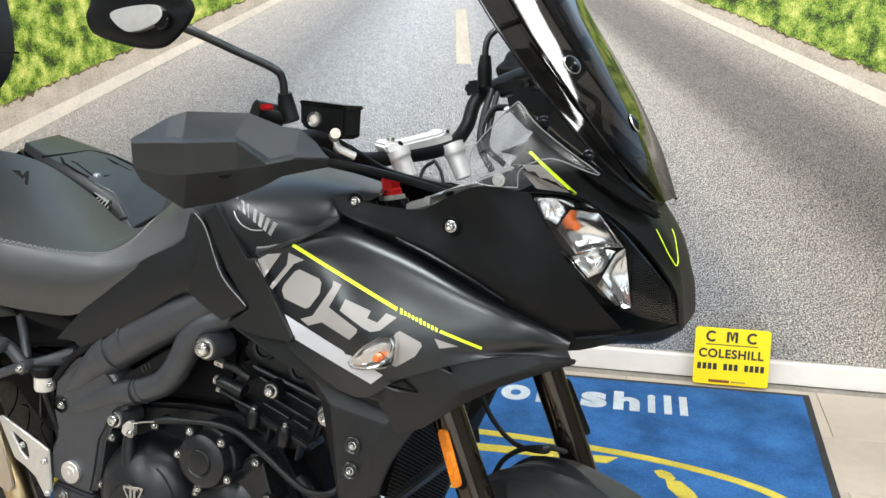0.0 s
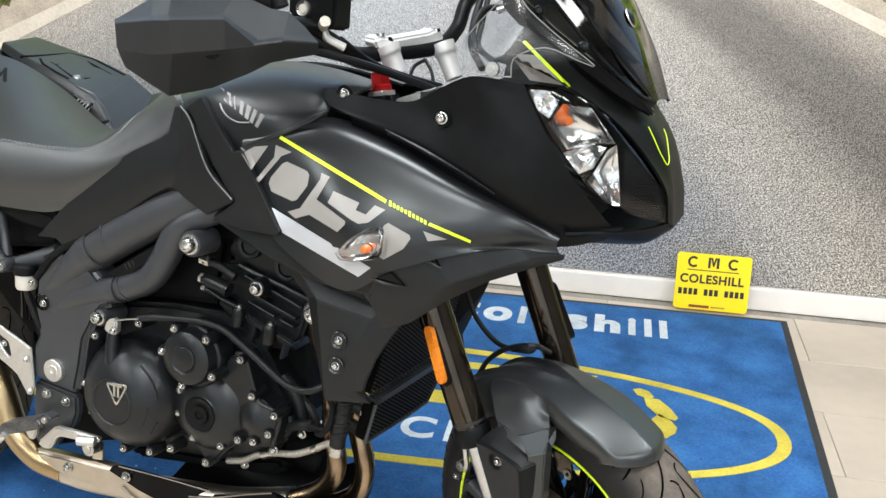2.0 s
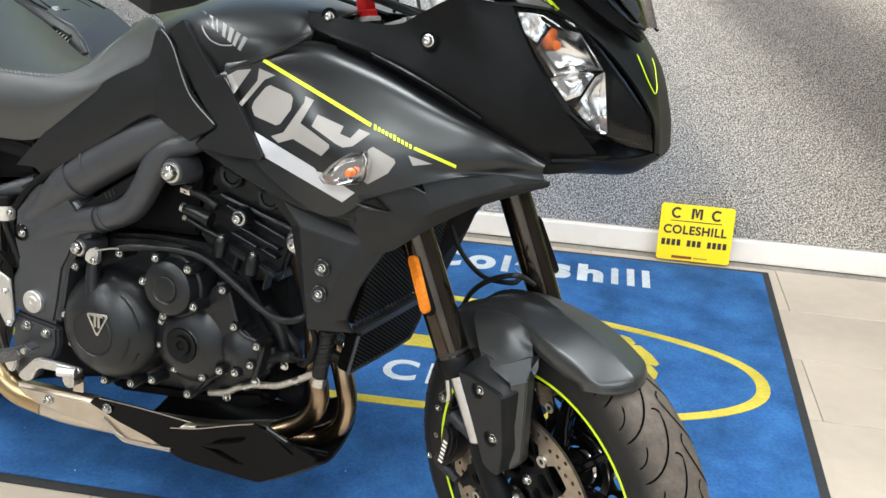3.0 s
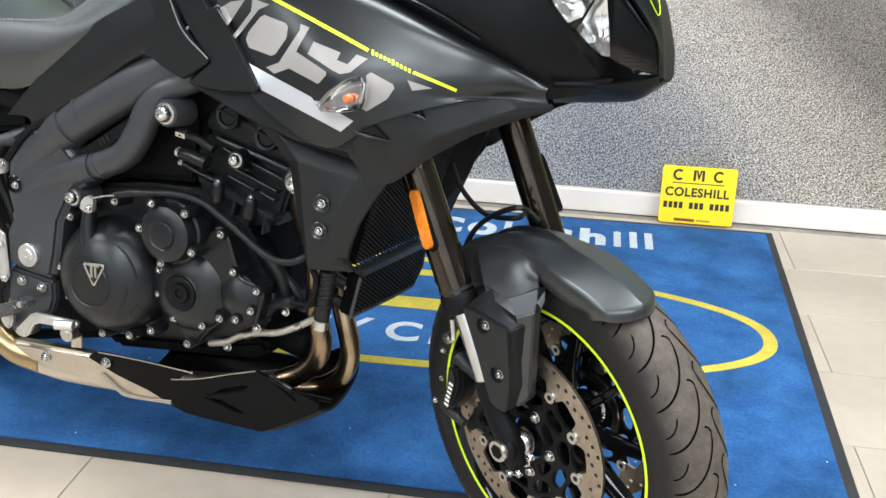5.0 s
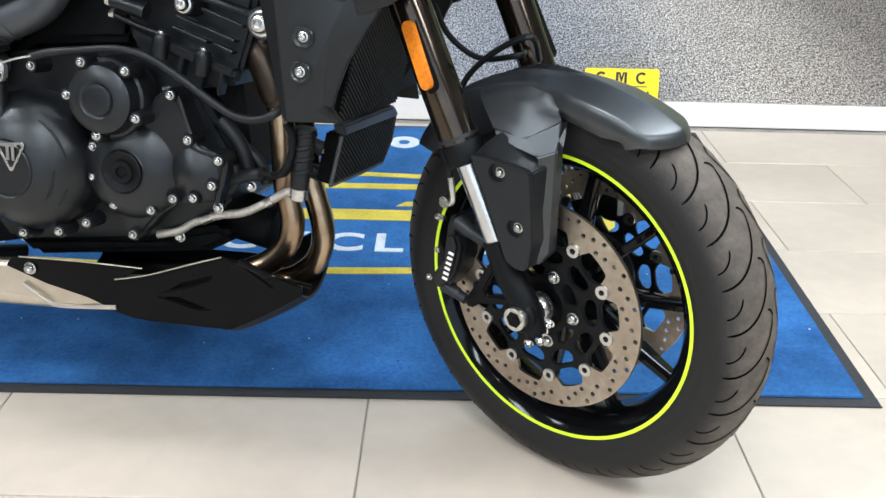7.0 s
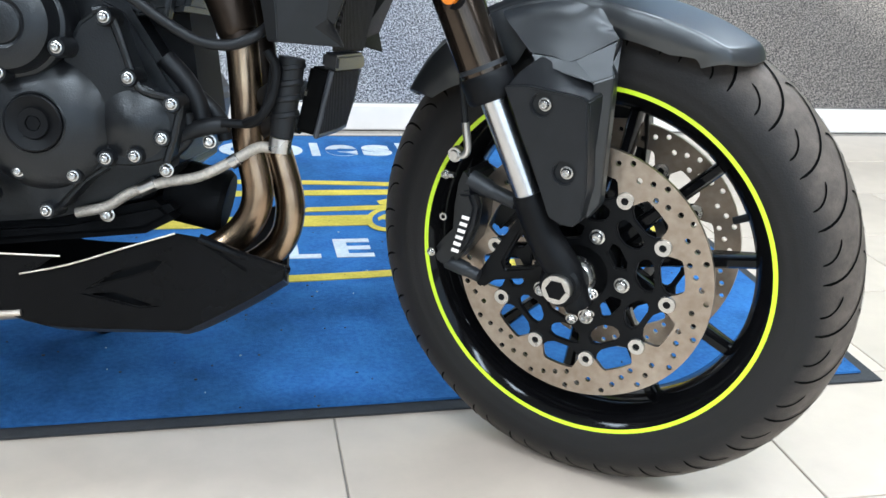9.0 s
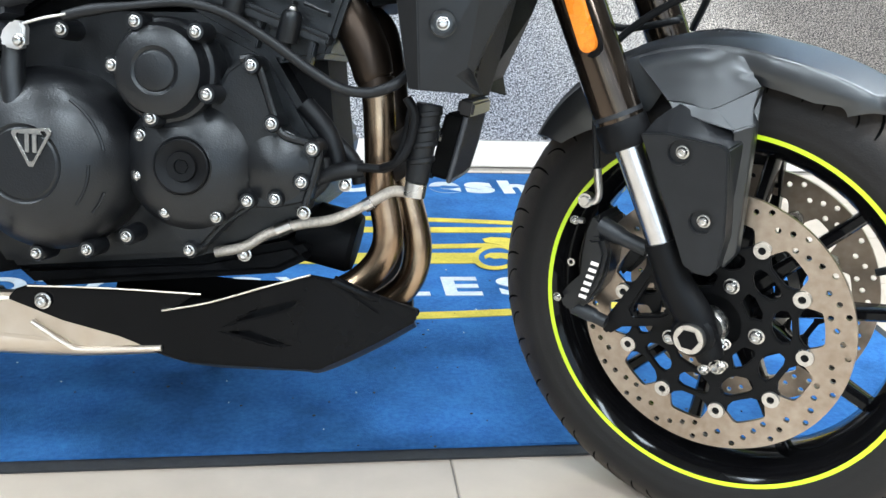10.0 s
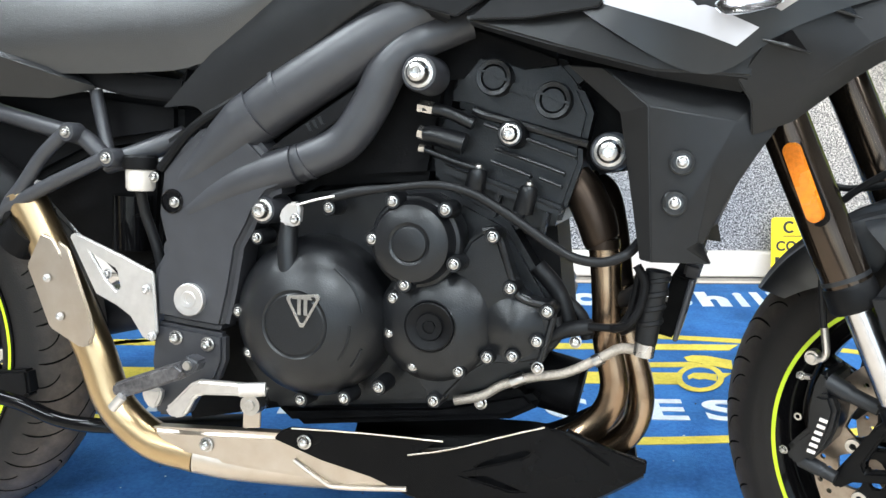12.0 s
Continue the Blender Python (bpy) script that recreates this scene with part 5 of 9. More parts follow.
# -- engine --
crank = [(-0.872, -0.128, 0.520), (-0.812, -0.130, 0.563), (-0.721, -0.130, 0.577), (-0.619, -0.130, 0.581), (-0.534, -0.129, 0.541), (-0.472, -0.126, 0.445), (-0.487, -0.123, 0.367), (-0.527, -0.122, 0.335), (-0.621, -0.121, 0.307), (-0.846, -0.120, 0.279), (-0.886, -0.122, 0.338), (-0.893, -0.125, 0.429)]
engine = bpart("engine", plate(crank, 0.24, (), 0.008), CASTM, "black liquid-cooled engine with bright screws and cast covers")


def epart(name, bm, mat=None, label="", smooth=32):
    return part(name, bm, mat or CASTM, engine, label, smooth=smooth)


c1 = Vector((-0.771, -0.155, 0.414))
epart("clutch_cover", lathe([(0.0, 0.063), (0.036, 0.062), (0.038, 0.0605), (0.040, 0.0605), (0.042, 0.062), (0.058, 0.057), (0.078, 0.043), (0.092, 0.025), (0.0985, 0.012), (0.1005, 0.004), (0.101, -0.03), (0, -0.03)], 72, (0, -1, 0), c1), CASTM, "round black clutch cover with triangular badge")
for p in [(-0.741, -0.184, 0.553), (-0.835, -0.183, 0.512), (-0.861, -0.180, 0.418), (-0.847, -0.178, 0.367), (-0.778, -0.176, 0.312), (-0.721, -0.176, 0.320), (-0.676, -0.177, 0.338)]:
    epart("screw_boss", lathe([(0.0, 0.004), (0.0085, 0.004), (0.010, 0.0), (0.011, -0.03)], 18, (0, -1, 0), p))
    bolt(engine, (p[0], p[1] - 0.004, p[2]), 0.0048)
tri = [(-0.779, -0.220, 0.449), (-0.740, -0.220, 0.453), (-0.737, -0.220, 0.449), (-0.758, -0.219, 0.412), (-0.763, -0.219, 0.412), (-0.780, -0.220, 0.445)]
mid = sum((Vector(p) for p in tri), Vector()) / 6
inner = [tuple(mid + (Vector(p) - mid) * 0.78) for p in tri]
epart("badge", plate(tri, 0.002, [inner], 0.0004), BOLTM, "plain bright triangular badge")
for sx_ in (-1, 1):
    epart("badge_bar", plate([tuple(mid + Vector((sx_ * 0.004 + a * 0.0022, -0.0002, b))) for a, b in ((-1, -0.010), (1, -0.010), (1, 0.010), (-1, 0.010))], 0.0015, (), 0), BOLTM)
epart("badge_bar", plate([tuple(mid + Vector((a, -0.0002, b))) for a, b in ((-0.013, 0.009), (0.013, 0.009), (0.010, 0.0125), (-0.010, 0.0125))], 0.0015, (), 0), BOLTM)
# raised webs on the clutch cover
for rad_, dep_, a0_, a1_ in ((0.080, 0.0415, 12, 58), (0.066, 0.0515, -38, 2), (0.082, 0.0395, -38, -20)):
    arc_ = [c1 + Vector((rad_ * math.cos(radians(a_)), -dep_ + 0.0005, rad_ * math.sin(radians(a_)))) for a_ in [a0_ + (a1_ - a0_) * i / 6 for i in range(7)]]
    epart("cover_web", tube(arc_, 0.0019, 2, 8))
# clutch arm housing and bright lever
epart("clutch_boss", tube([(-0.787, -0.196, 0.468), (-0.791, -0.193, 0.502), (-0.791, -0.189, 0.532)], [0.013, 0.0125, 0.011], 4, 20))
lever = epart("clutch_lever", plate([(-0.793, -0.209, 0.549), (-0.783, -0.210, 0.559), (-0.772, -0.210, 0.559), (-0.769, -0.209, 0.552), (-0.770, -0.209, 0.533), (-0.778, -0.209, 0.530), (-0.792, -0.209, 0.532), (-0.797, -0.209, 0.538)], 0.014, (), 0.003), ALU, "bright aluminium clutch lever")
bolt(engine, Vector((-0.774, -0.210, 0.539)), 0.0055)
epart("cable_inner", tube([(-0.773, -0.205, 0.556), (-0.750, -0.205, 0.563), (-0.727, -0.205, 0.568)], 0.0016, 3, 8), BOLTM)
epart("clutch_cable", tube([(-0.732, -0.200, 0.566), (-0.701, -0.200, 0.574), (-0.661, -0.200, 0.580), (-0.607, -0.201, 0.586), (-0.568, -0.195, 0.579), (-0.535, -0.195, 0.563), (-0.508, -0.194, 0.547), (-0.476, -0.193, 0.526), (-0.444, -0.193, 0.510), (-0.413, -0.193, 0.508), (-0.389, -0.193, 0.518), (-0.376, -0.169, 0.532)], [0.0052, 0.0062, 0.0042, 0.0046, 0.0052, 0.0056, 0.0056, 0.0056, 0.0056, 0.0056, 0.0056, 0.0056], 6, 12), HOSE, "black clutch cable")
c2 = Vector((-0.634, -0.173, 0.517))
epart("starter_cover", lathe([(0, 0.036), (0.016, 0.036), (0.020, 0.035), (0.0215, 0.033), (0.0235, 0.0335), (0.025, 0.035), (0.036, 0.034), (0.045, 0.028), (0.049, 0.018), (0.050, 0.010), (0.054, 0.008), (0.056, 0.004), (0.056, -0.03), (0, -0.03)], 60, (0, -1, 0), c2), CASTM, "round black starter gear cover")
for p in [(-0.656, -0.200, 0.565), (-0.593, -0.200, 0.558), (-0.681, -0.198, 0.520), (-0.641, -0.196, 0.468), (-0.582, -0.197, 0.496)]:
    epart("screw_boss", lathe([(0.0, 0.004), (0.0085, 0.004), (0.010, 0.0), (0.011, -0.03)], 18, (0, -1, 0), p))
    bolt(engine, (p[0], p[1] - 0.004, p[2]), 0.0048)
cover3 = [(-0.592, -0.169, 0.484), (-0.572, -0.170, 0.522), (-0.553, -0.171, 0.536), (-0.539, -0.171, 0.534), (-0.516, -0.169, 0.472), (-0.506, -0.168, 0.457), (-0.471, -0.168, 0.449), (-0.470, -0.167, 0.425), (-0.481, -0.166, 0.384), (-0.517, -0.165, 0.374), (-0.548, -0.165, 0.373), (-0.571, -0.165, 0.357), (-0.602, -0.163, 0.323), (-0.618, -0.163, 0.321), (-0.640, -0.165, 0.356), (-0.668, -0.166, 0.396), (-0.670, -0.168, 0.451), (-0.647, -0.168, 0.467)]
epart("timing_cover", plate(cover3, 0.05, (), 0.005, segments=3), CASTM, "black cast crank end cover")
c3 = Vector((-0.612, -0.167, 0.419))
epart("cover_dome", lathe([(0.0, 0.020), (0.029, 0.020), (0.0305, 0.021), (0.032, 0.0195), (0.040, 0.018), (0.056, 0.010), (0.068, 0.002), (0.072, -0.004)], 60, (0, -1, 0), c3))
epart("inspection_cap", lathe([(0.0, 0.017), (0.0075, 0.017), (0.008, 0.024), (0.0155, 0.0245), (0.0165, 0.021), (0.018, 0.0215), (0.0275, 0.0245), (0.0290, 0.0235), (0.0295, 0.016)], 48, (0, -1, 0), c3), MATT, "round black inspection cap with hexagon socket")
epart("cap_hexagon", lathe([(0.0, 0.0225), (0.0072, 0.0225), (0.0074, 0.016)], 6, (0, -1, 0), c3), DARKM, smooth=0)
epart("cover_boss", lathe([(0, 0.013), (0.010, 0.0125), (0.026, 0.005), (0.040, -0.002)], 40, (0, -1, 0), Vector((-0.517, -0.167, 0.423))), smooth=60)
for p in [(-0.542, -0.177, 0.528), (-0.520, -0.174, 0.469), (-0.476, -0.174, 0.445), (-0.487, -0.172, 0.409), (-0.515, -0.172, 0.389), (-0.545, -0.172, 0.385), (-0.579, -0.171, 0.365), (-0.609, -0.169, 0.326), (-0.635, -0.171, 0.367), (-0.664, -0.172, 0.405), (-0.661, -0.174, 0.448)]:
    epart("screw_boss", lathe([(0.0, 0.004), (0.0082, 0.004), (0.0095, 0.0), (0.0105, -0.03)], 18, (0, -1, 0), p))
    bolt(engine, (p[0], p[1] - 0.004, p[2]), 0.0048)
# cylinders and head, leaning forward
cyl = [(-0.616, -0.123, 0.670), (-0.581, -0.124, 0.678), (-0.451, -0.122, 0.637), (-0.450, -0.122, 0.614), (-0.474, -0.119, 0.540), (-0.549, -0.119, 0.529), (-0.629, -0.121, 0.588), (-0.633, -0.122, 0.629)]
epart("cylinder_block", plate(cyl, 0.20, (), 0.006), CASTM, "black finned cylinder block")
for a, b in (((-0.566, 0.657), (-0.545, 0.650)), ((-0.514, 0.641), (-0.456, 0.622)), ((-0.551, 0.629), (-0.468, 0.602)), ((-0.556, 0.614), (-0.508, 0.598)), ((-0.497, 0.596), (-0.471, 0.587)), ((-0.475, 0.646), (-0.450, 0.640))):
    epart("cooling_fin", tube([(a[0], -0.139, a[1]), (b[0], -0.139, b[1])], 0.0021, 1, 8, 1.0))
    epart("cooling_web", plate([(a[0], -0.1385, a[1]), (b[0], -0.1385, b[1]), (b[0] - 0.001, -0.1385, b[1] - 0.0035), (a[0] - 0.001, -0.1385, a[1] - 0.0035)], 0.018, (), 0.0008))
epart("stud_ledge", plate([(-0.612, -0.143, 0.612), (-0.590, -0.143, 0.604), (-0.558, -0.143, 0.594), (-0.524, -0.143, 0.582), (-0.468, -0.143, 0.564), (-0.471, -0.143, 0.553), (-0.526, -0.143, 0.569), (-0.560, -0.143, 0.581), (-0.613, -0.143, 0.599)], 0.03, (), 0.002))
epart("ledge_line", tube([(-0.610, -0.1445, 0.608), (-0.560, -0.1445, 0.590), (-0.524, -0.1445, 0.578), (-0.470, -0.1445, 0.560)], 0.0013, 3, 6))
for q_ in ((-0.545, 0.572), (-0.515, 0.560), (-0.487, 0.552)):
    epart("ledge_web", plate([(q_[0] - 0.003, -0.138, q_[1] + 0.006), (q_[0] + 0.003, -0.138, q_[1] + 0.004), (q_[0] - 0.004, -0.138, q_[1] - 0.026), (q_[0] - 0.009, -0.138, q_[1] - 0.024)], 0.02, (), 0.0015))
head = [(-0.578, -0.131, 0.742), (-0.541, -0.131, 0.737), (-0.454, -0.130, 0.705), (-0.439, -0.129, 0.673), (-0.447, -0.127, 0.633), (-0.484, -0.127, 0.640), (-0.584, -0.129, 0.674), (-0.608, -0.129, 0.677), (-0.609, -0.130, 0.704)]
epart("cylinder_head", plate(head, 0.21, (), 0.008), CASTM, "black cylinder head")
epart("cam_cover", plate([(-0.587, -0.117, 0.765), (-0.476, -0.116, 0.735), (-0.449, -0.115, 0.706), (-0.461, -0.114, 0.696), (-0.578, -0.116, 0.732)], 0.18, (), 0.008), CASTM)
for p in [(-0.554, -0.143, 0.711), (-0.484, -0.142, 0.686)]:
    epart("cam_plug", lathe([(0, 0.004), (0.013, 0.004), (0.0145, 0.002), (0.0155, 0.006), (0.0205, 0.007), (0.0215, 0.004), (0.022, -0.02)], 36, (0, -1, 0), p), CASTM, "round black cam end plug")
    v = Vector(p)
    epart("plug_slot", plate([tuple(v + Vector((a, -0.0085, b - a * 0.35))) for a, b in ((-0.019, 0.001), (0.019, 0.001), (0.019, 0.0045), (-0.019, 0.0045))], 0.004, (), 0.0005), CASTM)
epart("head_joint", tube([(-0.580, -0.136, 0.673), (-0.567, -0.135, 0.668), (-0.537, -0.135, 0.661), (-0.497, -0.135, 0.651), (-0.443, -0.134, 0.637)], 0.0052, 4, 8))
epart("cover_rib", tube([(-0.555, -0.172, 0.534), (-0.538, -0.172, 0.531), (-0.517, -0.170, 0.472), (-0.506, -0.169, 0.456), (-0.472, -0.169, 0.447), (-0.473, -0.168, 0.424), (-0.484, -0.167, 0.384)], 0.0042, 4, 8))
epart("plug_bridge", plate([(-0.541, -0.140, 0.709), (-0.498, -0.139, 0.694), (-0.499, -0.139, 0.685), (-0.543, -0.139, 0.697)], 0.02, (), 0.002))
p = Vector((-0.530, -0.158, 0.646))
epart("screw_boss", lathe([(0, 0.002), (0.014, 0.002), (0.0155, -0.002), (0.017, -0.03)], 24, (0, -1, 0), p))
bolt(engine, p + Vector((0, -0.002, 0)), 0.0095)
for q in [(-0.569, -0.151, 0.604), (-0.508, -0.151, 0.586)]:
    epart("stud_tower", tube([Vector(q) + Vector((-0.006, 0.006, -0.03)), Vector(q) + Vector((0, 0.002, -0.006)), Vector(q) + Vector((0.001, 0.002, 0.0))], [0.012, 0.0115, 0.009], 3, 14))
    bolt(engine, Vector(q) + Vector((0.001, 0.001, 0.001)), 0.0052, (0.15, -0.35, 1))
for a, r, m_ in (([(-0.636, -0.154, 0.674), (-0.608, -0.153, 0.670), (-0.575, -0.153, 0.656)], 0.0075, CASTM), ([(-0.633, -0.157, 0.642), (-0.620, -0.158, 0.642), (-0.584, -0.157, 0.633)], [0.010, 0.0115, 0.013], CASTM), ([(-0.635, -0.152, 0.626), (-0.600, -0.151, 0.613), (-0.566, -0.151, 0.604)], 0.004, CASTM)):
    epart("sensor", tube(a, r, 3, 16), m_, "black engine sensor")
for a, r in (([(-0.642, -0.154, 0.676), (-0.624, -0.154, 0.673)], 0.0085), ([(-0.640, -0.158, 0.646), (-0.629, -0.158, 0.643)], 0.0085), ([(-0.641, -0.152, 0.627), (-0.634, -0.152, 0.626)], 0.005)):
    epart("sensor_nut", tube(a, r, 1, 6), BOLTM, "bright hexagon fitting", 0)
# clutter in front of and under the engine
for k, a in enumerate(([(-0.499, -0.117, 0.490), (-0.471, -0.116, 0.458), (-0.455, -0.114, 0.410)], [(-0.486, -0.134, 0.404), (-0.460, -0.135, 0.417), (-0.427, -0.135, 0.424)], [(-0.472, -0.106, 0.456), (-0.444, -0.105, 0.430), (-0.436, -0.104, 0.403)], [(-0.502, -0.133, 0.375), (-0.470, -0.134, 0.406), (-0.471, -0.135, 0.433)])):
    epart("coolant_hose", tube(a, 0.011 - 0.0015 * k, 4, 14), HOSE, "black coolant hose")
epart("sensor_bracket", tube([(-0.432, -0.145, 0.426), (-0.400, -0.145, 0.427), (-0.388, -0.145, 0.438), (-0.381, -0.146, 0.462), (-0.376, -0.147, 0.495)], 0.0048, 4, 10), MATT, "black bracket rod")
epart("oil_line", tube([(-0.593, -0.131, 0.317), (-0.560, -0.131, 0.326), (-0.533, -0.132, 0.343), (-0.498, -0.133, 0.356), (-0.458, -0.133, 0.365), (-0.419, -0.134, 0.386), (-0.396, -0.134, 0.400), (-0.377, -0.134, 0.401)], 0.0060, 5, 12), BRAID, "braided silver oil line")
for a in ([(-0.522, -0.133, 0.347), (-0.506, -0.133, 0.355)], [(-0.424, -0.134, 0.382), (-0.415, -0.135, 0.388)]):
    epart("line_collar", tube(a, 0.0078, 1, 12), BOLTM)
bolt(engine, Vector((-0.561, -0.126, 0.316)), 0.0065)
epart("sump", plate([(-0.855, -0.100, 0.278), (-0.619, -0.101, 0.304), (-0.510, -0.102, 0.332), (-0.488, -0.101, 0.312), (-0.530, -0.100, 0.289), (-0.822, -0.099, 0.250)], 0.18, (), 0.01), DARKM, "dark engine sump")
# added near-black block keeps the gap ahead of the head dark
epart("head_gap_filler", plate([(-0.480, -0.080, 0.745), (-0.400, -0.080, 0.725), (-0.388, -0.080, 0.640), (-0.398, -0.080, 0.607), (-0.440, -0.080, 0.600), (-0.465, -0.080, 0.650)], 0.16, (), 0.006), DARKM, "near-black block added to darken the gap ahead of the head")
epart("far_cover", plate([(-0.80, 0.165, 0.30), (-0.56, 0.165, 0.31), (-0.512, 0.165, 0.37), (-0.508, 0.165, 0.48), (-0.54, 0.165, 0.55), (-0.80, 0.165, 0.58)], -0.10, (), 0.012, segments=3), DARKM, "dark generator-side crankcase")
epart("oil_filter", lathe([(0, 0.0), (0.034, 0.0), (0.038, 0.006), (0.038, 0.07), (0, 0.07)], 28, (-1, 0, 0.2), Vector((-0.447, -0.031, 0.320))), DARKM, "dark oil filter")
for p, r in zip([(-0.488, -0.153, 0.373), (-0.447, -0.134, 0.404), (-0.536, -0.112, 0.615)], (0.006, 0.006, 0.005)):
    bolt(engine, p, r)

# -- exhaust --
exhaust = bpart("exhaust", tube([(-0.424, -0.090, 0.520), (-0.420, -0.090, 0.495), (-0.416, -0.090, 0.444), (-0.414, -0.090, 0.402), (-0.407, -0.090, 0.374), (-0.402, -0.090, 0.346), (-0.406, -0.090, 0.321), (-0.420, -0.090, 0.298), (-0.442, -0.092, 0.279), (-0.476, -0.099, 0.262)], [0.0185, 0.0185, 0.0180, 0.0175, 0.0175, 0.0178, 0.018, 0.018, 0.018, 0.018], 6, 28), BRONZE, "heat-browned header pipes and brushed steel silencer pipe")
part("header_elbow", tube([(-0.463, -0.084, 0.598), (-0.449, -0.088, 0.578), (-0.434, -0.090, 0.548), (-0.427, -0.090, 0.524), (-0.4245, -0.090, 0.518)], [0.021, 0.0245, 0.0245, 0.0225, 0.0188], 5, 28), BURNT, exhaust, "scorched brown-black header elbow")
part("header_elbow", tube([(-0.452, -0.036, 0.592), (-0.430, -0.036, 0.574), (-0.417, -0.037, 0.523), (-0.409, -0.039, 0.475), (-0.402, -0.040, 0.460)], [0.019, 0.021, 0.021, 0.020, 0.0180], 5, 24), BURNT, exhaust, "scorched brown-black header elbow")
part("header_pipe", tube([(-0.404, -0.040, 0.464), (-0.402, -0.040, 0.455), (-0.397, -0.040, 0.422), (-0.391, -0.040, 0.394), (-0.382, -0.040, 0.365), (-0.374, -0.040, 0.337), (-0.372, -0.040, 0.311), (-0.378, -0.040, 0.284), (-0.394, -0.040, 0.262), (-0.426, -0.044, 0.242), (-0.472, -0.069, 0.240)], 0.0178, 6, 28), BRONZE, exhaust, "browned outer header pipe")
part("header_clamp", tube([(-0.4245, -0.090, 0.523), (-0.4235, -0.090, 0.512)], 0.0208, 2, 24), BURNT, exhaust, "dark header joint ring")
part("link_pipe", tube([(-0.489, -0.079, 0.246), (-0.607, -0.082, 0.214), (-0.757, -0.100, 0.200), (-0.880, -0.132, 0.206), (-0.940, -0.1445, 0.2135)], [0.024, 0.025, 0.027, 0.0268, 0.0262], 7, 28), BRUSHED, exhaust, "dull stainless collector pipe")
part("link_pipe", tube([(-0.940, -0.1445, 0.2135), (-1.003, -0.153, 0.228), (-1.058, -0.155, 0.272), (-1.087, -0.157, 0.344), (-1.130, -0.160, 0.433), (-1.163, -0.163, 0.501), (-1.187, -0.169, 0.553)], [0.0262, 0.0255, 0.0255, 0.0255, 0.0255, 0.0255, 0.0255], 7, 28), GOLDPIPE, exhaust, "straw-gold heat-tinted link pipe")
lower = [(-1.002, -0.171, 0.250), (-0.917, -0.171, 0.255), (-0.813, -0.171, 0.261), (-0.759, -0.171, 0.245), (-0.655, -0.170, 0.234), (-0.626, -0.170, 0.217), (-0.637, -0.169, 0.207), (-0.729, -0.169, 0.197), (-0.759, -0.169, 0.206), (-0.861, -0.169, 0.209), (-0.967, -0.170, 0.218)]
part("heat_shield", plate(lower, 0.03, (), 0.007, segments=3), BRUSHED, exhaust, "brushed stainless pipe cover")
part("shield_edge", tube([(-0.788, -0.174, 0.232), (-0.750, -0.173, 0.209), (-0.727, -0.173, 0.204), (-0.639, -0.174, 0.213)], 0.0035, 4, 8), BRUSHED, exhaust)
bolt(exhaust, Vector((-0.912, -0.172, 0.237)), 0.0078)
heel = [(-1.164, -0.194, 0.458), (-1.139, -0.196, 0.503), (-1.122, -0.196, 0.498), (-1.088, -0.193, 0.441), (-1.064, -0.191, 0.375), (-1.072, -0.191, 0.358), (-1.087, -0.190, 0.353), (-1.133, -0.191, 0.377)]
part("heat_shield", plate(heel, 0.006, (), 0.003, segments=3), BRUSHED, exhaust, "pale stainless heel shield")
part("shield_rib", plate([(-1.113, -0.198, 0.495), (-1.096, -0.198, 0.485), (-1.066, -0.195, 0.398), (-1.062, -0.194, 0.374), (-1.069, -0.194, 0.359), (-1.085, -0.194, 0.357), (-1.092, -0.195, 0.396)], 0.006, (), 0.0025), BRUSHED, exhaust)
for p in [(-1.130, -0.196, 0.444), (-1.113, -0.194, 0.394)]:
    bolt(exhaust, p, 0.0045, mat=ALU)
sil = [(-1.192, -0.158, 0.526), (-1.250, -0.160, 0.558), (-1.435, -0.162, 0.622)]
part("silencer", tube(sil, [0.03, 0.045, 0.058], 5, 28), MATT, exhaust, "black silencer can")
part("silencer_clamp", tube([(-1.200, -0.167, 0.484), (-1.176, -0.168, 0.506)], 0.03, 2, 20), DARKM, exhaust, "dark silencer clamp")

# belly pan with its slots
pan = [(-0.817, -0.174, 0.256), (-0.807, -0.174, 0.268), (-0.792, -0.175, 0.274), (-0.600, -0.175, 0.279), (-0.626, -0.174, 0.259), (-0.587, -0.174, 0.268), (-0.473, -0.176, 0.309), (-0.448, -0.176, 0.306), (-0.356, -0.175, 0.279), (-0.357, -0.174, 0.265), (-0.401, -0.173, 0.236), (-0.462, -0.172, 0.201), (-0.494, -0.172, 0.199), (-0.615, -0.172, 0.198), (-0.689, -0.173, 0.222), (-0.753, -0.173, 0.235)]
slot1 = [(-0.559, -0.174, 0.248), (-0.538, -0.174, 0.262), (-0.497, -0.175, 0.278), (-0.487, -0.175, 0.278), (-0.497, -0.174, 0.269), (-0.522, -0.174, 0.260)]
slot2 = [(-0.567, -0.173, 0.237), (-0.541, -0.174, 0.241), (-0.499, -0.173, 0.228), (-0.513, -0.173, 0.226)]
belly = bpart("belly_pan", plate(pan, 0.006, [slot1, slot2], 0.002), PANM, "gloss black belly pan with slots")
part("pan_floor", surface([[(x, y + 0.003, z), (x, y + 0.05, z - 0.018), (x - 0.01, y + 0.12, z - 0.024), (x - 0.02, y + 0.19, z - 0.004), (x - 0.03, y + 0.21, z + 0.05)] for x, y, z in [(-0.753, -0.173, 0.234), (-0.689, -0.173, 0.222), (-0.615, -0.172, 0.198), (-0.494, -0.172, 0.200), (-0.462, -0.172, 0.202), (-0.401, -0.173, 0.236), (-0.360, -0.174, 0.264)]], 0.004, 4, False, (0, 0, 1)), MATT, belly)
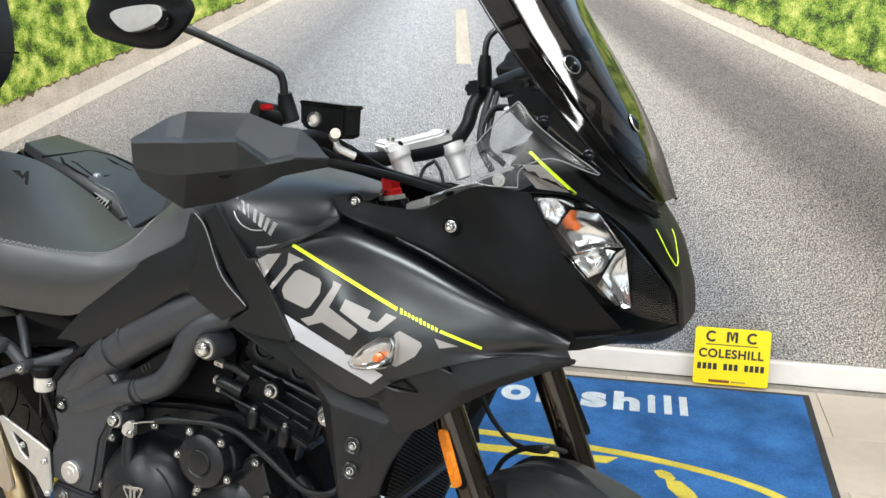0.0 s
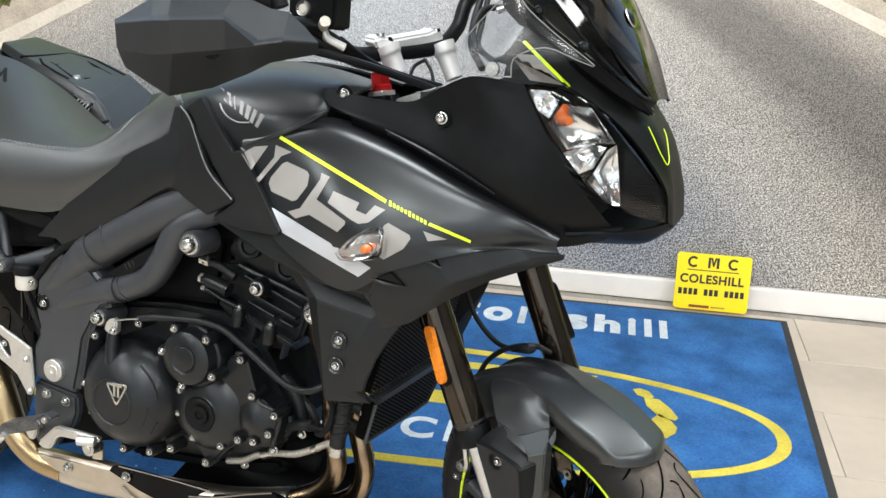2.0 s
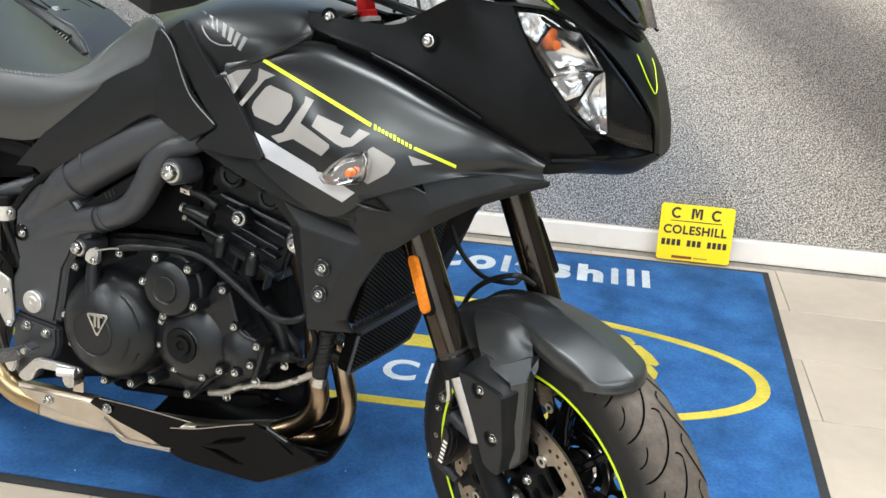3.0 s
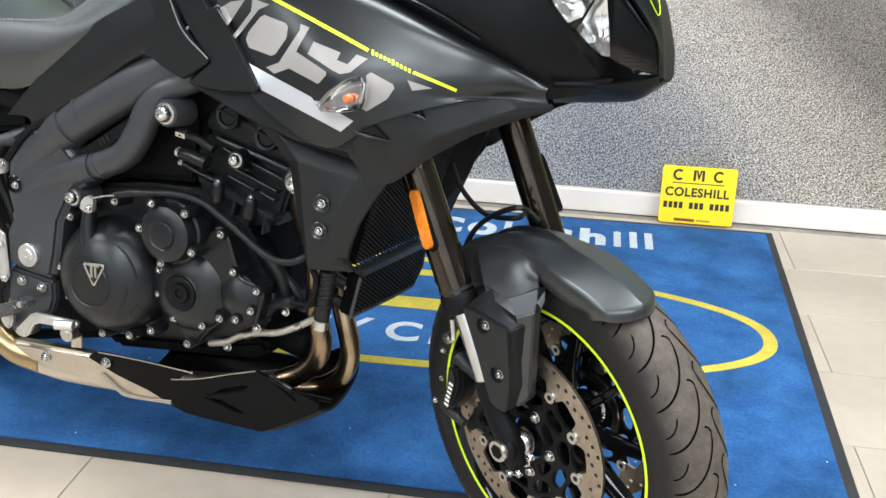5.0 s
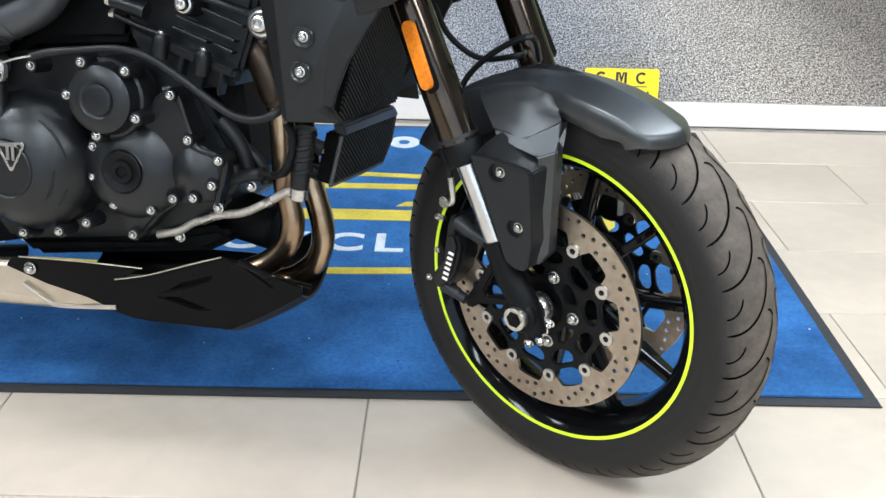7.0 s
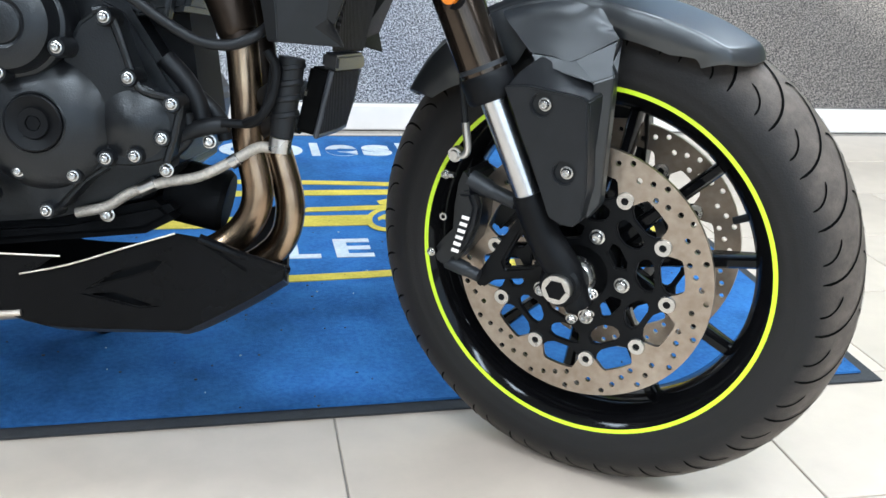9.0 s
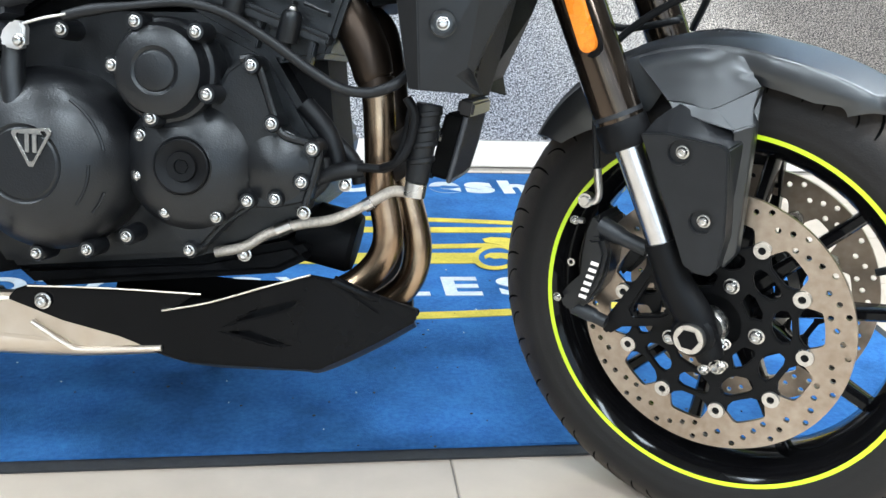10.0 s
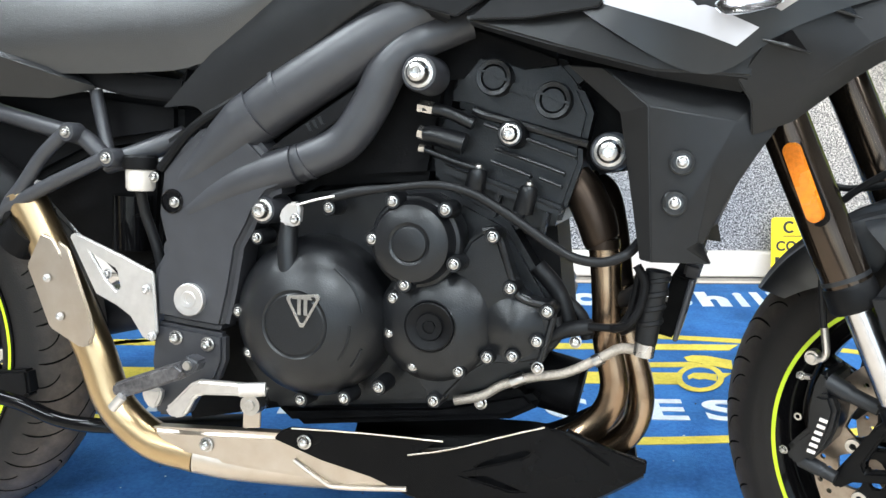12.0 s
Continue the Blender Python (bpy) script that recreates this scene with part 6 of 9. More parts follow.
# added black sheet behind the slots, in place of the shade inside
part("slot_backing", plate([(-0.60, -0.160, 0.262), (-0.478, -0.160, 0.296), (-0.440, -0.160, 0.285), (-0.455, -0.160, 0.220), (-0.58, -0.160, 0.214)], 0.004, (), 0), MATT, belly, "added black sheet that keeps the slots dark")
# thin pale bars put in for the gloss highlight along the pan's edges
part("pan_highlight", tube([(-0.790, -0.178, 0.274), (-0.697, -0.178, 0.278), (-0.594, -0.178, 0.279)], 0.0011, 3, 8), BRUSHED, belly, "pale line for the gloss highlight on the edge")
part("pan_highlight", tube([(-0.638, -0.177, 0.257), (-0.586, -0.178, 0.270), (-0.522, -0.178, 0.293), (-0.473, -0.179, 0.310)], 0.0011, 3, 8), BRUSHED, belly, "pale line for the gloss highlight on the edge")
part("pan_crease", plate([(-0.472, -0.179, 0.309), (-0.450, -0.179, 0.306), (-0.396, -0.178, 0.273), (-0.404, -0.177, 0.267)], 0.006, (), 0.002), PANM, belly)
part("front_lip", tube([(-0.448, -0.176, 0.306), (-0.398, -0.170, 0.286), (-0.361, -0.129, 0.264)], 0.005, 5, 10), PANM, belly)
bolt(belly, Vector((-0.773, -0.177, 0.258)), 0.0075)

# -- frame --
plate_pts = [(-0.965, -0.191, 0.591), (-0.952, -0.191, 0.609), (-0.916, -0.192, 0.640), (-0.866, -0.193, 0.660), (-0.850, -0.193, 0.646), (-0.822, -0.192, 0.618), (-0.796, -0.191, 0.597), (-0.796, -0.190, 0.571), (-0.816, -0.190, 0.563), (-0.833, -0.189, 0.543), (-0.841, -0.188, 0.525), (-0.857, -0.187, 0.497), (-0.868, -0.185, 0.440), (-0.881, -0.184, 0.389), (-0.933, -0.184, 0.393), (-0.982, -0.184, 0.399), (-0.982, -0.186, 0.461), (-0.963, -0.187, 0.491), (-0.973, -0.189, 0.534)]
fr = bpart("main_spar", plate(plate_pts, 0.06, (), 0.010, segments=3), FRAMEM, "black twin-tube alloy frame with pivot plates")
for mir in (1, -1):
    m3 = lambda pts: [(x, y * mir, z) for x, y, z in pts]
    part("upper_spar", tube(m3([(-0.903, -0.147, 0.620), (-0.868, -0.161, 0.644), (-0.826, -0.170, 0.671), (-0.765, -0.173, 0.709), (-0.695, -0.171, 0.752), (-0.630, -0.163, 0.791), (-0.570, -0.140, 0.846)]), [0.026, 0.033, 0.034, 0.034, 0.034, 0.032, 0.028], 6, 22), FRAMEM, fr, at=None)
    part("lower_spar", tube(m3([(-0.886, -0.155, 0.575), (-0.827, -0.166, 0.593), (-0.773, -0.176, 0.609), (-0.726, -0.177, 0.632), (-0.695, -0.179, 0.673), (-0.671, -0.180, 0.719), (-0.638, -0.176, 0.748), (-0.583, -0.157, 0.773)]), [0.022, 0.023, 0.0235, 0.0235, 0.0235, 0.0235, 0.0225, 0.02], 6, 20), FRAMEM, fr)
    part("spar_band", tube(m3([(-0.806, -0.171, 0.686), (-0.801, -0.171, 0.689)]), 0.0355, 1, 22), FRAMEM, fr)
    part("spar_band", tube(m3([(-0.778, -0.176, 0.606), (-0.773, -0.176, 0.609)]), 0.025, 1, 22), FRAMEM, fr)
    part("spar_root", tube(m3([(-0.945, -0.176, 0.575), (-0.915, -0.174, 0.600), (-0.885, -0.172, 0.627), (-0.858, -0.171, 0.650), (-0.838, -0.171, 0.664)]), [0.014, 0.021, 0.029, 0.0345, 0.0352], 6, 26), FRAMEM, fr)
    part("spar_root", tube(m3([(-0.930, -0.177, 0.540), (-0.893, -0.175, 0.563), (-0.856, -0.174, 0.581), (-0.820, -0.174, 0.594), (-0.786, -0.176, 0.604)]), [0.013, 0.0185, 0.0225, 0.0245, 0.0250], 6, 24), FRAMEM, fr)
part("infill", plate([(-0.827, -0.187, 0.615), (-0.802, -0.187, 0.634), (-0.707, -0.189, 0.696), (-0.712, -0.189, 0.675), (-0.730, -0.188, 0.655), (-0.765, -0.187, 0.630), (-0.802, -0.187, 0.620)], 0.02, (), 0.003), MATT, fr, "black rubber infill with chevrons")
for i in range(3):
    part("chevron", plate([(x + 0.0075 * i, y, z + 0.0042 * i) for x, y, z in [(-0.772, -0.189, 0.651), (-0.768, -0.189, 0.653), (-0.763, -0.189, 0.643), (-0.767, -0.189, 0.643)]], 0.002, (), 0), SATIN, fr)
part("pivot_plate", plate([(x, -y, z) for x, y, z in plate_pts], -0.05, (), 0.008), FRAMEM, fr)
part("seat_rail_trim", tube([(-0.971, -0.181, 0.591), (-0.922, -0.183, 0.645), (-0.856, -0.184, 0.683), (-0.804, -0.185, 0.719), (-0.760, -0.186, 0.744), (-0.704, -0.187, 0.779), (-0.663, -0.188, 0.804)], 0.0065, 5, 10), MATT, fr, "black rubber rail trim")
for p, r in zip([(-0.628, -0.203, 0.711), (-0.415, -0.172, 0.629), (-0.829, -0.184, 0.546)], (0.0135, 0.0135, 0.011)):
    part("mount_boss", lathe([(0, 0.001), (r * 1.45, 0.001), (r * 1.6, -0.003), (r * 1.7, -0.05)], 32, (0, -1, 0), p), FRAMEM, fr)
    bolt(fr, (p[0], p[1] - 0.001, p[2]), r)
p = Vector((-0.926, -0.189, 0.429))
part("pivot_cap", lathe([(0, 0.003), (0.004, 0.003), (0.0045, 0.0045), (0.010, 0.005), (0.011, 0.0035), (0.0195, 0.004), (0.0205, 0.003), (0.021, -0.02)], 40, (0, -1, 0), p), ALU, fr, "bright swingarm pivot cap")
p = Vector((-0.949, -0.191, 0.552))
part("frame_hole", lathe([(0.0135, 0.002), (0.0155, 0.0), (0.0138, -0.0005), (0, -0.0004)], 28, (0, -1, 0), p), GLOSS, fr, "dark recessed hole")
bolt(fr, p + Vector((0.004, -0.001, -0.001)), 0.0055)
# footrest plate, peg, brake pedal, heel guard
fp = bpart("footrest_plate", plate([(-0.981, -0.180, 0.396), (-0.936, -0.180, 0.391), (-0.883, -0.180, 0.386), (-0.884, -0.178, 0.351), (-0.894, -0.177, 0.326), (-0.922, -0.177, 0.303), (-0.939, -0.176, 0.272), (-0.984, -0.176, 0.270), (-0.988, -0.178, 0.342)], 0.02, (), 0.005), FRAMEM, "black footrest hanger plate")
for p in [(-0.950, -0.181, 0.377), (-0.905, -0.181, 0.372)]:
    bolt(fp, p, 0.0075)
part("footpeg", plate([(-1.0035, -0.243, 0.3145), (-1.001, -0.243, 0.3265), (-0.961, -0.243, 0.3415), (-0.916, -0.243, 0.3585), (-0.904, -0.243, 0.3510), (-0.908, -0.243, 0.3400), (-0.949, -0.243, 0.3235), (-0.992, -0.243, 0.3080)], 0.034, (), 0.003, segments=3), PEGM, fp, "worn grey folding footpeg")
part("peg_clevis", plate([(-0.914, -0.236, 0.3600), (-0.903, -0.236, 0.3688), (-0.886, -0.236, 0.3618), (-0.892, -0.236, 0.3500), (-0.903, -0.236, 0.3440), (-0.913, -0.236, 0.3450)], 0.024, (), 0.003, segments=3), FRAMEM, fp, "black peg clevis")
part("peg_pin", lathe([(0, 0.003), (0.005, 0.003), (0.006, 0.0), (0.006, -0.01)], 16, (0, -1, 0), (-0.901, -0.237, 0.3570)), BOLTM, fp)
part("peg_feeler", tube([(-0.999, -0.246, 0.297), (-0.985, -0.246, 0.313)], 0.0062, 2, 14), ALU, fp, "bright peg feeler")
part("brake_pedal", plate([(-0.956, -0.200, 0.289), (-0.948, -0.200, 0.295), (-0.919, -0.201, 0.324), (-0.906, -0.202, 0.330), (-0.849, -0.202, 0.331), (-0.814, -0.202, 0.331), (-0.813, -0.201, 0.323), (-0.837, -0.201, 0.314), (-0.859, -0.201, 0.314), (-0.900, -0.201, 0.311), (-0.912, -0.201, 0.307), (-0.928, -0.200, 0.280), (-0.944, -0.200, 0.276), (-0.955, -0.200, 0.282)], 0.012, (), 0.004, segments=3), ALU, fp, "bright forged brake pedal")
part("pedal_pad", tube([(-0.836, -0.227, 0.331), (-0.807, -0.217, 0.332)], 0.0085, 3, 12), ALU, fp, "ribbed pedal toe piece")
part("pedal_pivot", lathe([(0, 0.006), (0.006, 0.006), (0.007, 0.004), (0.013, 0.004), (0.0135, -0.02)], 24, (0, -1, 0), Vector((-0.834, -0.201, 0.306))), BOLTM, fp)
part("pedal_link", plate([(-0.991, -0.196, 0.310), (-0.963, -0.196, 0.311), (-0.964, -0.196, 0.300), (-0.972, -0.195, 0.285), (-0.982, -0.195, 0.284), (-0.992, -0.195, 0.297)], 0.012, (), 0.003), ALU, fp)
part("spring_tab", plate([(-0.866, -0.160, 0.283), (-0.842, -0.160, 0.286), (-0.843, -0.159, 0.263), (-0.867, -0.159, 0.260)], 0.004, (), 0.001), BRUSHED, fp)
hg = [(-1.096, -0.196, 0.501), (-1.087, -0.196, 0.506), (-1.019, -0.195, 0.480), (-0.975, -0.194, 0.461), (-0.971, -0.191, 0.383), (-0.979, -0.191, 0.372), (-0.992, -0.191, 0.374), (-1.010, -0.192, 0.402), (-1.030, -0.193, 0.415), (-1.060, -0.193, 0.428), (-1.074, -0.194, 0.456)]
tri_h = [(-1.065, -0.195, 0.481), (-1.028, -0.194, 0.462), (-1.023, -0.193, 0.436), (-1.030, -0.193, 0.434), (-1.043, -0.194, 0.447)]
heelg = bpart("heel_guard", plate(hg, 0.006, [tri_h], 0.002), ALU, "bright alloy heel guard with a triangular cut-out")
for p in [(-0.983, -0.196, 0.439), (-0.977, -0.194, 0.379), (-1.046, -0.186, 0.454)]:
    bolt(heelg, p, 0.0052, mat=ALU)
# rear brake reservoir
rv = Vector((-1.007, -0.170, 0.562))
res = bpart("rear_reservoir", lathe([(0, 0), (0.016, 0), (0.0185, 0.004), (0.0185, 0.027), (0, 0.027)], 28, (0, 0, 1), rv), TRANSLUCENT, "milky rear brake fluid reservoir with black cap")
part("cap", lathe([(0, 0), (0.021, 0), (0.022, 0.002), (0.022, 0.015), (0.020, 0.018), (0, 0.018)], 24, (0, 0, 1), rv + Vector((0, 0, 0.0275))), MATT, res, "black ribbed cap")
part("hose", tube([rv, rv + Vector((0.0, 0.01, -0.03)), rv + Vector((0.012, 0.02, -0.08)), rv + Vector((0.02, 0.03, -0.15))], 0.007, 5, 12), HOSE, res)
bolt(res, Vector((-0.978, -0.185, 0.581)), 0.0055)
# rear shock cylinder, subframe and pillion peg tubes
bpart("shock_reservoir", tube([(-1.079, -0.079, 0.550), (-1.082, -0.077, 0.474)], 0.028, 2, 20), GLOSS, "black shock absorber body")
sub = bpart("subframe", tube([(-1.062, -0.161, 0.595), (-1.020, -0.161, 0.607), (-0.958, -0.142, 0.634)], 0.014, 4, 14), FRAMEM, "black tubular rear subframe with peg hangers")
for a, r in (([(-1.105, -0.187, 0.634), (-1.141, -0.186, 0.603), (-1.174, -0.185, 0.562), (-1.221, -0.183, 0.514), (-1.270, -0.181, 0.466)], 0.0095), ([(-1.047, -0.186, 0.603), (-1.122, -0.185, 0.570), (-1.193, -0.184, 0.537), (-1.267, -0.183, 0.505)], 0.0095), ([(-1.116, -0.172, 0.634), (-1.088, -0.172, 0.627), (-1.058, -0.171, 0.602)], 0.012), ([(-1.083, -0.154, 0.690), (-1.076, -0.153, 0.653), (-1.060, -0.161, 0.611)], 0.0085), ([(-1.288, -0.154, 0.672), (-1.216, -0.153, 0.654), (-1.124, -0.162, 0.634)], 0.012), ([(-1.260, 0.120, 0.586), (-1.206, 0.119, 0.602), (-1.100, 0.098, 0.636)], 0.014)):
    part("strut", tube(a, r, 4, 14), FRAMEM, sub)
for p in [(-1.097, -0.198, 0.634), (-1.039, -0.197, 0.603)]:
    part("strut_boss", lathe([(0, 0.0), (0.011, 0.0), (0.0125, -0.003), (0.0125, -0.025)], 20, (0, -1, 0), p), FRAMEM, sub)
    bolt(sub, p, 0.006)
# swingarm, inner mudguard, stand
bpart("swingarm", tube([(-1.462, 0.10, 0.305), (-1.30, 0.10, 0.33), (-1.05, 0.08, 0.40), (-0.95, 0.0, 0.43)], [0.05, 0.045, 0.05, 0.06], 5, 18, 0.7), FRAMEM, "black single-sided swingarm")
bpart("rear_hugger", plate([(-1.315, -0.095, 0.277), (-1.250, -0.095, 0.287), (-1.246, -0.094, 0.249), (-1.268, -0.093, 0.236), (-1.328, -0.093, 0.230)], 0.17, (), 0.004), MATT, "black rear hugger")
bpart("undertail", plate([(-1.552, -0.125, 0.719), (-1.258, -0.124, 0.682), (-1.113, -0.124, 0.691), (-0.977, -0.124, 0.678), (-0.978, -0.122, 0.634), (-1.099, -0.122, 0.616), (-1.209, -0.120, 0.566), (-1.459, -0.121, 0.606)], 0.20, (), 0.01), MATT, "black plastic undertail")
stand = bpart("main_stand", tube([(-1.276, -0.129, 0.255), (-1.228, -0.129, 0.247), (-1.173, -0.128, 0.231), (-1.117, -0.128, 0.228), (-1.059, -0.108, 0.227)], 0.0105, 5, 14), GLOSS, "gloss black folded stand bar")
part("stand_leg", tube([(-1.059, -0.108, 0.227), (-1.039, -0.007, 0.203), (-0.977, 0.094, 0.186)], 0.012, 4, 12), MATT, stand)
# prop under the far side, down to the floor
bpart("side_stand", tube([(-0.75, 0.10, 0.20), (-0.72, 0.20, 0.10), (-0.70, 0.27, 0.047)], 0.011, 4, 12), MATT, "black side stand propping the bike")
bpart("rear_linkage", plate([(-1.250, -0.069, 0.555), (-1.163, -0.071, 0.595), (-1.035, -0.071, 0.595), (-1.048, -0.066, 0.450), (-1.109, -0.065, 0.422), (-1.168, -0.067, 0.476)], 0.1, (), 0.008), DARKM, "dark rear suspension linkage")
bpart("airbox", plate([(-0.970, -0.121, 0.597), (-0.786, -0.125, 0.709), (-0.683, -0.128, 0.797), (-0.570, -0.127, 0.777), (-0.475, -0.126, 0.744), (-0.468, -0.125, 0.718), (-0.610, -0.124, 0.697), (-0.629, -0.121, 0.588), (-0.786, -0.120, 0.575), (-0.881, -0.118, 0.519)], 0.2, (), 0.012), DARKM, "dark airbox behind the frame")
# plain near-black slab added for the shaded depth behind engine and frame
bpart("engine_backing", plate([(-1.026, -0.073, 0.380), (-0.918, -0.080, 0.568), (-0.803, -0.081, 0.595), (-0.633, -0.081, 0.601), (-0.488, -0.080, 0.585), (-0.468, -0.075, 0.423), (-0.536, -0.071, 0.314), (-0.853, -0.069, 0.266), (-0.993, -0.068, 0.234)], 0.12, (), 0.0), DARKM, "near-black slab for the shaded depth behind the frame")

# -- radiator and oil cooler, facing forward, leaning out at the top --
RADM = Matrix.Translation((-0.3095, 0, 0.50)) @ Matrix.Rotation(radians(-3), 4, "Z") @ Matrix.Rotation(radians(12), 4, "Y") @ Matrix.Translation((0, 0, -0.50))
SLANT = 1.75


def slanted(parent, name, outline, pitch):
    """Slanting louvres over a convex core outline of (y, z) points."""
    keys = [y + SLANT * z for y, z in outline]
    k = min(keys) + pitch
    while k < max(keys):
        cross = []
        for (ya, za), (yb, zb) in zip(outline, outline[1:] + outline[:1]):
            ka, kb = ya + SLANT * za, yb + SLANT * zb
            if (ka - k) * (kb - k) < 0:
                f = (k - ka) / (kb - ka)
                cross.append((ya + (yb - ya) * f, za + (zb - za) * f))
        if len(cross) == 2 and (Vector(cross[0]) - Vector(cross[1])).length > 0.012:
            (ya, za), (yb, zb) = cross
            w = 0.0016
            part(name, plate([(0.0030, ya, za - w), (0.0030, ya, za + w), (0.0030, yb, zb + w), (0.0030, yb, zb - w)], -0.0036, (), 0, (1, 0, 0)), FINM, parent, at=RADM, smooth=0)
        k += pitch


CORE = [(-0.160, 0.509), (0.092, 0.509), (0.100, 0.560), (0.105, 0.770), (-0.160, 0.770)]
rad = bpart("radiator", plate([(-0.026, y, z + (0.003 if z < 0.52 else 0)) for y, z in CORE], 0.026, (), 0.003, (1, 0, 0)), MESHM, "black radiator core with slanting louvres", at=RADM)
slanted(rad, "radiator_fin", CORE, 0.0118)
part("far_shield", plate([(-0.278, 0.153, 0.506), (-0.284, 0.154, 0.532), (-0.250, 0.155, 0.620), (-0.215, 0.155, 0.720), (-0.300, 0.110, 0.720), (-0.312, 0.092, 0.515)], 0.006, (), 0.0015), MATT, rad, "matt black duct wall beside the core")
part("lower_band", plate([(-0.010, -0.150, 0.5045), (-0.010, 0.070, 0.5055), (-0.010, 0.092, 0.497), (-0.010, 0.108, 0.485), (-0.010, -0.133, 0.4875)], 0.018, (), 0.003, (1, 0, 0)), FRAMEM, rad, "flat grey-black lower radiator band", RADM)
COOLER = [(-0.131, 0.486), (0.109, 0.483), (0.121, 0.442), (0.100, 0.406), (0.018, 0.407), (-0.130, 0.414)]
cool = bpart("oil_cooler", plate([(-0.022, y, z) for y, z in COOLER], 0.022, (), 0.003, (1, 0, 0)), MESHM, "black tapered oil cooler with slanting louvres", at=RADM)
slanted(cool, "cooler_fin", COOLER, 0.0118)
part("cooler_edge", tube([(0.001, y, z) for y, z in (COOLER[0], COOLER[5], COOLER[4], COOLER[3], COOLER[2], COOLER[1])], 0.0032, 1, 8), FRAMEM, cool, "worn black cooler frame", RADM)
part("cooler_hose", tube([(-0.345, -0.118, 0.462), (-0.372, -0.112, 0.468), (-0.392, -0.098, 0.455), (-0.420, -0.060, 0.440)], 0.0105, 4, 14), HOSE, cool, "black oil cooler hose")
part("cooler_hose", tube([(-0.352, -0.108, 0.425), (-0.378, -0.100, 0.428), (-0.400, -0.080, 0.415), (-0.424, -0.040, 0.400)], 0.0105, 4, 14), HOSE, cool, "black oil cooler hose")
part("hose_union", tube([(-0.330, -0.120, 0.462), (-0.348, -0.118, 0.462)], 0.0095, 1, 6), BOLTM, cool, "bright hose union")
# bellows hose and bracket under the side cowl
bel = bpart("drain_sleeve", tube([(-0.355, -0.168, 0.499), (-0.362, -0.166, 0.447), (-0.365, -0.165, 0.417)], [0.0140, 0.0135, 0.0125], 4, 18), HOSE, "ribbed black rubber sleeve")
for q in [(-0.356, -0.167, 0.489), (-0.358, -0.167, 0.473), (-0.360, -0.166, 0.457), (-0.362, -0.165, 0.440)]:
    part("rib", lathe([(0.0132, -0.004), (0.0155, -0.002), (0.0155, 0.002), (0.0132, 0.004)], 20, (-0.2, 0, 1), q, closed=True), HOSE, bel)
part("hose_clip", tube([(-0.365, -0.165, 0.416), (-0.367, -0.164, 0.401)], 0.012, 2, 12), BOLTM, bel, "bright hose clip")
part("rod", tube([(-0.378, -0.183, 0.505), (-0.369, -0.182, 0.487), (-0.373, -0.181, 0.458), (-0.384, -0.180, 0.438), (-0.402, -0.165, 0.429)], 0.005, 5, 10), MATT, bel)

# -- side fairing with its graphics --
def facets(name, pts, faces, mat, label, deep=0.010, bevel=0.0018):
    """A folded panel: named points, flat facets, a thickness and softened folds; one for each side."""
    out = []
    for k in (1, -1):
        bm = bmesh.new()
        vv = {n: bm.verts.new((p[0], p[1] * k, p[2])) for n, p in pts.items()}
        for f_ in faces:
            bm.faces.new([vv[n] for n in f_.split()])
        bmesh.ops.recalc_face_normals(bm, faces=bm.faces)
        geo = bmesh.ops.extrude_face_region(bm, geom=bm.faces[:])
        bmesh.ops.translate(bm, verts=[v for v in geo["geom"] if isinstance(v, bmesh.types.BMVert)], vec=(0, deep * k, 0))
        bmesh.ops.recalc_face_normals(bm, faces=bm.faces)
        hard = [e for e in bm.edges if len(e.link_faces) == 2 and e.calc_face_angle(0) > 0.12]
        bmesh.ops.bevel(bm, geom=hard, offset=bevel, segments=3, affect="EDGES", clamp_overlap=True)
        out.append(bpart(name, bm, mat, label, smooth=30))
    return out


def swell(rows, ahead=0.2):
    """Bulges panel rows outward round the turn signal; ahead: how far forward it still acts."""
    out = []
    for r_ in rows:
        out.append([(x, y - 0.045 * math.exp(-((x + 0.32) / (0.13 if x > -0.32 else 0.20)) ** 2 - ((z - 0.77) / 0.085) ** 2) * max(0.0, min(1.0, (ahead - x) / 0.05)), z) for x, y, z in r_])
    return out


SIDE = [[(-0.515, -0.212, 0.905), (-0.410, -0.193, 0.937), (-0.306, -0.192, 0.922), (-0.188, -0.196, 0.881), (-0.102, -0.195, 0.848), (-0.040, -0.173, 0.813)],
     [(-0.512, -0.228, 0.897), (-0.396, -0.229, 0.928), (-0.288, -0.232, 0.908), (-0.176, -0.233, 0.869), (-0.100, -0.221, 0.841), (-0.039, -0.181, 0.812)],
     [(-0.513, -0.236, 0.886), (-0.406, -0.245, 0.900), (-0.294, -0.247, 0.867), (-0.189, -0.246, 0.836), (-0.111, -0.234, 0.816), (-0.039, -0.188, 0.809)],
     [(-0.488, -0.237, 0.852), (-0.403, -0.245, 0.838), (-0.315, -0.250, 0.804), (-0.231, -0.250, 0.793), (-0.145, -0.237, 0.794), (-0.040, -0.188, 0.801)],
     [(-0.478, -0.232, 0.800), (-0.418, -0.238, 0.752), (-0.318, -0.243, 0.706), (-0.236, -0.246, 0.752), (-0.125, -0.234, 0.790), (-0.034, -0.186, 0.788)]]
for mir in (False, True):
    sp_ = bpart("side_fairing", surface(swell(SIDE), 0.004, 7, mir), SATIN, "satin black side fairing with grey number and lime stripe")
    if not mir:
        right_fairing = sp_
from mathutils.bvhtree import BVHTree
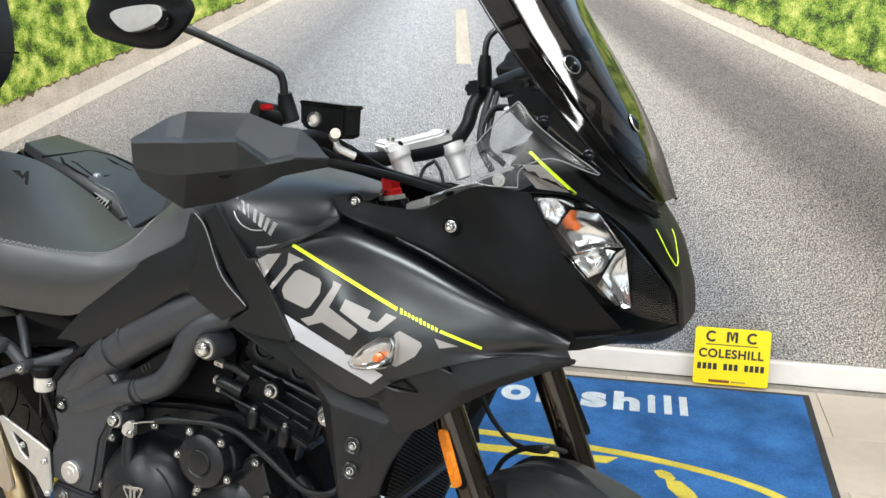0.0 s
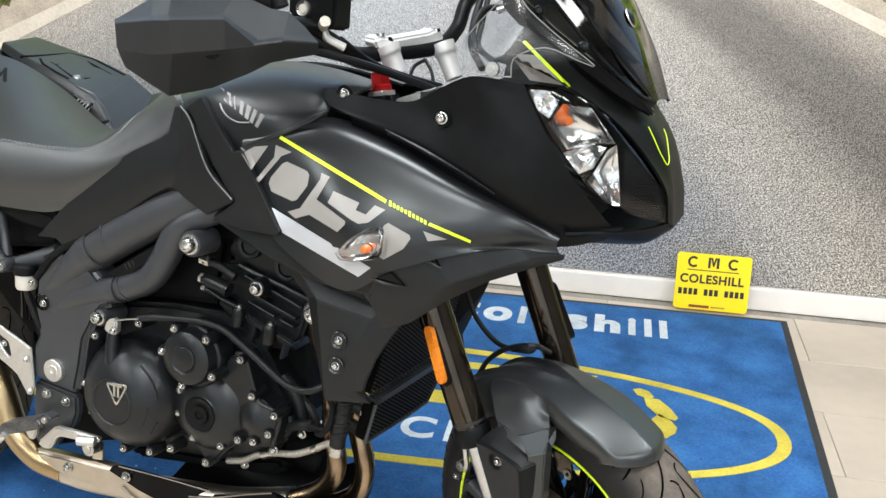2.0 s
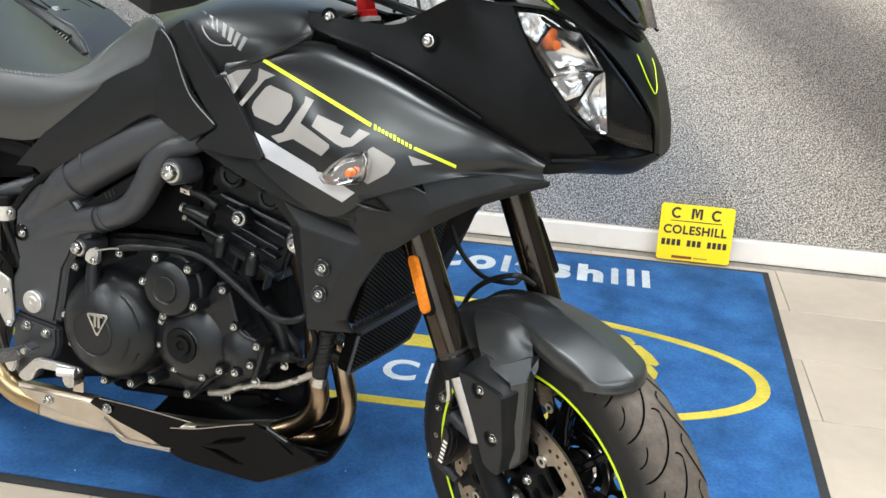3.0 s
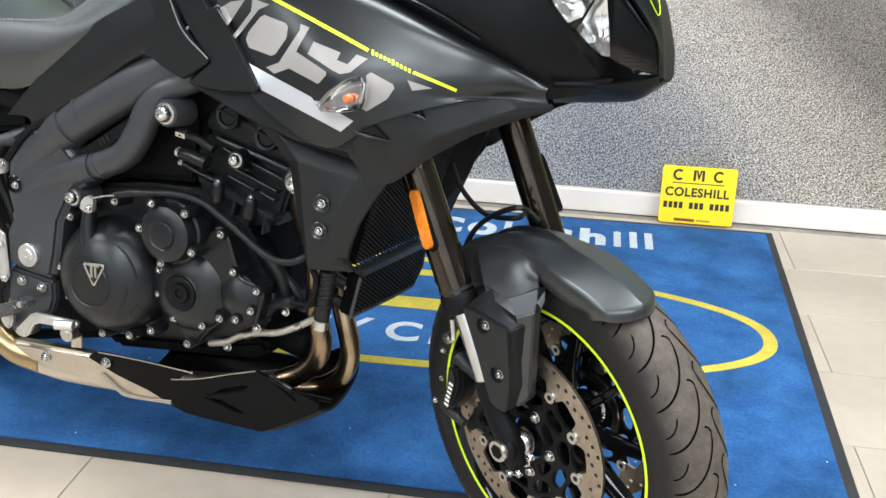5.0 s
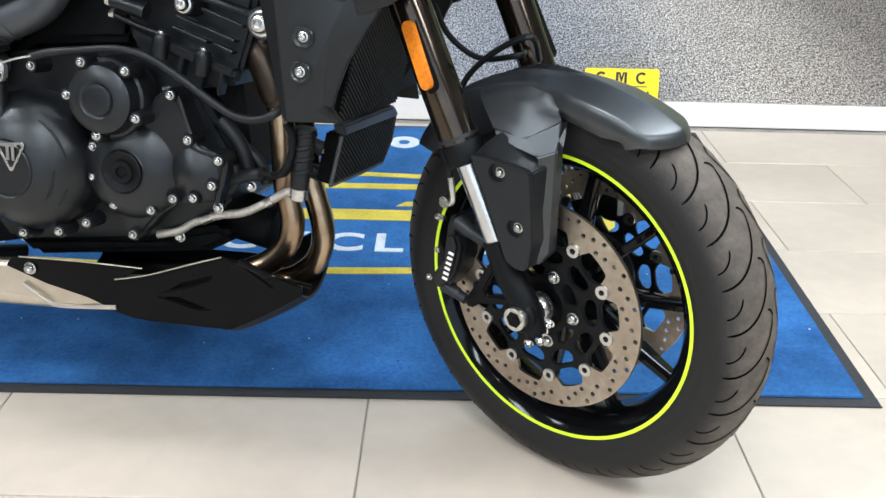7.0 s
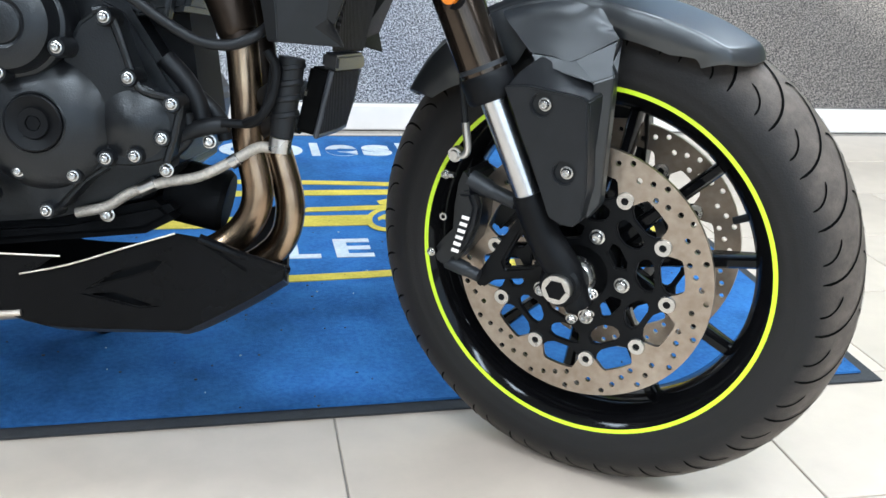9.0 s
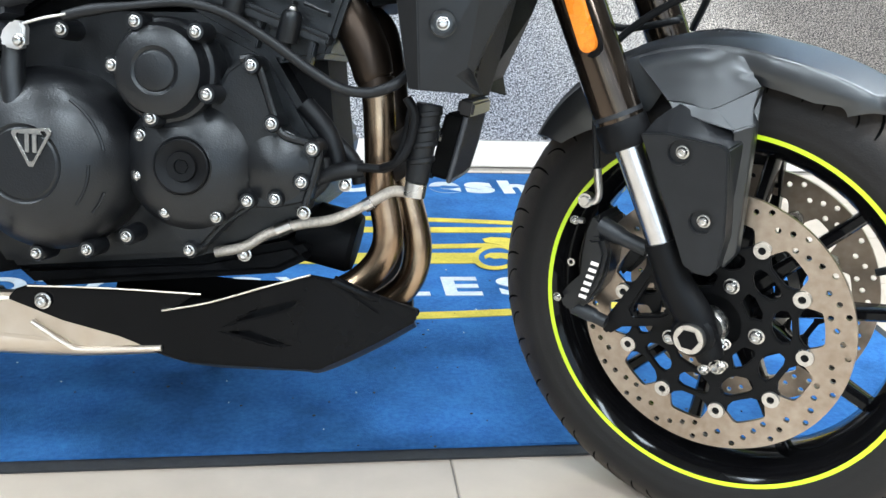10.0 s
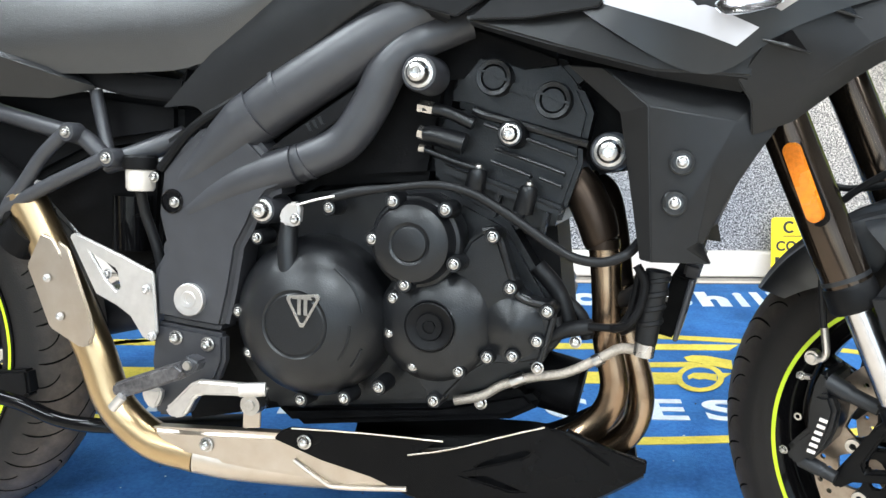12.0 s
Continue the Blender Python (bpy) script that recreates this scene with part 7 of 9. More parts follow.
INNER = [[(-0.409, -0.194, 0.979), (-0.323, -0.202, 0.972), (-0.263, -0.206, 0.974), (-0.219, -0.221, 0.995), (-0.164, -0.241, 1.017), (-0.101, -0.221, 1.013)],
     [(-0.392, -0.210, 0.958), (-0.304, -0.218, 0.945), (-0.221, -0.226, 0.931), (-0.151, -0.234, 0.925), (-0.098, -0.229, 0.936), (-0.061, -0.205, 0.942)],
     [(-0.350, -0.217, 0.943), (-0.256, -0.222, 0.919), (-0.176, -0.228, 0.890), (-0.118, -0.227, 0.871), (-0.066, -0.212, 0.862), (-0.015, -0.171, 0.875)],
     [(-0.367, -0.182, 0.916), (-0.265, -0.189, 0.889), (-0.170, -0.192, 0.847), (-0.099, -0.187, 0.819), (-0.039, -0.168, 0.809), (0.026, -0.119, 0.818)]]
both("upper_fairing", INNER, MATT, 0.004, "matt black upper fairing panel", 7)
for q, r in zip([(-0.371, -0.198, 0.973), (-0.206, -0.230, 0.958)], (0.0062, 0.0068)):
    part("bolt_recess", lathe([(0.013, 0.0015), (0.0125, 0.0025), (0.009, -0.0005), (0, 0.0)], 24, (0, -1, 0), q), MATT, right_fairing)
    bolt(right_fairing, (q[0], q[1] - 0.001, q[2]), r)
both("nose_cheek", [[(-0.150, -0.205, 0.845), (-0.045, -0.176, 0.822), (0.035, -0.122, 0.828)], [(-0.150, -0.195, 0.800), (-0.050, -0.170, 0.795), (0.010, -0.122, 0.806)]], MATT, 0.003, "black panel under the nose", 4)
# the raised ridge between upper and side panels
both("fairing_ridge", [[(-0.291, -0.225, 0.934), (-0.236, -0.229, 0.917), (-0.174, -0.232, 0.893), (-0.123, -0.229, 0.868)],
     [(-0.287, -0.228, 0.931), (-0.233, -0.232, 0.913), (-0.171, -0.235, 0.890), (-0.123, -0.230, 0.867)],
     [(-0.291, -0.218, 0.925), (-0.237, -0.222, 0.908), (-0.175, -0.225, 0.885), (-0.125, -0.224, 0.864)]], GUARDM, 0.002, "", 5)

# lower flank panel, dark strip and vents
FLANK = [[(-0.539, -0.210, 0.811), (-0.428, -0.222, 0.781), (-0.347, -0.228, 0.751), (-0.266, -0.232, 0.736)],
     [(-0.573, -0.215, 0.767), (-0.461, -0.232, 0.734), (-0.367, -0.238, 0.710), (-0.276, -0.242, 0.705)],
     [(-0.563, -0.211, 0.758), (-0.462, -0.219, 0.727), (-0.367, -0.225, 0.704), (-0.282, -0.230, 0.689)]]
flank = both("flank_panel", swell(FLANK), COWLM, 0.004, "satin black lower fairing flank", 1, 0.003)
BAND = [[(-0.289, -0.239, 0.702), (-0.257, -0.243, 0.751), (-0.209, -0.247, 0.785), (-0.143, -0.240, 0.794), (-0.085, -0.221, 0.795), (-0.027, -0.193, 0.792)],
     [(-0.274, -0.241, 0.680), (-0.223, -0.247, 0.699), (-0.167, -0.245, 0.738), (-0.108, -0.233, 0.766), (-0.067, -0.215, 0.783), (-0.027, -0.188, 0.788)],
     [(-0.270, -0.228, 0.648), (-0.231, -0.223, 0.663), (-0.179, -0.225, 0.705), (-0.123, -0.219, 0.742), (-0.065, -0.203, 0.769), (-0.031, -0.177, 0.781)]]
both("fairing_band", swell(BAND, -0.20), COWLM, 0.004, "satin black front fairing band", 1, 0.003)
for sl, lp in (([(-0.223, -0.252, 0.773), (-0.198, -0.252, 0.783), (-0.182, -0.251, 0.761), (-0.201, -0.251, 0.766)], [(-0.227, -0.251, 0.774), (-0.203, -0.254, 0.768), (-0.180, -0.252, 0.760)]), ([(-0.265, -0.250, 0.736), (-0.243, -0.251, 0.747), (-0.226, -0.250, 0.728), (-0.246, -0.250, 0.732)], [(-0.269, -0.250, 0.737), (-0.248, -0.253, 0.732), (-0.224, -0.251, 0.727)])):
    sl, lp = [[(x, y - 0.003, z) for x, y, z in swell([q_], -0.20)[0]] for q_ in (sl, lp)]
    bpart("vent", plate(sl, 0.006, (), 0.001), GLOSS, "dark fairing vent scoop")
    bpart("vent_lip", tube(lp, [0.0010, 0.0024, 0.0008], 5, 8), SATIN)
cowl = facets("radiator_cowl", {"a": (-0.460, -0.215, 0.7195), "b": (-0.421, -0.226, 0.716), "c": (-0.263, -0.226, 0.688), "h": (-0.237, -0.222, 0.712), "e": (-0.372, -0.245, 0.6765), "f": (-0.402, -0.220, 0.670), "g": (-0.285, -0.241, 0.6625),
                                "o": (-0.246, -0.225, 0.656), "p": (-0.263, -0.2275, 0.630), "q": (-0.283, -0.2225, 0.595), "r": (-0.301, -0.210, 0.555), "s": (-0.310, -0.199, 0.532), "m": (-0.305, -0.236, 0.614), "n": (-0.315, -0.2165, 0.537),
                                "d": (-0.325, -0.2165, 0.530), "t": (-0.300, -0.190, 0.512), "u": (-0.362, -0.221, 0.5136), "v": (-0.375, -0.203, 0.514)},
              ("a f e b", "b e g c", "f v u e", "e u t d n m g", "d t s n", "g o h c", "g m q p o", "m n s r q"), COWLM, "satin black radiator cowl with bright screws", 0.007, 0.0012)[0]
for q in [(-0.3355, -0.2395, 0.6205), (-0.341, -0.2335, 0.578)]:
    part("bolt_recess", lathe([(0.0135, 0.0005), (0.012, 0.002), (0.009, 0.0), (0, 0.0005)], 24, (0, -1, 0), q), SATIN, cowl)
    bolt(cowl, q, 0.0052)

# turn signal on the right flank, and its twin
for k in (1, -1):
    m2 = lambda pts: [(x, y * k, z) for x, y, z in pts]
    ts = bpart("turn_signal", tube(m2([(-0.287, -0.232, 0.771), (-0.290, -0.257, 0.775), (-0.289, -0.289, 0.778)]), [0.021, 0.019, 0.013], 5, 20, 0.75), MATT, "teardrop turn signal with clear lens and amber bulb")
    lens_pts = m2([(-0.315, -0.302, 0.767), (-0.295, -0.303, 0.790), (-0.272, -0.303, 0.806), (-0.254, -0.303, 0.811), (-0.247, -0.303, 0.800), (-0.250, -0.302, 0.778), (-0.257, -0.302, 0.767), (-0.286, -0.302, 0.760), (-0.306, -0.302, 0.759)])
    c = sum((Vector(p) for p in lens_pts), Vector()) / len(lens_pts)
    bm = bmesh.new()
    loops = []
    for f_, dy in ((1.0, 0.0), (0.93, -0.010), (0.72, -0.020), (0.36, -0.026)):
        loops.append([bm.verts.new(c + (Vector(p) - c) * f_ + Vector((0, dy * k, 0))) for p in lens_pts])
    for a, b in zip(loops, loops[1:]):
        for i in range(len(a)):
            bm.faces.new((a[i], a[(i + 1) % len(a)], b[(i + 1) % len(a)], b[i]))
    bm.faces.new(loops[-1])
    part("lens", bm, LENS, ts, "clear turn signal lens", smooth=60)
    part("shell", plate([tuple(c + (Vector(p) - c) * 1.03 + Vector((0, 0.001 * k, 0))) for p in lens_pts], 0.012 * k, (), 0.003), MIRRORCHROME, ts, "bright reflector shell")
    part("bulb", lathe([(0, 0.013), (0.0045, 0.0115), (0.0062, 0.005), (0.0062, 0.0)], 18, (0, -k, 0), c + Vector((0.008, -0.001 * k, -0.001))), BULB, ts, "amber bulb")

# -- tank, knee panels, seat --
TANK = [[(-0.807, -0.033, 0.945), (-0.685, -0.034, 0.981), (-0.581, -0.035, 1.004), (-0.483, -0.035, 1.001), (-0.388, -0.034, 0.984)],
     [(-0.717, -0.123, 0.939), (-0.625, -0.134, 0.975), (-0.535, -0.140, 0.993), (-0.443, -0.140, 0.992), (-0.360, -0.144, 0.982)],
     [(-0.662, -0.183, 0.929), (-0.588, -0.199, 0.957), (-0.506, -0.199, 0.970), (-0.425, -0.194, 0.973), (-0.378, -0.184, 0.967)],
     [(-0.614, -0.216, 0.890), (-0.544, -0.230, 0.926), (-0.475, -0.230, 0.939), (-0.413, -0.221, 0.947), (-0.389, -0.205, 0.954)],
     [(-0.582, -0.220, 0.844), (-0.514, -0.234, 0.884), (-0.454, -0.238, 0.909), (-0.416, -0.231, 0.929), (-0.390, -0.215, 0.941)]]
tank_near = bpart("fuel_tank", surface([list(r) for r in zip(*TANK)], 0.004, 6, False, (0, 0, -1), False), SATIN, "satin black fuel tank")
bpart("fuel_tank", surface([list(r) for r in zip(*TANK)], 0.004, 6, True, (0, 0, -1), False), SATIN, "satin black fuel tank")
bpart("tank_crease", tube([(-0.513, -0.236, 0.883), (-0.447, -0.241, 0.910), (-0.404, -0.236, 0.933), (-0.385, -0.221, 0.948)], 0.0035, 5, 8), SATIN)
# maker's name as plain raised bars over a plain arc
tank_tree = BVHTree.FromPolygons([v.co[:] for v in tank_near.data.vertices], [p.vertices[:] for p in tank_near.data.polygons])
ABOVE = BIKE.inverted() @ Vector((0.32, -0.09, 1.32))


def on_tank(q, lift):
    """The tank's skin along the line of sight to q, a little proud of it."""
    way = (Vector(q) - ABOVE).normalized()
    hit_ = tank_tree.ray_cast(ABOVE, way)[0]
    return (hit_ or Vector(q)) - way * lift


n0, n1, n2, n3 = Vector((-0.556, -0.24, 0.969)), Vector((-0.474, -0.24, 0.931)), Vector((-0.548, -0.24, 0.949)), Vector((-0.486, -0.24, 0.912))
for i, w_ in enumerate((0.56, 0.56, 0.24, 0.58, 0.66, 0.56, 0.58)):
    f0_, f1_ = (i + 0.2) / 7, (i + 0.2 + w_) / 7
    quad = [n2.lerp(n3, f0_), n2.lerp(n3, f1_), n0.lerp(n1, f1_), n0.lerp(n1, f0_)]
    bpart("name_bar", plate([tuple(on_tank(q, 0.0015)) for q in quad], 0.0015, (), 0.0003), NAMEM, "plain dull silver name bar")
bpart("name_arc", tube([on_tank(q, 0.001) for q in ((-0.5535, -0.24, 0.943), (-0.549, -0.24, 0.934), (-0.5406, -0.24, 0.9253), (-0.530, -0.24, 0.9205), (-0.519, -0.24, 0.9184), (-0.5022, -0.24, 0.9200))], 0.0012, 5, 8), NAMEM, "plain dull silver arc")

facets("knee_panel", {"a": (-0.667, -0.199, 0.926), "b": (-0.644, -0.208, 0.927), "c": (-0.620, -0.218, 0.908), "d": (-0.577, -0.234, 0.843), "e": (-0.627, -0.220, 0.831), "f": (-0.691, -0.192, 0.856),
                      "g": (-0.519, -0.250, 0.805), "h": (-0.524, -0.248, 0.798), "i": (-0.580, -0.229, 0.769), "j": (-0.633, -0.212, 0.784), "k": (-0.673, -0.201, 0.802), "l": (-0.700, -0.196, 0.838)},
       ("a b c d e f", "e d g h i j", "f e j k l"), COWLM, "dull black folded knee panel")
# pale grey line painted in as the panel edge's highlight
bpart("panel_edge_highlight", tube([(-0.646, -0.212, 0.928), (-0.618, -0.222, 0.907), (-0.575, -0.238, 0.843), (-0.518, -0.254, 0.8055)], 0.0011, 6, 6), PALEEDGE, "pale line for the highlight on the panel edge")
shroud = facets("shroud_panel", {"a": (-0.636, -0.209, 0.928), "b": (-0.600, -0.222, 0.947), "c": (-0.559, -0.236, 0.909), "d": (-0.523, -0.248, 0.875), "e": (-0.503, -0.254, 0.879), "f": (-0.474, -0.263, 0.842), "g": (-0.436, -0.275, 0.798),
                                 "h": (-0.419, -0.280, 0.777), "i": (-0.424, -0.278, 0.770), "j": (-0.498, -0.255, 0.763), "k": (-0.567, -0.233, 0.765), "l": (-0.519, -0.246, 0.800), "m": (-0.573, -0.229, 0.850), "n": (-0.614, -0.215, 0.906)},
                ("a n c b", "n m d c", "m l f e d", "l g f", "l i h g", "l k j i"), COWLM, "dull black tank shroud", 0.012, 0.0014)

# graphics laid over fairing, flank and shroud
FRONTEYE = BIKE.inverted() @ Vector((0.31, -0.108, 1.232))
tree_verts, tree_faces = [], []
for ob_ in (right_fairing, flank[0], shroud[0]):
    base_ = len(tree_verts)
    tree_verts += [v.co[:] for v in ob_.data.vertices]
    tree_faces += [[base_ + k_ for k_ in p.vertices] for p in ob_.data.polygons]
tree = BVHTree.FromPolygons(tree_verts, tree_faces)


def stick_on(name, pts, mat, lift=0.0012, label="", target=None, parent=None, origin=None):
    """A thin vinyl shape laid on the right fairing, following its curve."""
    bm = bmesh.new()
    vs = [bm.verts.new(p) for p in pts]
    for a, b in zip(vs, vs[1:] + vs[:1]):
        bm.edges.new((a, b))
    bmesh.ops.triangle_fill(bm, edges=bm.edges, use_beauty=True)
    for _ in range(2):
        long = [e for e in bm.edges if e.calc_length() > 0.012]
        if long:
            bmesh.ops.subdivide_edges(bm, edges=long, cuts=1)
            bmesh.ops.triangulate(bm, faces=bm.faces)
    for v in bm.verts:
        if origin is not None:
            way = (v.co - origin).normalized()
            hit = target.ray_cast(origin, way)[0]
            if hit:
                v.co = hit - way * lift
            continue
        way = (v.co - FRONTEYE).normalized()
        hit = (target or tree).ray_cast(FRONTEYE, way)[0]
        if hit:
            v.co = hit - way * lift
    return part(name, bm, mat, parent or right_fairing, label)


GRAPHIC = (
    [(-0.514, -0.239, 0.873), (-0.492, -0.239, 0.886), (-0.469, -0.239, 0.890), (-0.497, -0.238, 0.851)],
    [(-0.455, -0.241, 0.893), (-0.428, -0.241, 0.886), (-0.445, -0.241, 0.878), (-0.482, -0.239, 0.835), (-0.487, -0.239, 0.839), (-0.457, -0.241, 0.875)],
    [(-0.463, -0.243, 0.836), (-0.459, -0.244, 0.846), (-0.441, -0.244, 0.868), (-0.433, -0.245, 0.872), (-0.400, -0.244, 0.863), (-0.396, -0.244, 0.858), (-0.398, -0.244, 0.842), (-0.415, -0.243, 0.819), (-0.422, -0.243, 0.816), (-0.458, -0.243, 0.825)],
    [(-0.375, -0.247, 0.864), (-0.361, -0.247, 0.860), (-0.381, -0.246, 0.825), (-0.334, -0.245, 0.801), (-0.334, -0.245, 0.796), (-0.346, -0.244, 0.783), (-0.392, -0.245, 0.801), (-0.415, -0.245, 0.792), (-0.428, -0.245, 0.800), (-0.408, -0.245, 0.808), (-0.376, -0.247, 0.855)],
    [(-0.354, -0.247, 0.841), (-0.313, -0.246, 0.830), (-0.318, -0.246, 0.819), (-0.302, -0.246, 0.815), (-0.289, -0.246, 0.830), (-0.272, -0.246, 0.826), (-0.298, -0.245, 0.804), (-0.313, -0.245, 0.800), (-0.325, -0.245, 0.804), (-0.363, -0.246, 0.823)],
    [(-0.271, -0.249, 0.805), (-0.265, -0.249, 0.809), (-0.232, -0.249, 0.797), (-0.230, -0.249, 0.792), (-0.240, -0.248, 0.776), (-0.269, -0.248, 0.756), (-0.278, -0.248, 0.760), (-0.281, -0.248, 0.776), (-0.276, -0.249, 0.795)],
    [(-0.213, -0.247, 0.805), (-0.177, -0.247, 0.799), (-0.205, -0.247, 0.792)],
)
for g in GRAPHIC:
    stick_on("number_shape", g, DECAL, label="warm grey number decal shape")
stick_on("silver_flash", [(-0.461, -0.236, 0.801), (-0.291, -0.241, 0.739), (-0.310, -0.240, 0.722), (-0.437, -0.242, 0.767)], SILVER, label="silver flash decal")
stick_on("lime_stripe", [(-0.446, -0.244, 0.908), (-0.271, -0.246, 0.840), (-0.273, -0.246, 0.835), (-0.448, -0.244, 0.903)], LIME, 0.0016, "lime pinstripe")
stick_on("lime_stripe", [(-0.205, -0.246, 0.818), (-0.146, -0.238, 0.801), (-0.147, -0.238, 0.797), (-0.207, -0.246, 0.814)], LIME, 0.0016, "lime pinstripe")
g0, g1 = [Vector(p) for p in [(-0.268, -0.246, 0.836), (-0.208, -0.246, 0.816)]]
for i in range(10):
    a = g0.lerp(g1, i / 10 + 0.01)
    d = (g1 - g0) * 0.065
    up_ = Vector((0.0, 0, 0.0085 if i in (0, 5) else 0.0062))
    stick_on("lime_bar", [a - up_ * 0.4, a + d - up_ * 0.4, a + d + up_ * 0.5, a + up_ * 0.5], LIME, 0.0016)

TRIM = [[(-0.656, -0.201, 0.931), (-0.664, -0.203, 0.887), (-0.761, -0.201, 0.836), (-0.879, -0.191, 0.748), (-0.965, -0.183, 0.668)],
     [(-0.644, -0.208, 0.908), (-0.641, -0.210, 0.845), (-0.699, -0.207, 0.819), (-0.823, -0.198, 0.745), (-0.923, -0.185, 0.670)],
     [(-0.598, -0.200, 0.786), (-0.650, -0.204, 0.802), (-0.691, -0.202, 0.791), (-0.803, -0.193, 0.720), (-0.913, -0.183, 0.653)],
     [(-0.602, -0.187, 0.768), (-0.665, -0.193, 0.789), (-0.704, -0.192, 0.778), (-0.805, -0.185, 0.709), (-0.964, -0.172, 0.624)]]
both("side_trim", TRIM, COWLM, 0.005, "matt black side trim panel", 6)
SEAT = [[(-1.802, 0.116, 0.971), (-1.542, 0.116, 0.963), (-1.338, 0.117, 0.946), (-1.195, 0.119, 0.893), (-1.064, 0.101, 0.831), (-0.974, 0.070, 0.853), (-0.912, 0.048, 0.914)],
     [(-1.670, 0.018, 0.912), (-1.425, 0.018, 0.908), (-1.222, 0.009, 0.898), (-1.093, 0.0, 0.869), (-0.985, -0.009, 0.834), (-0.872, -0.030, 0.870), (-0.806, -0.053, 0.931)],
     [(-1.470, -0.129, 0.826), (-1.236, -0.139, 0.836), (-1.053, -0.149, 0.832), (-0.941, -0.154, 0.832), (-0.864, -0.154, 0.842), (-0.800, -0.141, 0.889), (-0.744, -0.123, 0.939)],
     [(-1.417, -0.168, 0.807), (-1.189, -0.179, 0.818), (-1.016, -0.184, 0.818), (-0.907, -0.189, 0.820), (-0.824, -0.184, 0.833), (-0.743, -0.176, 0.884), (-0.686, -0.173, 0.935)],
     [(-1.397, -0.185, 0.723), (-1.169, -0.196, 0.755), (-0.997, -0.202, 0.768), (-0.880, -0.203, 0.780), (-0.773, -0.201, 0.827), (-0.698, -0.196, 0.873), (-0.661, -0.192, 0.909)],
     [(-1.429, -0.164, 0.681), (-1.191, -0.180, 0.706), (-1.016, -0.185, 0.710), (-0.908, -0.187, 0.723), (-0.797, -0.188, 0.793), (-0.718, -0.184, 0.841), (-0.674, -0.181, 0.879)]]
seat = bpart("seat", surface(SEAT, 0.02, 5, False, (0, 0, -1)), VINYL, "black vinyl rider seat with double grey stitching", smooth=50)
seat_tree = BVHTree.FromPolygons([v.co[:] for v in seat.data.vertices], [p.vertices[:] for p in seat.data.polygons])
for dz in (0.0, 0.006):
    line = spline([(-1.440, -0.139, 0.822), (-1.225, -0.149, 0.829), (-1.043, -0.159, 0.828), (-0.931, -0.164, 0.830), (-0.849, -0.164, 0.841), (-0.802, -0.155, 0.871), (-0.781, -0.132, 0.910)], 22)
    prev = None
    for i in range(0, len(line) - 1, 2):
        a, b = line[i] + Vector((0, -dz, -dz * 0.4)), line[i + 1] + Vector((0, -dz, -dz * 0.4))
        pts = []
        for q in (a, b):
            h = seat_tree.ray_cast(q + Vector((0, -0.2, 0.25)), Vector((0, 0.6, -0.8)).normalized())[0]
            pts.append(h + Vector((0, -0.0004, 0.0006)) if h else None)
        if pts[0] and pts[1] and (pts[0] - pts[1]).length < 0.03:
            part("stitch", tube(pts, 0.0007, 1, 5), THREAD, seat)
stamp = [(-1.257, -0.013, 0.934), (-1.235, -0.013, 0.934), (-1.229, -0.012, 0.925), (-1.217, -0.013, 0.936), (-1.211, -0.013, 0.935), (-1.215, -0.012, 0.908), (-1.224, -0.012, 0.909), (-1.223, -0.012, 0.925), (-1.230, -0.012, 0.918), (-1.239, -0.012, 0.924)]
part("seat_stamp", plate([tuple(Vector(p)) for p in stamp], 0.001, (), 0, (0, -0.4, 1)), GUARDM, seat, "dark plain stamp")
bpart("seat_base", plate([(-1.125, -0.165, 0.725), (-1.050, -0.165, 0.714), (-0.952, -0.165, 0.704), (-0.944, -0.165, 0.720), (-0.951, -0.164, 0.683), (-0.969, -0.164, 0.676), (-1.026, -0.164, 0.681), (-1.092, -0.164, 0.696)], 0.28, (), 0.01), MATT, "black seat base")
PILL = [[(-1.297, -0.159, 0.822), (-1.218, -0.167, 0.777), (-1.130, -0.171, 0.730), (-1.076, -0.169, 0.696)],
     [(-1.264, -0.196, 0.750), (-1.195, -0.196, 0.730), (-1.128, -0.190, 0.710), (-1.070, -0.174, 0.693)],
     [(-1.287, -0.174, 0.686), (-1.215, -0.174, 0.679), (-1.137, -0.174, 0.677), (-1.076, -0.164, 0.690)]]
for mir in (False, True):
    bpart("tail_panel", surface(PILL, 0.005, 1, mir, soften=0.003), SATIN, "satin black tail side panel")

# left-hand pannier, seen past the seat, with its hatch and vents
PANTOP = [(-1.405, 0.156, 0.977), (-1.339, 0.157, 0.949), (-1.210, 0.158, 0.906), (-1.148, 0.160, 0.875), (-1.107, 0.162, 0.814)]
PANFAR = [(-1.482, 0.326, 0.988), (-1.381, 0.326, 0.968), (-1.286, 0.327, 0.948), (-1.202, 0.328, 0.922), (-1.105, 0.330, 0.863)]
pan_l = bpart("pannier", surface([[(x, y - 0.012, z - 0.10) for x, y, z in PANTOP], [(x, y - 0.012, z - 0.03) for x, y, z in PANTOP], PANTOP, PANFAR, [(x, y + 0.02, z - 0.06) for x, y, z in PANFAR], [(x, y + 0.02, z - 0.25) for x, y, z in PANFAR]], 0.006, 1, False, (0, 0, -1), soften=0.006), CASEM, "black plastic pannier with a hatch and vents")
pan_tree = BVHTree.FromPolygons([v.co[:] for v in pan_l.data.vertices], [p.vertices[:] for p in pan_l.data.polygons])
ASTERN = BIKE.inverted() @ Vector((0.3125, -0.098, 1.2844))


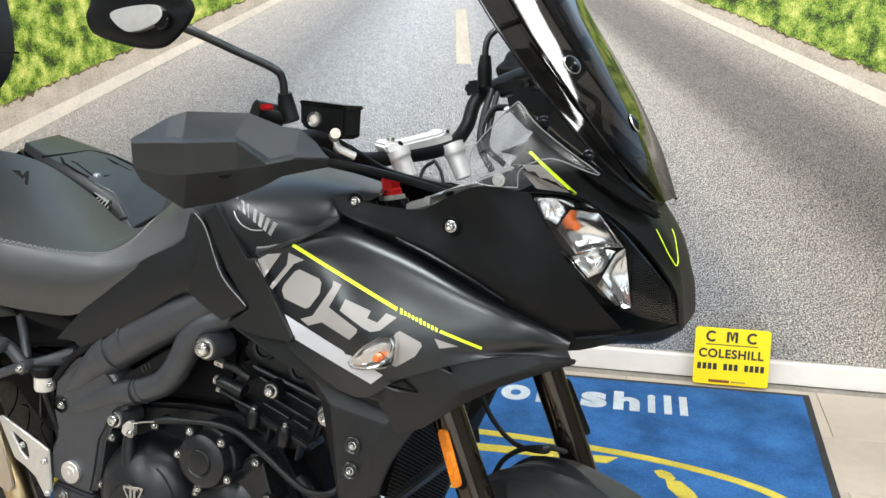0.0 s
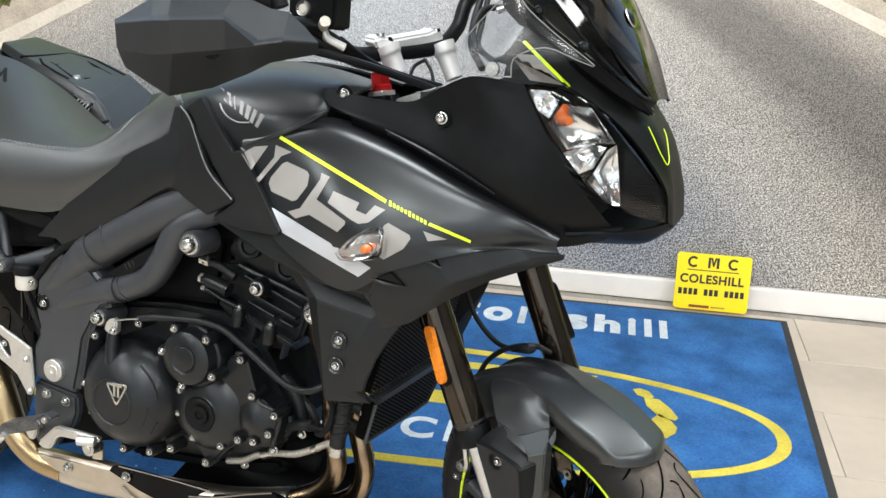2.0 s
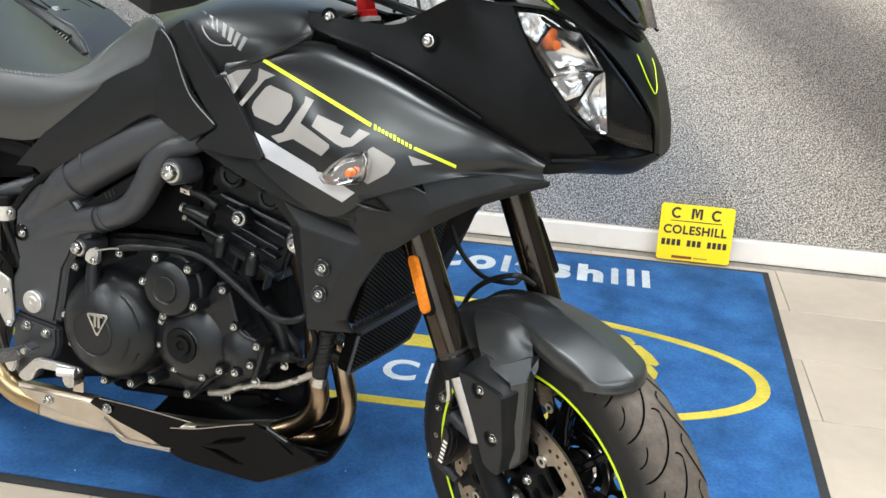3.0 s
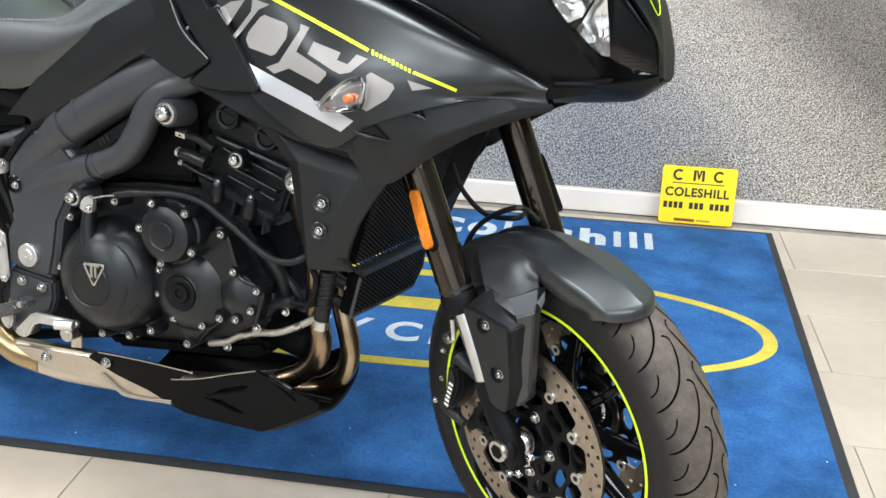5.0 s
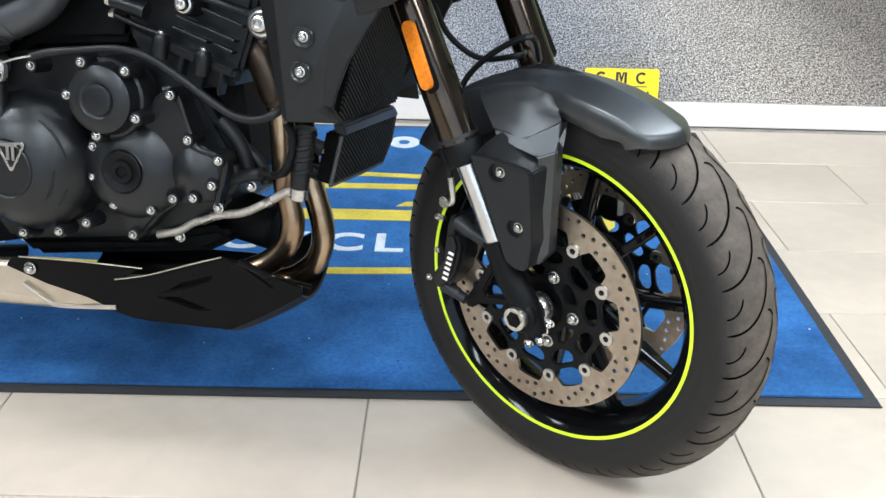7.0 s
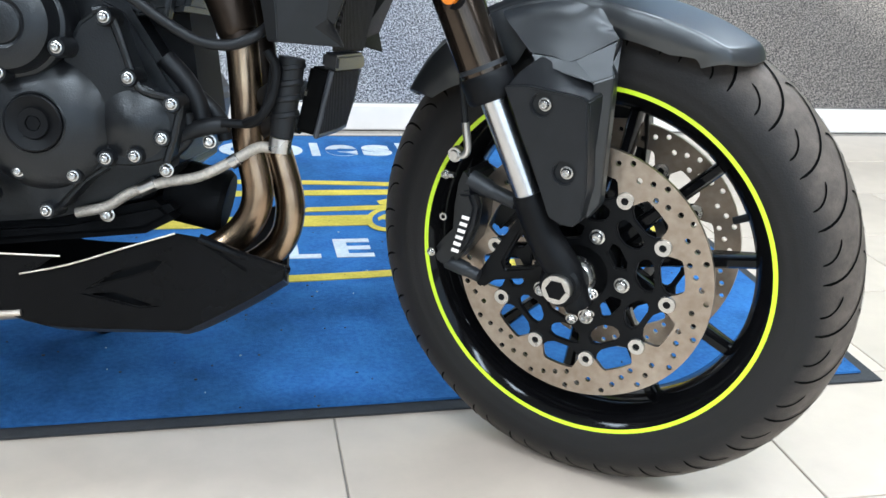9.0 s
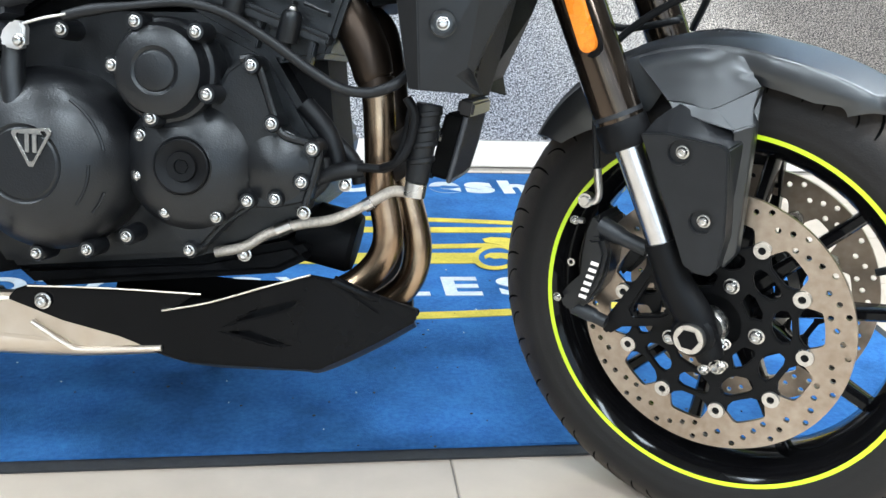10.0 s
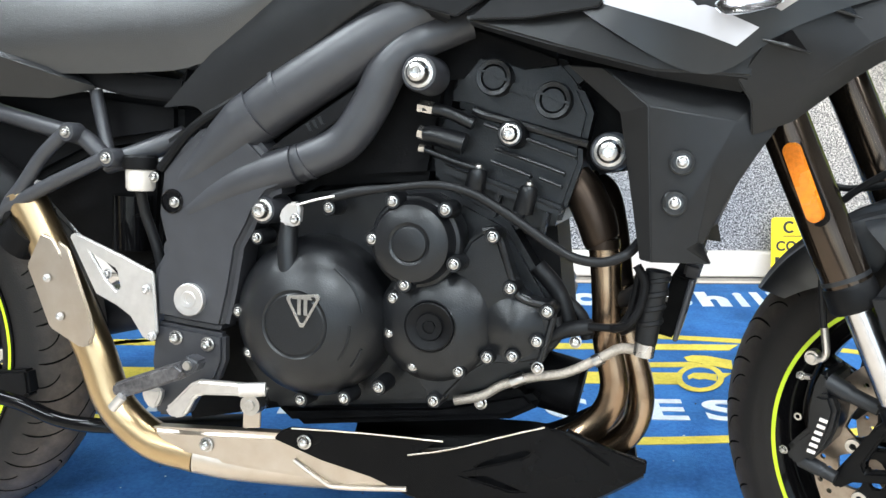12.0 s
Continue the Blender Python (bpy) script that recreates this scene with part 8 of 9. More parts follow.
def seam(name, pts, r, mat, label=""):
    """A line laid on the pannier's skin; pts are (x, z) over its crown."""
    out = []
    for a, b in zip(pts, pts[1:]):
        for f in (0.0, 0.25, 0.5, 0.75):
            q = Vector((a[0] + (b[0] - a[0]) * f, 0.20, a[1] + (b[1] - a[1]) * f))
            h = pan_tree.ray_cast(ASTERN, (q - ASTERN).normalized())[0]
            if h:
                out.append(h)
    part(name, tube(out, r, 1, 6), mat, pan_l, label)


for line_ in ([(-1.401, 0.944), (-1.329, 0.954), (-1.259, 0.965), (-1.193, 0.959), (-1.139, 0.942), (-1.100, 0.929)], [(-1.344, 0.945), (-1.336, 0.934), (-1.297, 0.919), (-1.253, 0.905)], [(-1.313, 0.939), (-1.300, 0.935), (-1.245, 0.950), (-1.266, 0.956)],
              [(-1.300, 0.935), (-1.276, 0.924), (-1.247, 0.910)], [(-1.232, 0.951), (-1.212, 0.952), (-1.174, 0.939), (-1.134, 0.926)], [(-1.220, 0.913), (-1.165, 0.922), (-1.149, 0.918)], [(-1.199, 0.863), (-1.204, 0.835), (-1.177, 0.822), (-1.099, 0.847)]):
    seam("hatch_seam", line_, 0.0034, DARKM)
# paler bar stands in for light caught on the raised lid's edge
seam("lid_highlight", [(-1.244, 0.897), (-1.193, 0.882), (-1.161, 0.852), (-1.144, 0.820)], 0.0030, FRAMEM, "paler line for the lit lid edge")
for nm, pts, m_, lf in (("hatch_inset", [(-1.294, 0.2, 0.934), (-1.245, 0.2, 0.947), (-1.212, 0.2, 0.948), (-1.160, 0.2, 0.924), (-1.222, 0.2, 0.915), (-1.247, 0.2, 0.913)], CASEM, 0.003), ("vent_mouth", [(-1.237, 0.170, 0.860), (-1.216, 0.169, 0.882), (-1.168, 0.170, 0.864), (-1.175, 0.170, 0.849), (-1.201, 0.171, 0.836)], GLOSS, 0.001), ("vent_mouth", [(-1.447, 0.167, 0.948), (-1.429, 0.167, 0.960), (-1.388, 0.167, 0.942), (-1.399, 0.168, 0.934)], GLOSS, 0.001), ("lid_seam", [(-1.182, 0.171, 0.831), (-1.143, 0.171, 0.832), (-1.088, 0.170, 0.850), (-1.027, 0.170, 0.869), (-1.027, 0.170, 0.865), (-1.088, 0.171, 0.845), (-1.143, 0.171, 0.827), (-1.174, 0.171, 0.826)], GLOSS, 0.001)):
    stick_on(nm, pts, m_, lf, "", pan_tree, pan_l, ABOVE)
for i in range(5):
    a, b = [Vector(q) for q in [(-1.232, 0.170, 0.860), (-1.210, 0.170, 0.873)]]
    c_, d_ = [Vector(q) for q in [(-1.195, 0.171, 0.837), (-1.172, 0.170, 0.859)]]
    f_ = i / 4.5 + 0.06
    p, q = a.lerp(c_, f_), b.lerp(d_, f_)
    stick_on("vent_slat", [p, q, q + (d_ - b) * 0.09, p + (c_ - a) * 0.09], DECAL, 0.003, "", pan_tree, pan_l, ABOVE)
lb = Vector((-1.248, 0.208, 0.913))
hit = pan_tree.ray_cast(ABOVE, (lb - ABOVE).normalized())[0] or lb
part("latch_button", lathe([(0, 0.004), (0.007, 0.004), (0.009, 0.0), (0.0095, -0.006)], 20, (0.1, -0.3, 1), hit), BOLTM, pan_l, "oval bright latch button")
# top box behind the seat
tb = bpart("top_box", plate([(-1.904, 0.150, 1.435), (-1.455, 0.154, 1.334), (-1.430, 0.157, 1.238), (-1.425, 0.159, 1.177), (-1.442, 0.161, 1.127), (-1.498, 0.163, 1.062), (-1.952, 0.166, 0.988)], -0.40, (), 0.03, segments=4), PANNIERM, "black plastic top box with a seam and latch")
part("box_seam", plate([(-1.938, 0.163, 1.157), (-1.427, 0.162, 1.175), (-1.427, 0.162, 1.170), (-1.938, 0.163, 1.151)], -0.406, (), 0), GLOSS, tb)
part("box_latch", plate([(-1.548, 0.156, 1.200), (-1.464, 0.156, 1.203), (-1.448, 0.156, 1.194), (-1.450, 0.158, 1.159), (-1.474, 0.158, 1.148), (-1.552, 0.158, 1.145)], 0.012, (), 0.002), GLOSS, tb, "gloss latch")
part("latch_trim", tube([(-1.529, 0.154, 1.168), (-1.452, 0.154, 1.171)], 0.0025, 2, 8), CHROME, tb)
part("box_bracket", plate([(-1.660, 0.015, 1.006), (-1.415, 0.013, 1.051), (-1.458, 0.018, 0.917), (-1.634, 0.019, 0.902)], -0.10, (), 0.006), MATT, tb)

# -- cockpit --
bar = bpart("handlebar", tube([(-0.430, -0.436, 1.025), (-0.436, -0.337, 1.043), (-0.420, -0.257, 1.062), (-0.415, -0.177, 1.047), (-0.409, -0.116, 1.028), (-0.385, -0.046, 1.032), (-0.344, 0.063, 1.048), (-0.333, 0.122, 1.083), (-0.331, 0.161, 1.133), (-0.310, 0.259, 1.173), (-0.283, 0.378, 1.202)], 0.0125, 6, 18), MATT, "black tapered handlebar with silver clamps")
# two clamp caps joined by a bridge, each on its riser
part("clamp_bridge", plate([(-0.3869, -0.0823, 1.0507), (-0.384, -0.071, 1.0561), (-0.3792, -0.0545, 1.0571), (-0.3751, -0.0419, 1.0545), (-0.3476, 0.0403, 1.0702), (-0.3441, 0.0504, 1.0751), (-0.3386, 0.0643, 1.0754), (-0.335, 0.0719, 1.068), (-0.3341, 0.0719, 1.0557), (-0.3404, 0.0555, 1.0508), (-0.3705, -0.0305, 1.0374), (-0.3742, -0.0431, 1.0329), (-0.3803, -0.0634, 1.0322), (-0.3852, -0.0786, 1.0402)], 0.030, (), 0.004, (-0.93, 0.36, 0.1), segments=3), CLAMPM, bar, "silver clamp bridge")
for c0_, c1_ in (((-0.385, -0.060, 1.058), (-0.358, -0.050, 1.003)), ((-0.342, 0.060, 1.073), (-0.306, 0.060, 1.000))):
    a_, b_ = Vector(c0_), Vector(c1_)
    part("riser", tube([a_.lerp(b_, 0.25), a_.lerp(b_, 0.45), a_.lerp(b_, 0.55), b_], [0.0200, 0.0195, 0.0165, 0.0150], 3, 24), CLAMPM, bar, "silver bar riser")
    part("clamp_screw", lathe([(0.0035, -0.002), (0.0035, 0.0012), (0.0070, 0.0012), (0.0075, -0.004)], 18, (-0.15, -0.1, 1), a_ + Vector((-0.006, 0.004, 0.0035))), BOLTM, bar)
for q in [(-0.381, -0.042, 1.052), (-0.345, 0.063, 1.066), (-0.386, -0.041, 1.041)]:
    bolt(bar, q, 0.005, (0.1, -0.3, 1), mat=DARKM)
bpart("top_yoke", plate([(-0.333, -0.114, 0.970), (-0.292, -0.114, 0.985), (-0.294, 0.065, 0.998), (-0.269, 0.065, 0.997), (-0.329, 0.066, 0.964), (-0.318, -0.093, 0.957)], 0.02, (), 0.004, (0, 0, -1)), ALU, "silver top yoke")
cap_ = bpart("fork_cap", lathe([(0, 0.034), (0.008, 0.034), (0.0085, 0.030), (0.014, 0.028), (0.0155, 0.024), (0.0155, 0.010), (0.018, 0.008), (0.018, 0.0), (0, 0)], 6, (-0.2, 0, 1), Vector((-0.364, -0.094, 0.976)) + Vector((0, 0, 0.0))), RED, "red anodised fork adjuster", smooth=20)
part("cap_collar", lathe([(0, 0.0), (0.022, 0.0), (0.023, -0.003), (0.023, -0.012), (0, -0.012)], 6, (-0.2, 0, 1), Vector((-0.364, -0.094, 0.976))), ALU, cap_, "silver hexagon collar", smooth=20)
part("cap_tube", tube([(-0.363, -0.094, 0.970), (-0.356, -0.092, 0.928)], 0.026, 2, 24), GLOSS, cap_)
for pts, r in (([(-0.413, -0.237, 1.048), (-0.387, -0.156, 1.017), (-0.359, -0.095, 1.006), (-0.306, -0.014, 0.983), (-0.291, 0.046, 0.988)], 0.0052), ([(-0.417, -0.236, 1.032), (-0.372, -0.166, 1.018), (-0.325, -0.085, 0.997), (-0.288, -0.034, 0.980)], 0.0062), ([(-0.390, -0.187, 1.049), (-0.369, -0.116, 1.017), (-0.339, -0.055, 1.000), (-0.297, -0.015, 0.989)], 0.0045), ([(-0.305, 0.160, 1.149), (-0.299, 0.112, 1.100), (-0.282, 0.063, 1.054), (-0.246, 0.024, 1.021)], 0.006), ([(-0.294, 0.160, 1.145), (-0.285, 0.112, 1.096), (-0.270, 0.063, 1.055), (-0.223, 0.014, 1.033)], 0.005), ([(-0.260, 0.141, 1.122), (-0.286, 0.121, 1.116), (-0.290, 0.082, 1.082), (-0.268, 0.044, 1.046)], 0.006), ([(-0.346, 0.024, 1.027), (-0.357, 0.005, 1.013), (-0.347, -0.034, 0.988)], 0.003), ([(-0.346, 0.024, 1.027), (-0.330, 0.015, 1.010), (-0.312, -0.015, 0.994)], 0.003)):
    bpart("control_cable", tube(pts, r, 6, 10), HOSE, "black control cable")
mc = bpart("brake_reservoir", plate([(-0.472, -0.199, 1.111), (-0.394, -0.199, 1.108), (-0.395, -0.197, 1.067), (-0.400, -0.197, 1.060), (-0.442, -0.197, 1.065), (-0.471, -0.198, 1.077)], 0.05, (), 0.004), MATT, "black front brake reservoir with sight glass")
part("reservoir_lid", plate([(-0.471, -0.202, 1.114), (-0.392, -0.202, 1.110), (-0.392, -0.202, 1.104), (-0.471, -0.202, 1.107)], 0.056, (), 0.002), GLOSS, mc)
part("sight_glass", lathe([(0, 0.002), (0.007, 0.002), (0.0075, 0.0035), (0.0105, 0.004), (0.0115, 0.002), (0.0115, -0.002)], 28, (0, -1, 0), Vector((-0.445, -0.199, 1.087))), BOLTM, mc, "round sight glass")
part("sight_lens", lathe([(0, 0.0028), (0.0065, 0.0026)], 24, (0, -1, 0), Vector((-0.445, -0.199, 1.087))), TRANSLUCENT, mc)
part("banjo_bolt", tube([(-0.412, -0.202, 1.061), (-0.387, -0.238, 1.071)], [0.0075, 0.0075], 1, 14), BRAID, mc, "bright banjo bolt")
part("hose_end", tube([(-0.406, -0.207, 1.058), (-0.401, -0.202, 1.047), (-0.383, -0.186, 1.037)], [0.006, 0.0065, 0.0065], 3, 12), ALU, mc, "bright hose end")
part("kill_switch_pod", tube([(-0.475, -0.308, 1.093), (-0.454, -0.278, 1.087)], 0.018, 3, 18), MATT, mc)
part("red_switch", plate([(-0.458, -0.324, 1.105), (-0.442, -0.324, 1.107), (-0.440, -0.324, 1.099), (-0.456, -0.323, 1.097)], 0.012, (), 0.002), RED, mc, "red stop switch")

GUARD = [[(-0.608, -0.392, 1.052), (-0.537, -0.408, 1.083), (-0.505, -0.413, 1.092), (-0.428, -0.388, 1.095), (-0.400, -0.353, 1.080), (-0.386, -0.333, 1.078), (-0.375, -0.309, 1.060)],
     [(-0.597, -0.412, 1.050), (-0.514, -0.440, 1.058), (-0.484, -0.447, 1.061), (-0.419, -0.430, 1.067), (-0.388, -0.397, 1.040), (-0.373, -0.367, 1.047), (-0.353, -0.327, 1.050)],
     [(-0.585, -0.425, 1.045), (-0.496, -0.461, 1.053), (-0.465, -0.471, 1.055), (-0.399, -0.453, 1.061), (-0.383, -0.416, 1.036), (-0.368, -0.375, 1.043), (-0.343, -0.329, 1.043)],
     [(-0.587, -0.418, 1.013), (-0.507, -0.448, 1.012), (-0.470, -0.456, 1.016), (-0.403, -0.444, 1.027), (-0.380, -0.416, 1.034), (-0.368, -0.374, 1.040), (-0.343, -0.329, 1.040)],
     [(-0.637, -0.345, 0.986), (-0.602, -0.344, 0.970), (-0.567, -0.338, 0.953), (-0.496, -0.339, 0.971), (-0.444, -0.335, 0.994), (-0.422, -0.315, 1.011), (-0.366, -0.291, 1.027)]]
for k in (1, -1):
    rows2 = [[(x, y * k, z) for x, y, z in r] for r in GUARD]
    if k < 0:
        # the far bar end sits further forward with the bars turned
        rows2 = [[(x + 0.24, y + 0.02, z - 0.02) for x, y, z in r] for r in rows2]
    hg_ = bpart("hand_guard", surface(rows2, 0.005, 1, False, (0, k, 0), soften=0.0055), GUARDM, "faceted dark grey plastic hand guard", smooth=22)

    def far(pts, k=k):
        return [tuple(p) for p in pts] if k > 0 else [(x + 0.34, -y + 0.02, z + 0.02) for x, y, z in pts]

    if k < 0:
        far = lambda pts: [(x + 0.30, -y + 0.0, z - 0.01) for x, y, z in pts]
    mr = bpart("mirror", tube(far([(-0.435, -0.278, 1.084), (-0.442, -0.279, 1.103), (-0.443, -0.284, 1.122)]), [0.0125, 0.013, 0.0095], 4, 18), MATT, "black rear-view mirror on a long bent stem")
    part("mirror_stem", tube(far([(-0.443, -0.284, 1.118), (-0.444, -0.290, 1.141), (-0.451, -0.300, 1.154), (-0.489, -0.331, 1.173), (-0.532, -0.372, 1.195), (-0.561, -0.397, 1.204)]), 0.0058, 6, 14), SATIN, mr)
    shell = far([(-0.678, -0.402, 1.207), (-0.665, -0.408, 1.224), (-0.645, -0.414, 1.249), (-0.535, -0.414, 1.250), (-0.511, -0.403, 1.231), (-0.508, -0.402, 1.210), (-0.539, -0.401, 1.178), (-0.567, -0.401, 1.168), (-0.613, -0.401, 1.172), (-0.664, -0.402, 1.185)])
    shell = [tuple(p) for p in spline(shell, 4, True)]
    c = sum((Vector(p) for p in shell), Vector()) / len(shell)
    bm = bmesh.new()
    loops = [[bm.verts.new(c + (Vector(p) - c) * f_ + Vector((dx, -dx * 0.6, 0))) for p in shell] for f_, dx in ((0.95, -0.018), (0.99, -0.014), (1.0, -0.006), (0.985, 0.006), (0.93, 0.016), (0.80, 0.024), (0.60, 0.028), (0.3, 0.030))]
    for a, b in zip(loops, loops[1:]):
        for i in range(len(a)):
            bm.faces.new((a[i], a[(i + 1) % len(a)], b[(i + 1) % len(a)], b[i]))
    bm.faces.new(loops[-1])
    bm.faces.new(loops[0][::-1])
    part("mirror_shell", bm, MATT, mr, "black mirror housing", smooth=40)
    part("mirror_glass", plate([tuple(c + (Vector(p) - c) * 0.92 + Vector((-0.0185, 0.011, 0))) for p in shell], 0.0015, (), 0, (-0.8, 0.5, 0)), REARGLASS, mr, "mirror glass")
    part("mirror_mount", plate([tuple(Vector(p) + Vector((0.0, -0.03 * k, 0))) for p in spline(far([(-0.615, -0.402, 1.208), (-0.589, -0.403, 1.217), (-0.543, -0.403, 1.221), (-0.531, -0.402, 1.210), (-0.544, -0.402, 1.197), (-0.578, -0.402, 1.187), (-0.599, -0.402, 1.192)]), 4, True)], 0.012, (), 0.004, (0, k, 0)), ALU, mr, "silver mirror mount plate")
for q in [(-0.535, -0.427, 1.203)]:
    part("mount_hole", lathe([(0, 0.004), (0.010, 0.004), (0.012, 0.002), (0.0125, -0.004)], 24, (0, -1, 0), q), GLOSS, bike, "dark round stem hole")
bpart("mirror_boot", tube([(-0.318, 0.160, 1.154), (-0.320, 0.159, 1.183), (-0.320, 0.158, 1.209)], [0.0125, 0.013, 0.0095], 4, 18), MATT, "black rubber mirror boot")
bpart("mirror_stem", tube([(-0.320, 0.158, 1.203), (-0.320, 0.157, 1.225), (-0.315, 0.162, 1.244), (-0.298, 0.176, 1.260), (-0.261, 0.215, 1.282)], 0.0058, 6, 14), SATIN, "black bent mirror stem")
# far side bar end: clutch perch and switches
bpart("clutch_perch", plate([(-0.357, 0.160, 1.162), (-0.327, 0.159, 1.168), (-0.320, 0.160, 1.141), (-0.347, 0.160, 1.135), (-0.358, 0.160, 1.142)], 0.03, (), 0.005), MATT, "black clutch lever perch")
bpart("clutch_perch", plate([(-0.313, 0.180, 1.160), (-0.251, 0.179, 1.172), (-0.254, 0.180, 1.153), (-0.301, 0.180, 1.136)], 0.03, (), 0.005), MATT, "black switch block")
bpart("dash", plate([(-0.213, -0.040, 1.147), (-0.160, -0.040, 1.158), (-0.106, -0.039, 1.128), (-0.110, -0.038, 1.078), (-0.173, -0.038, 1.090), (-0.202, -0.039, 1.114)], 0.14, (), 0.01), MATT, "black instrument binnacle")
bpart("cable_union", tube([(-0.266, 0.131, 1.116), (-0.249, 0.131, 1.125)], 0.006, 2, 12), BOLTM, "bright cable union")

# -- nose, headlight, screen --
NOSE = [list(r) for r in zip(*[[(-0.123, -0.242, 1.049), (-0.087, -0.216, 1.032), (-0.043, -0.175, 1.009), (0.006, -0.139, 0.975), (0.046, -0.108, 0.933), (0.080, -0.086, 0.883), (0.088, -0.079, 0.835)],
     [(-0.117, -0.227, 1.064), (-0.074, -0.202, 1.052), (-0.025, -0.151, 1.021), (0.020, -0.114, 0.976), (0.056, -0.088, 0.932), (0.084, -0.066, 0.877), (0.092, -0.059, 0.832)],
     [(-0.115, -0.168, 1.098), (-0.063, -0.148, 1.073), (-0.014, -0.106, 1.031), (0.033, -0.079, 0.982), (0.064, -0.063, 0.939), (0.085, -0.046, 0.878), (0.092, -0.041, 0.828)],
     [(-0.122, -0.039, 1.123), (-0.059, -0.038, 1.081), (-0.009, -0.036, 1.032), (0.036, -0.034, 0.984), (0.066, -0.033, 0.940), (0.084, -0.031, 0.878), (0.091, -0.029, 0.828)]])]
nose = bpart("nose_cowl", surface(NOSE, 0.004, 5, False, (-1, 0, 0), True), MATT, "dull black nose cowl with lime chin line")
CHIN = [list(r) for r in zip(*[[(-0.031, -0.184, 0.817), (0.027, -0.124, 0.820), (0.066, -0.094, 0.827), (0.089, -0.077, 0.836)],
     [(-0.040, -0.148, 0.806), (0.022, -0.098, 0.803), (0.061, -0.073, 0.806), (0.089, -0.059, 0.823)],
     [(-0.061, -0.027, 0.779), (0.008, -0.027, 0.787), (0.056, -0.028, 0.796), (0.090, -0.029, 0.823)]])]
bpart("chin_panel", surface(CHIN, 0.004, 5, False, (0, 0, 1), True), MATT, "black chin under the headlight")
nose_tree = BVHTree.FromPolygons([v.co[:] for v in nose.data.vertices], [p.vertices[:] for p in nose.data.polygons])
stick_on("silver_patch", [(-0.122, -0.227, 1.050), (-0.088, -0.212, 1.051), (-0.057, -0.186, 1.015), (-0.097, -0.206, 1.018)], DECAL, 0.0012, "warm silver patch", nose_tree, nose)
stick_on("lime_stripe", [(-0.112, -0.207, 1.066), (-0.108, -0.207, 1.068), (-0.048, -0.181, 1.015), (-0.052, -0.180, 1.012)], LIME, 0.002, "lime stripe", nose_tree, nose)
VLINE = []
for q in [(0.044, -0.084, 0.967), (0.052, -0.078, 0.952), (0.061, -0.073, 0.935), (0.069, -0.062, 0.920), (0.073, -0.058, 0.915), (0.074, -0.054, 0.922), (0.070, -0.053, 0.939), (0.066, -0.053, 0.955), (0.061, -0.054, 0.966)]:
    way = (Vector(q) - ABOVE).normalized()
    hit = nose_tree.ray_cast(ABOVE, way)[0]
    VLINE.append((hit or Vector(q)) - way * 0.001)
part("lime_stripe", tube(VLINE, 0.0008, 4, 6), LIME, nose, "lime chin line")
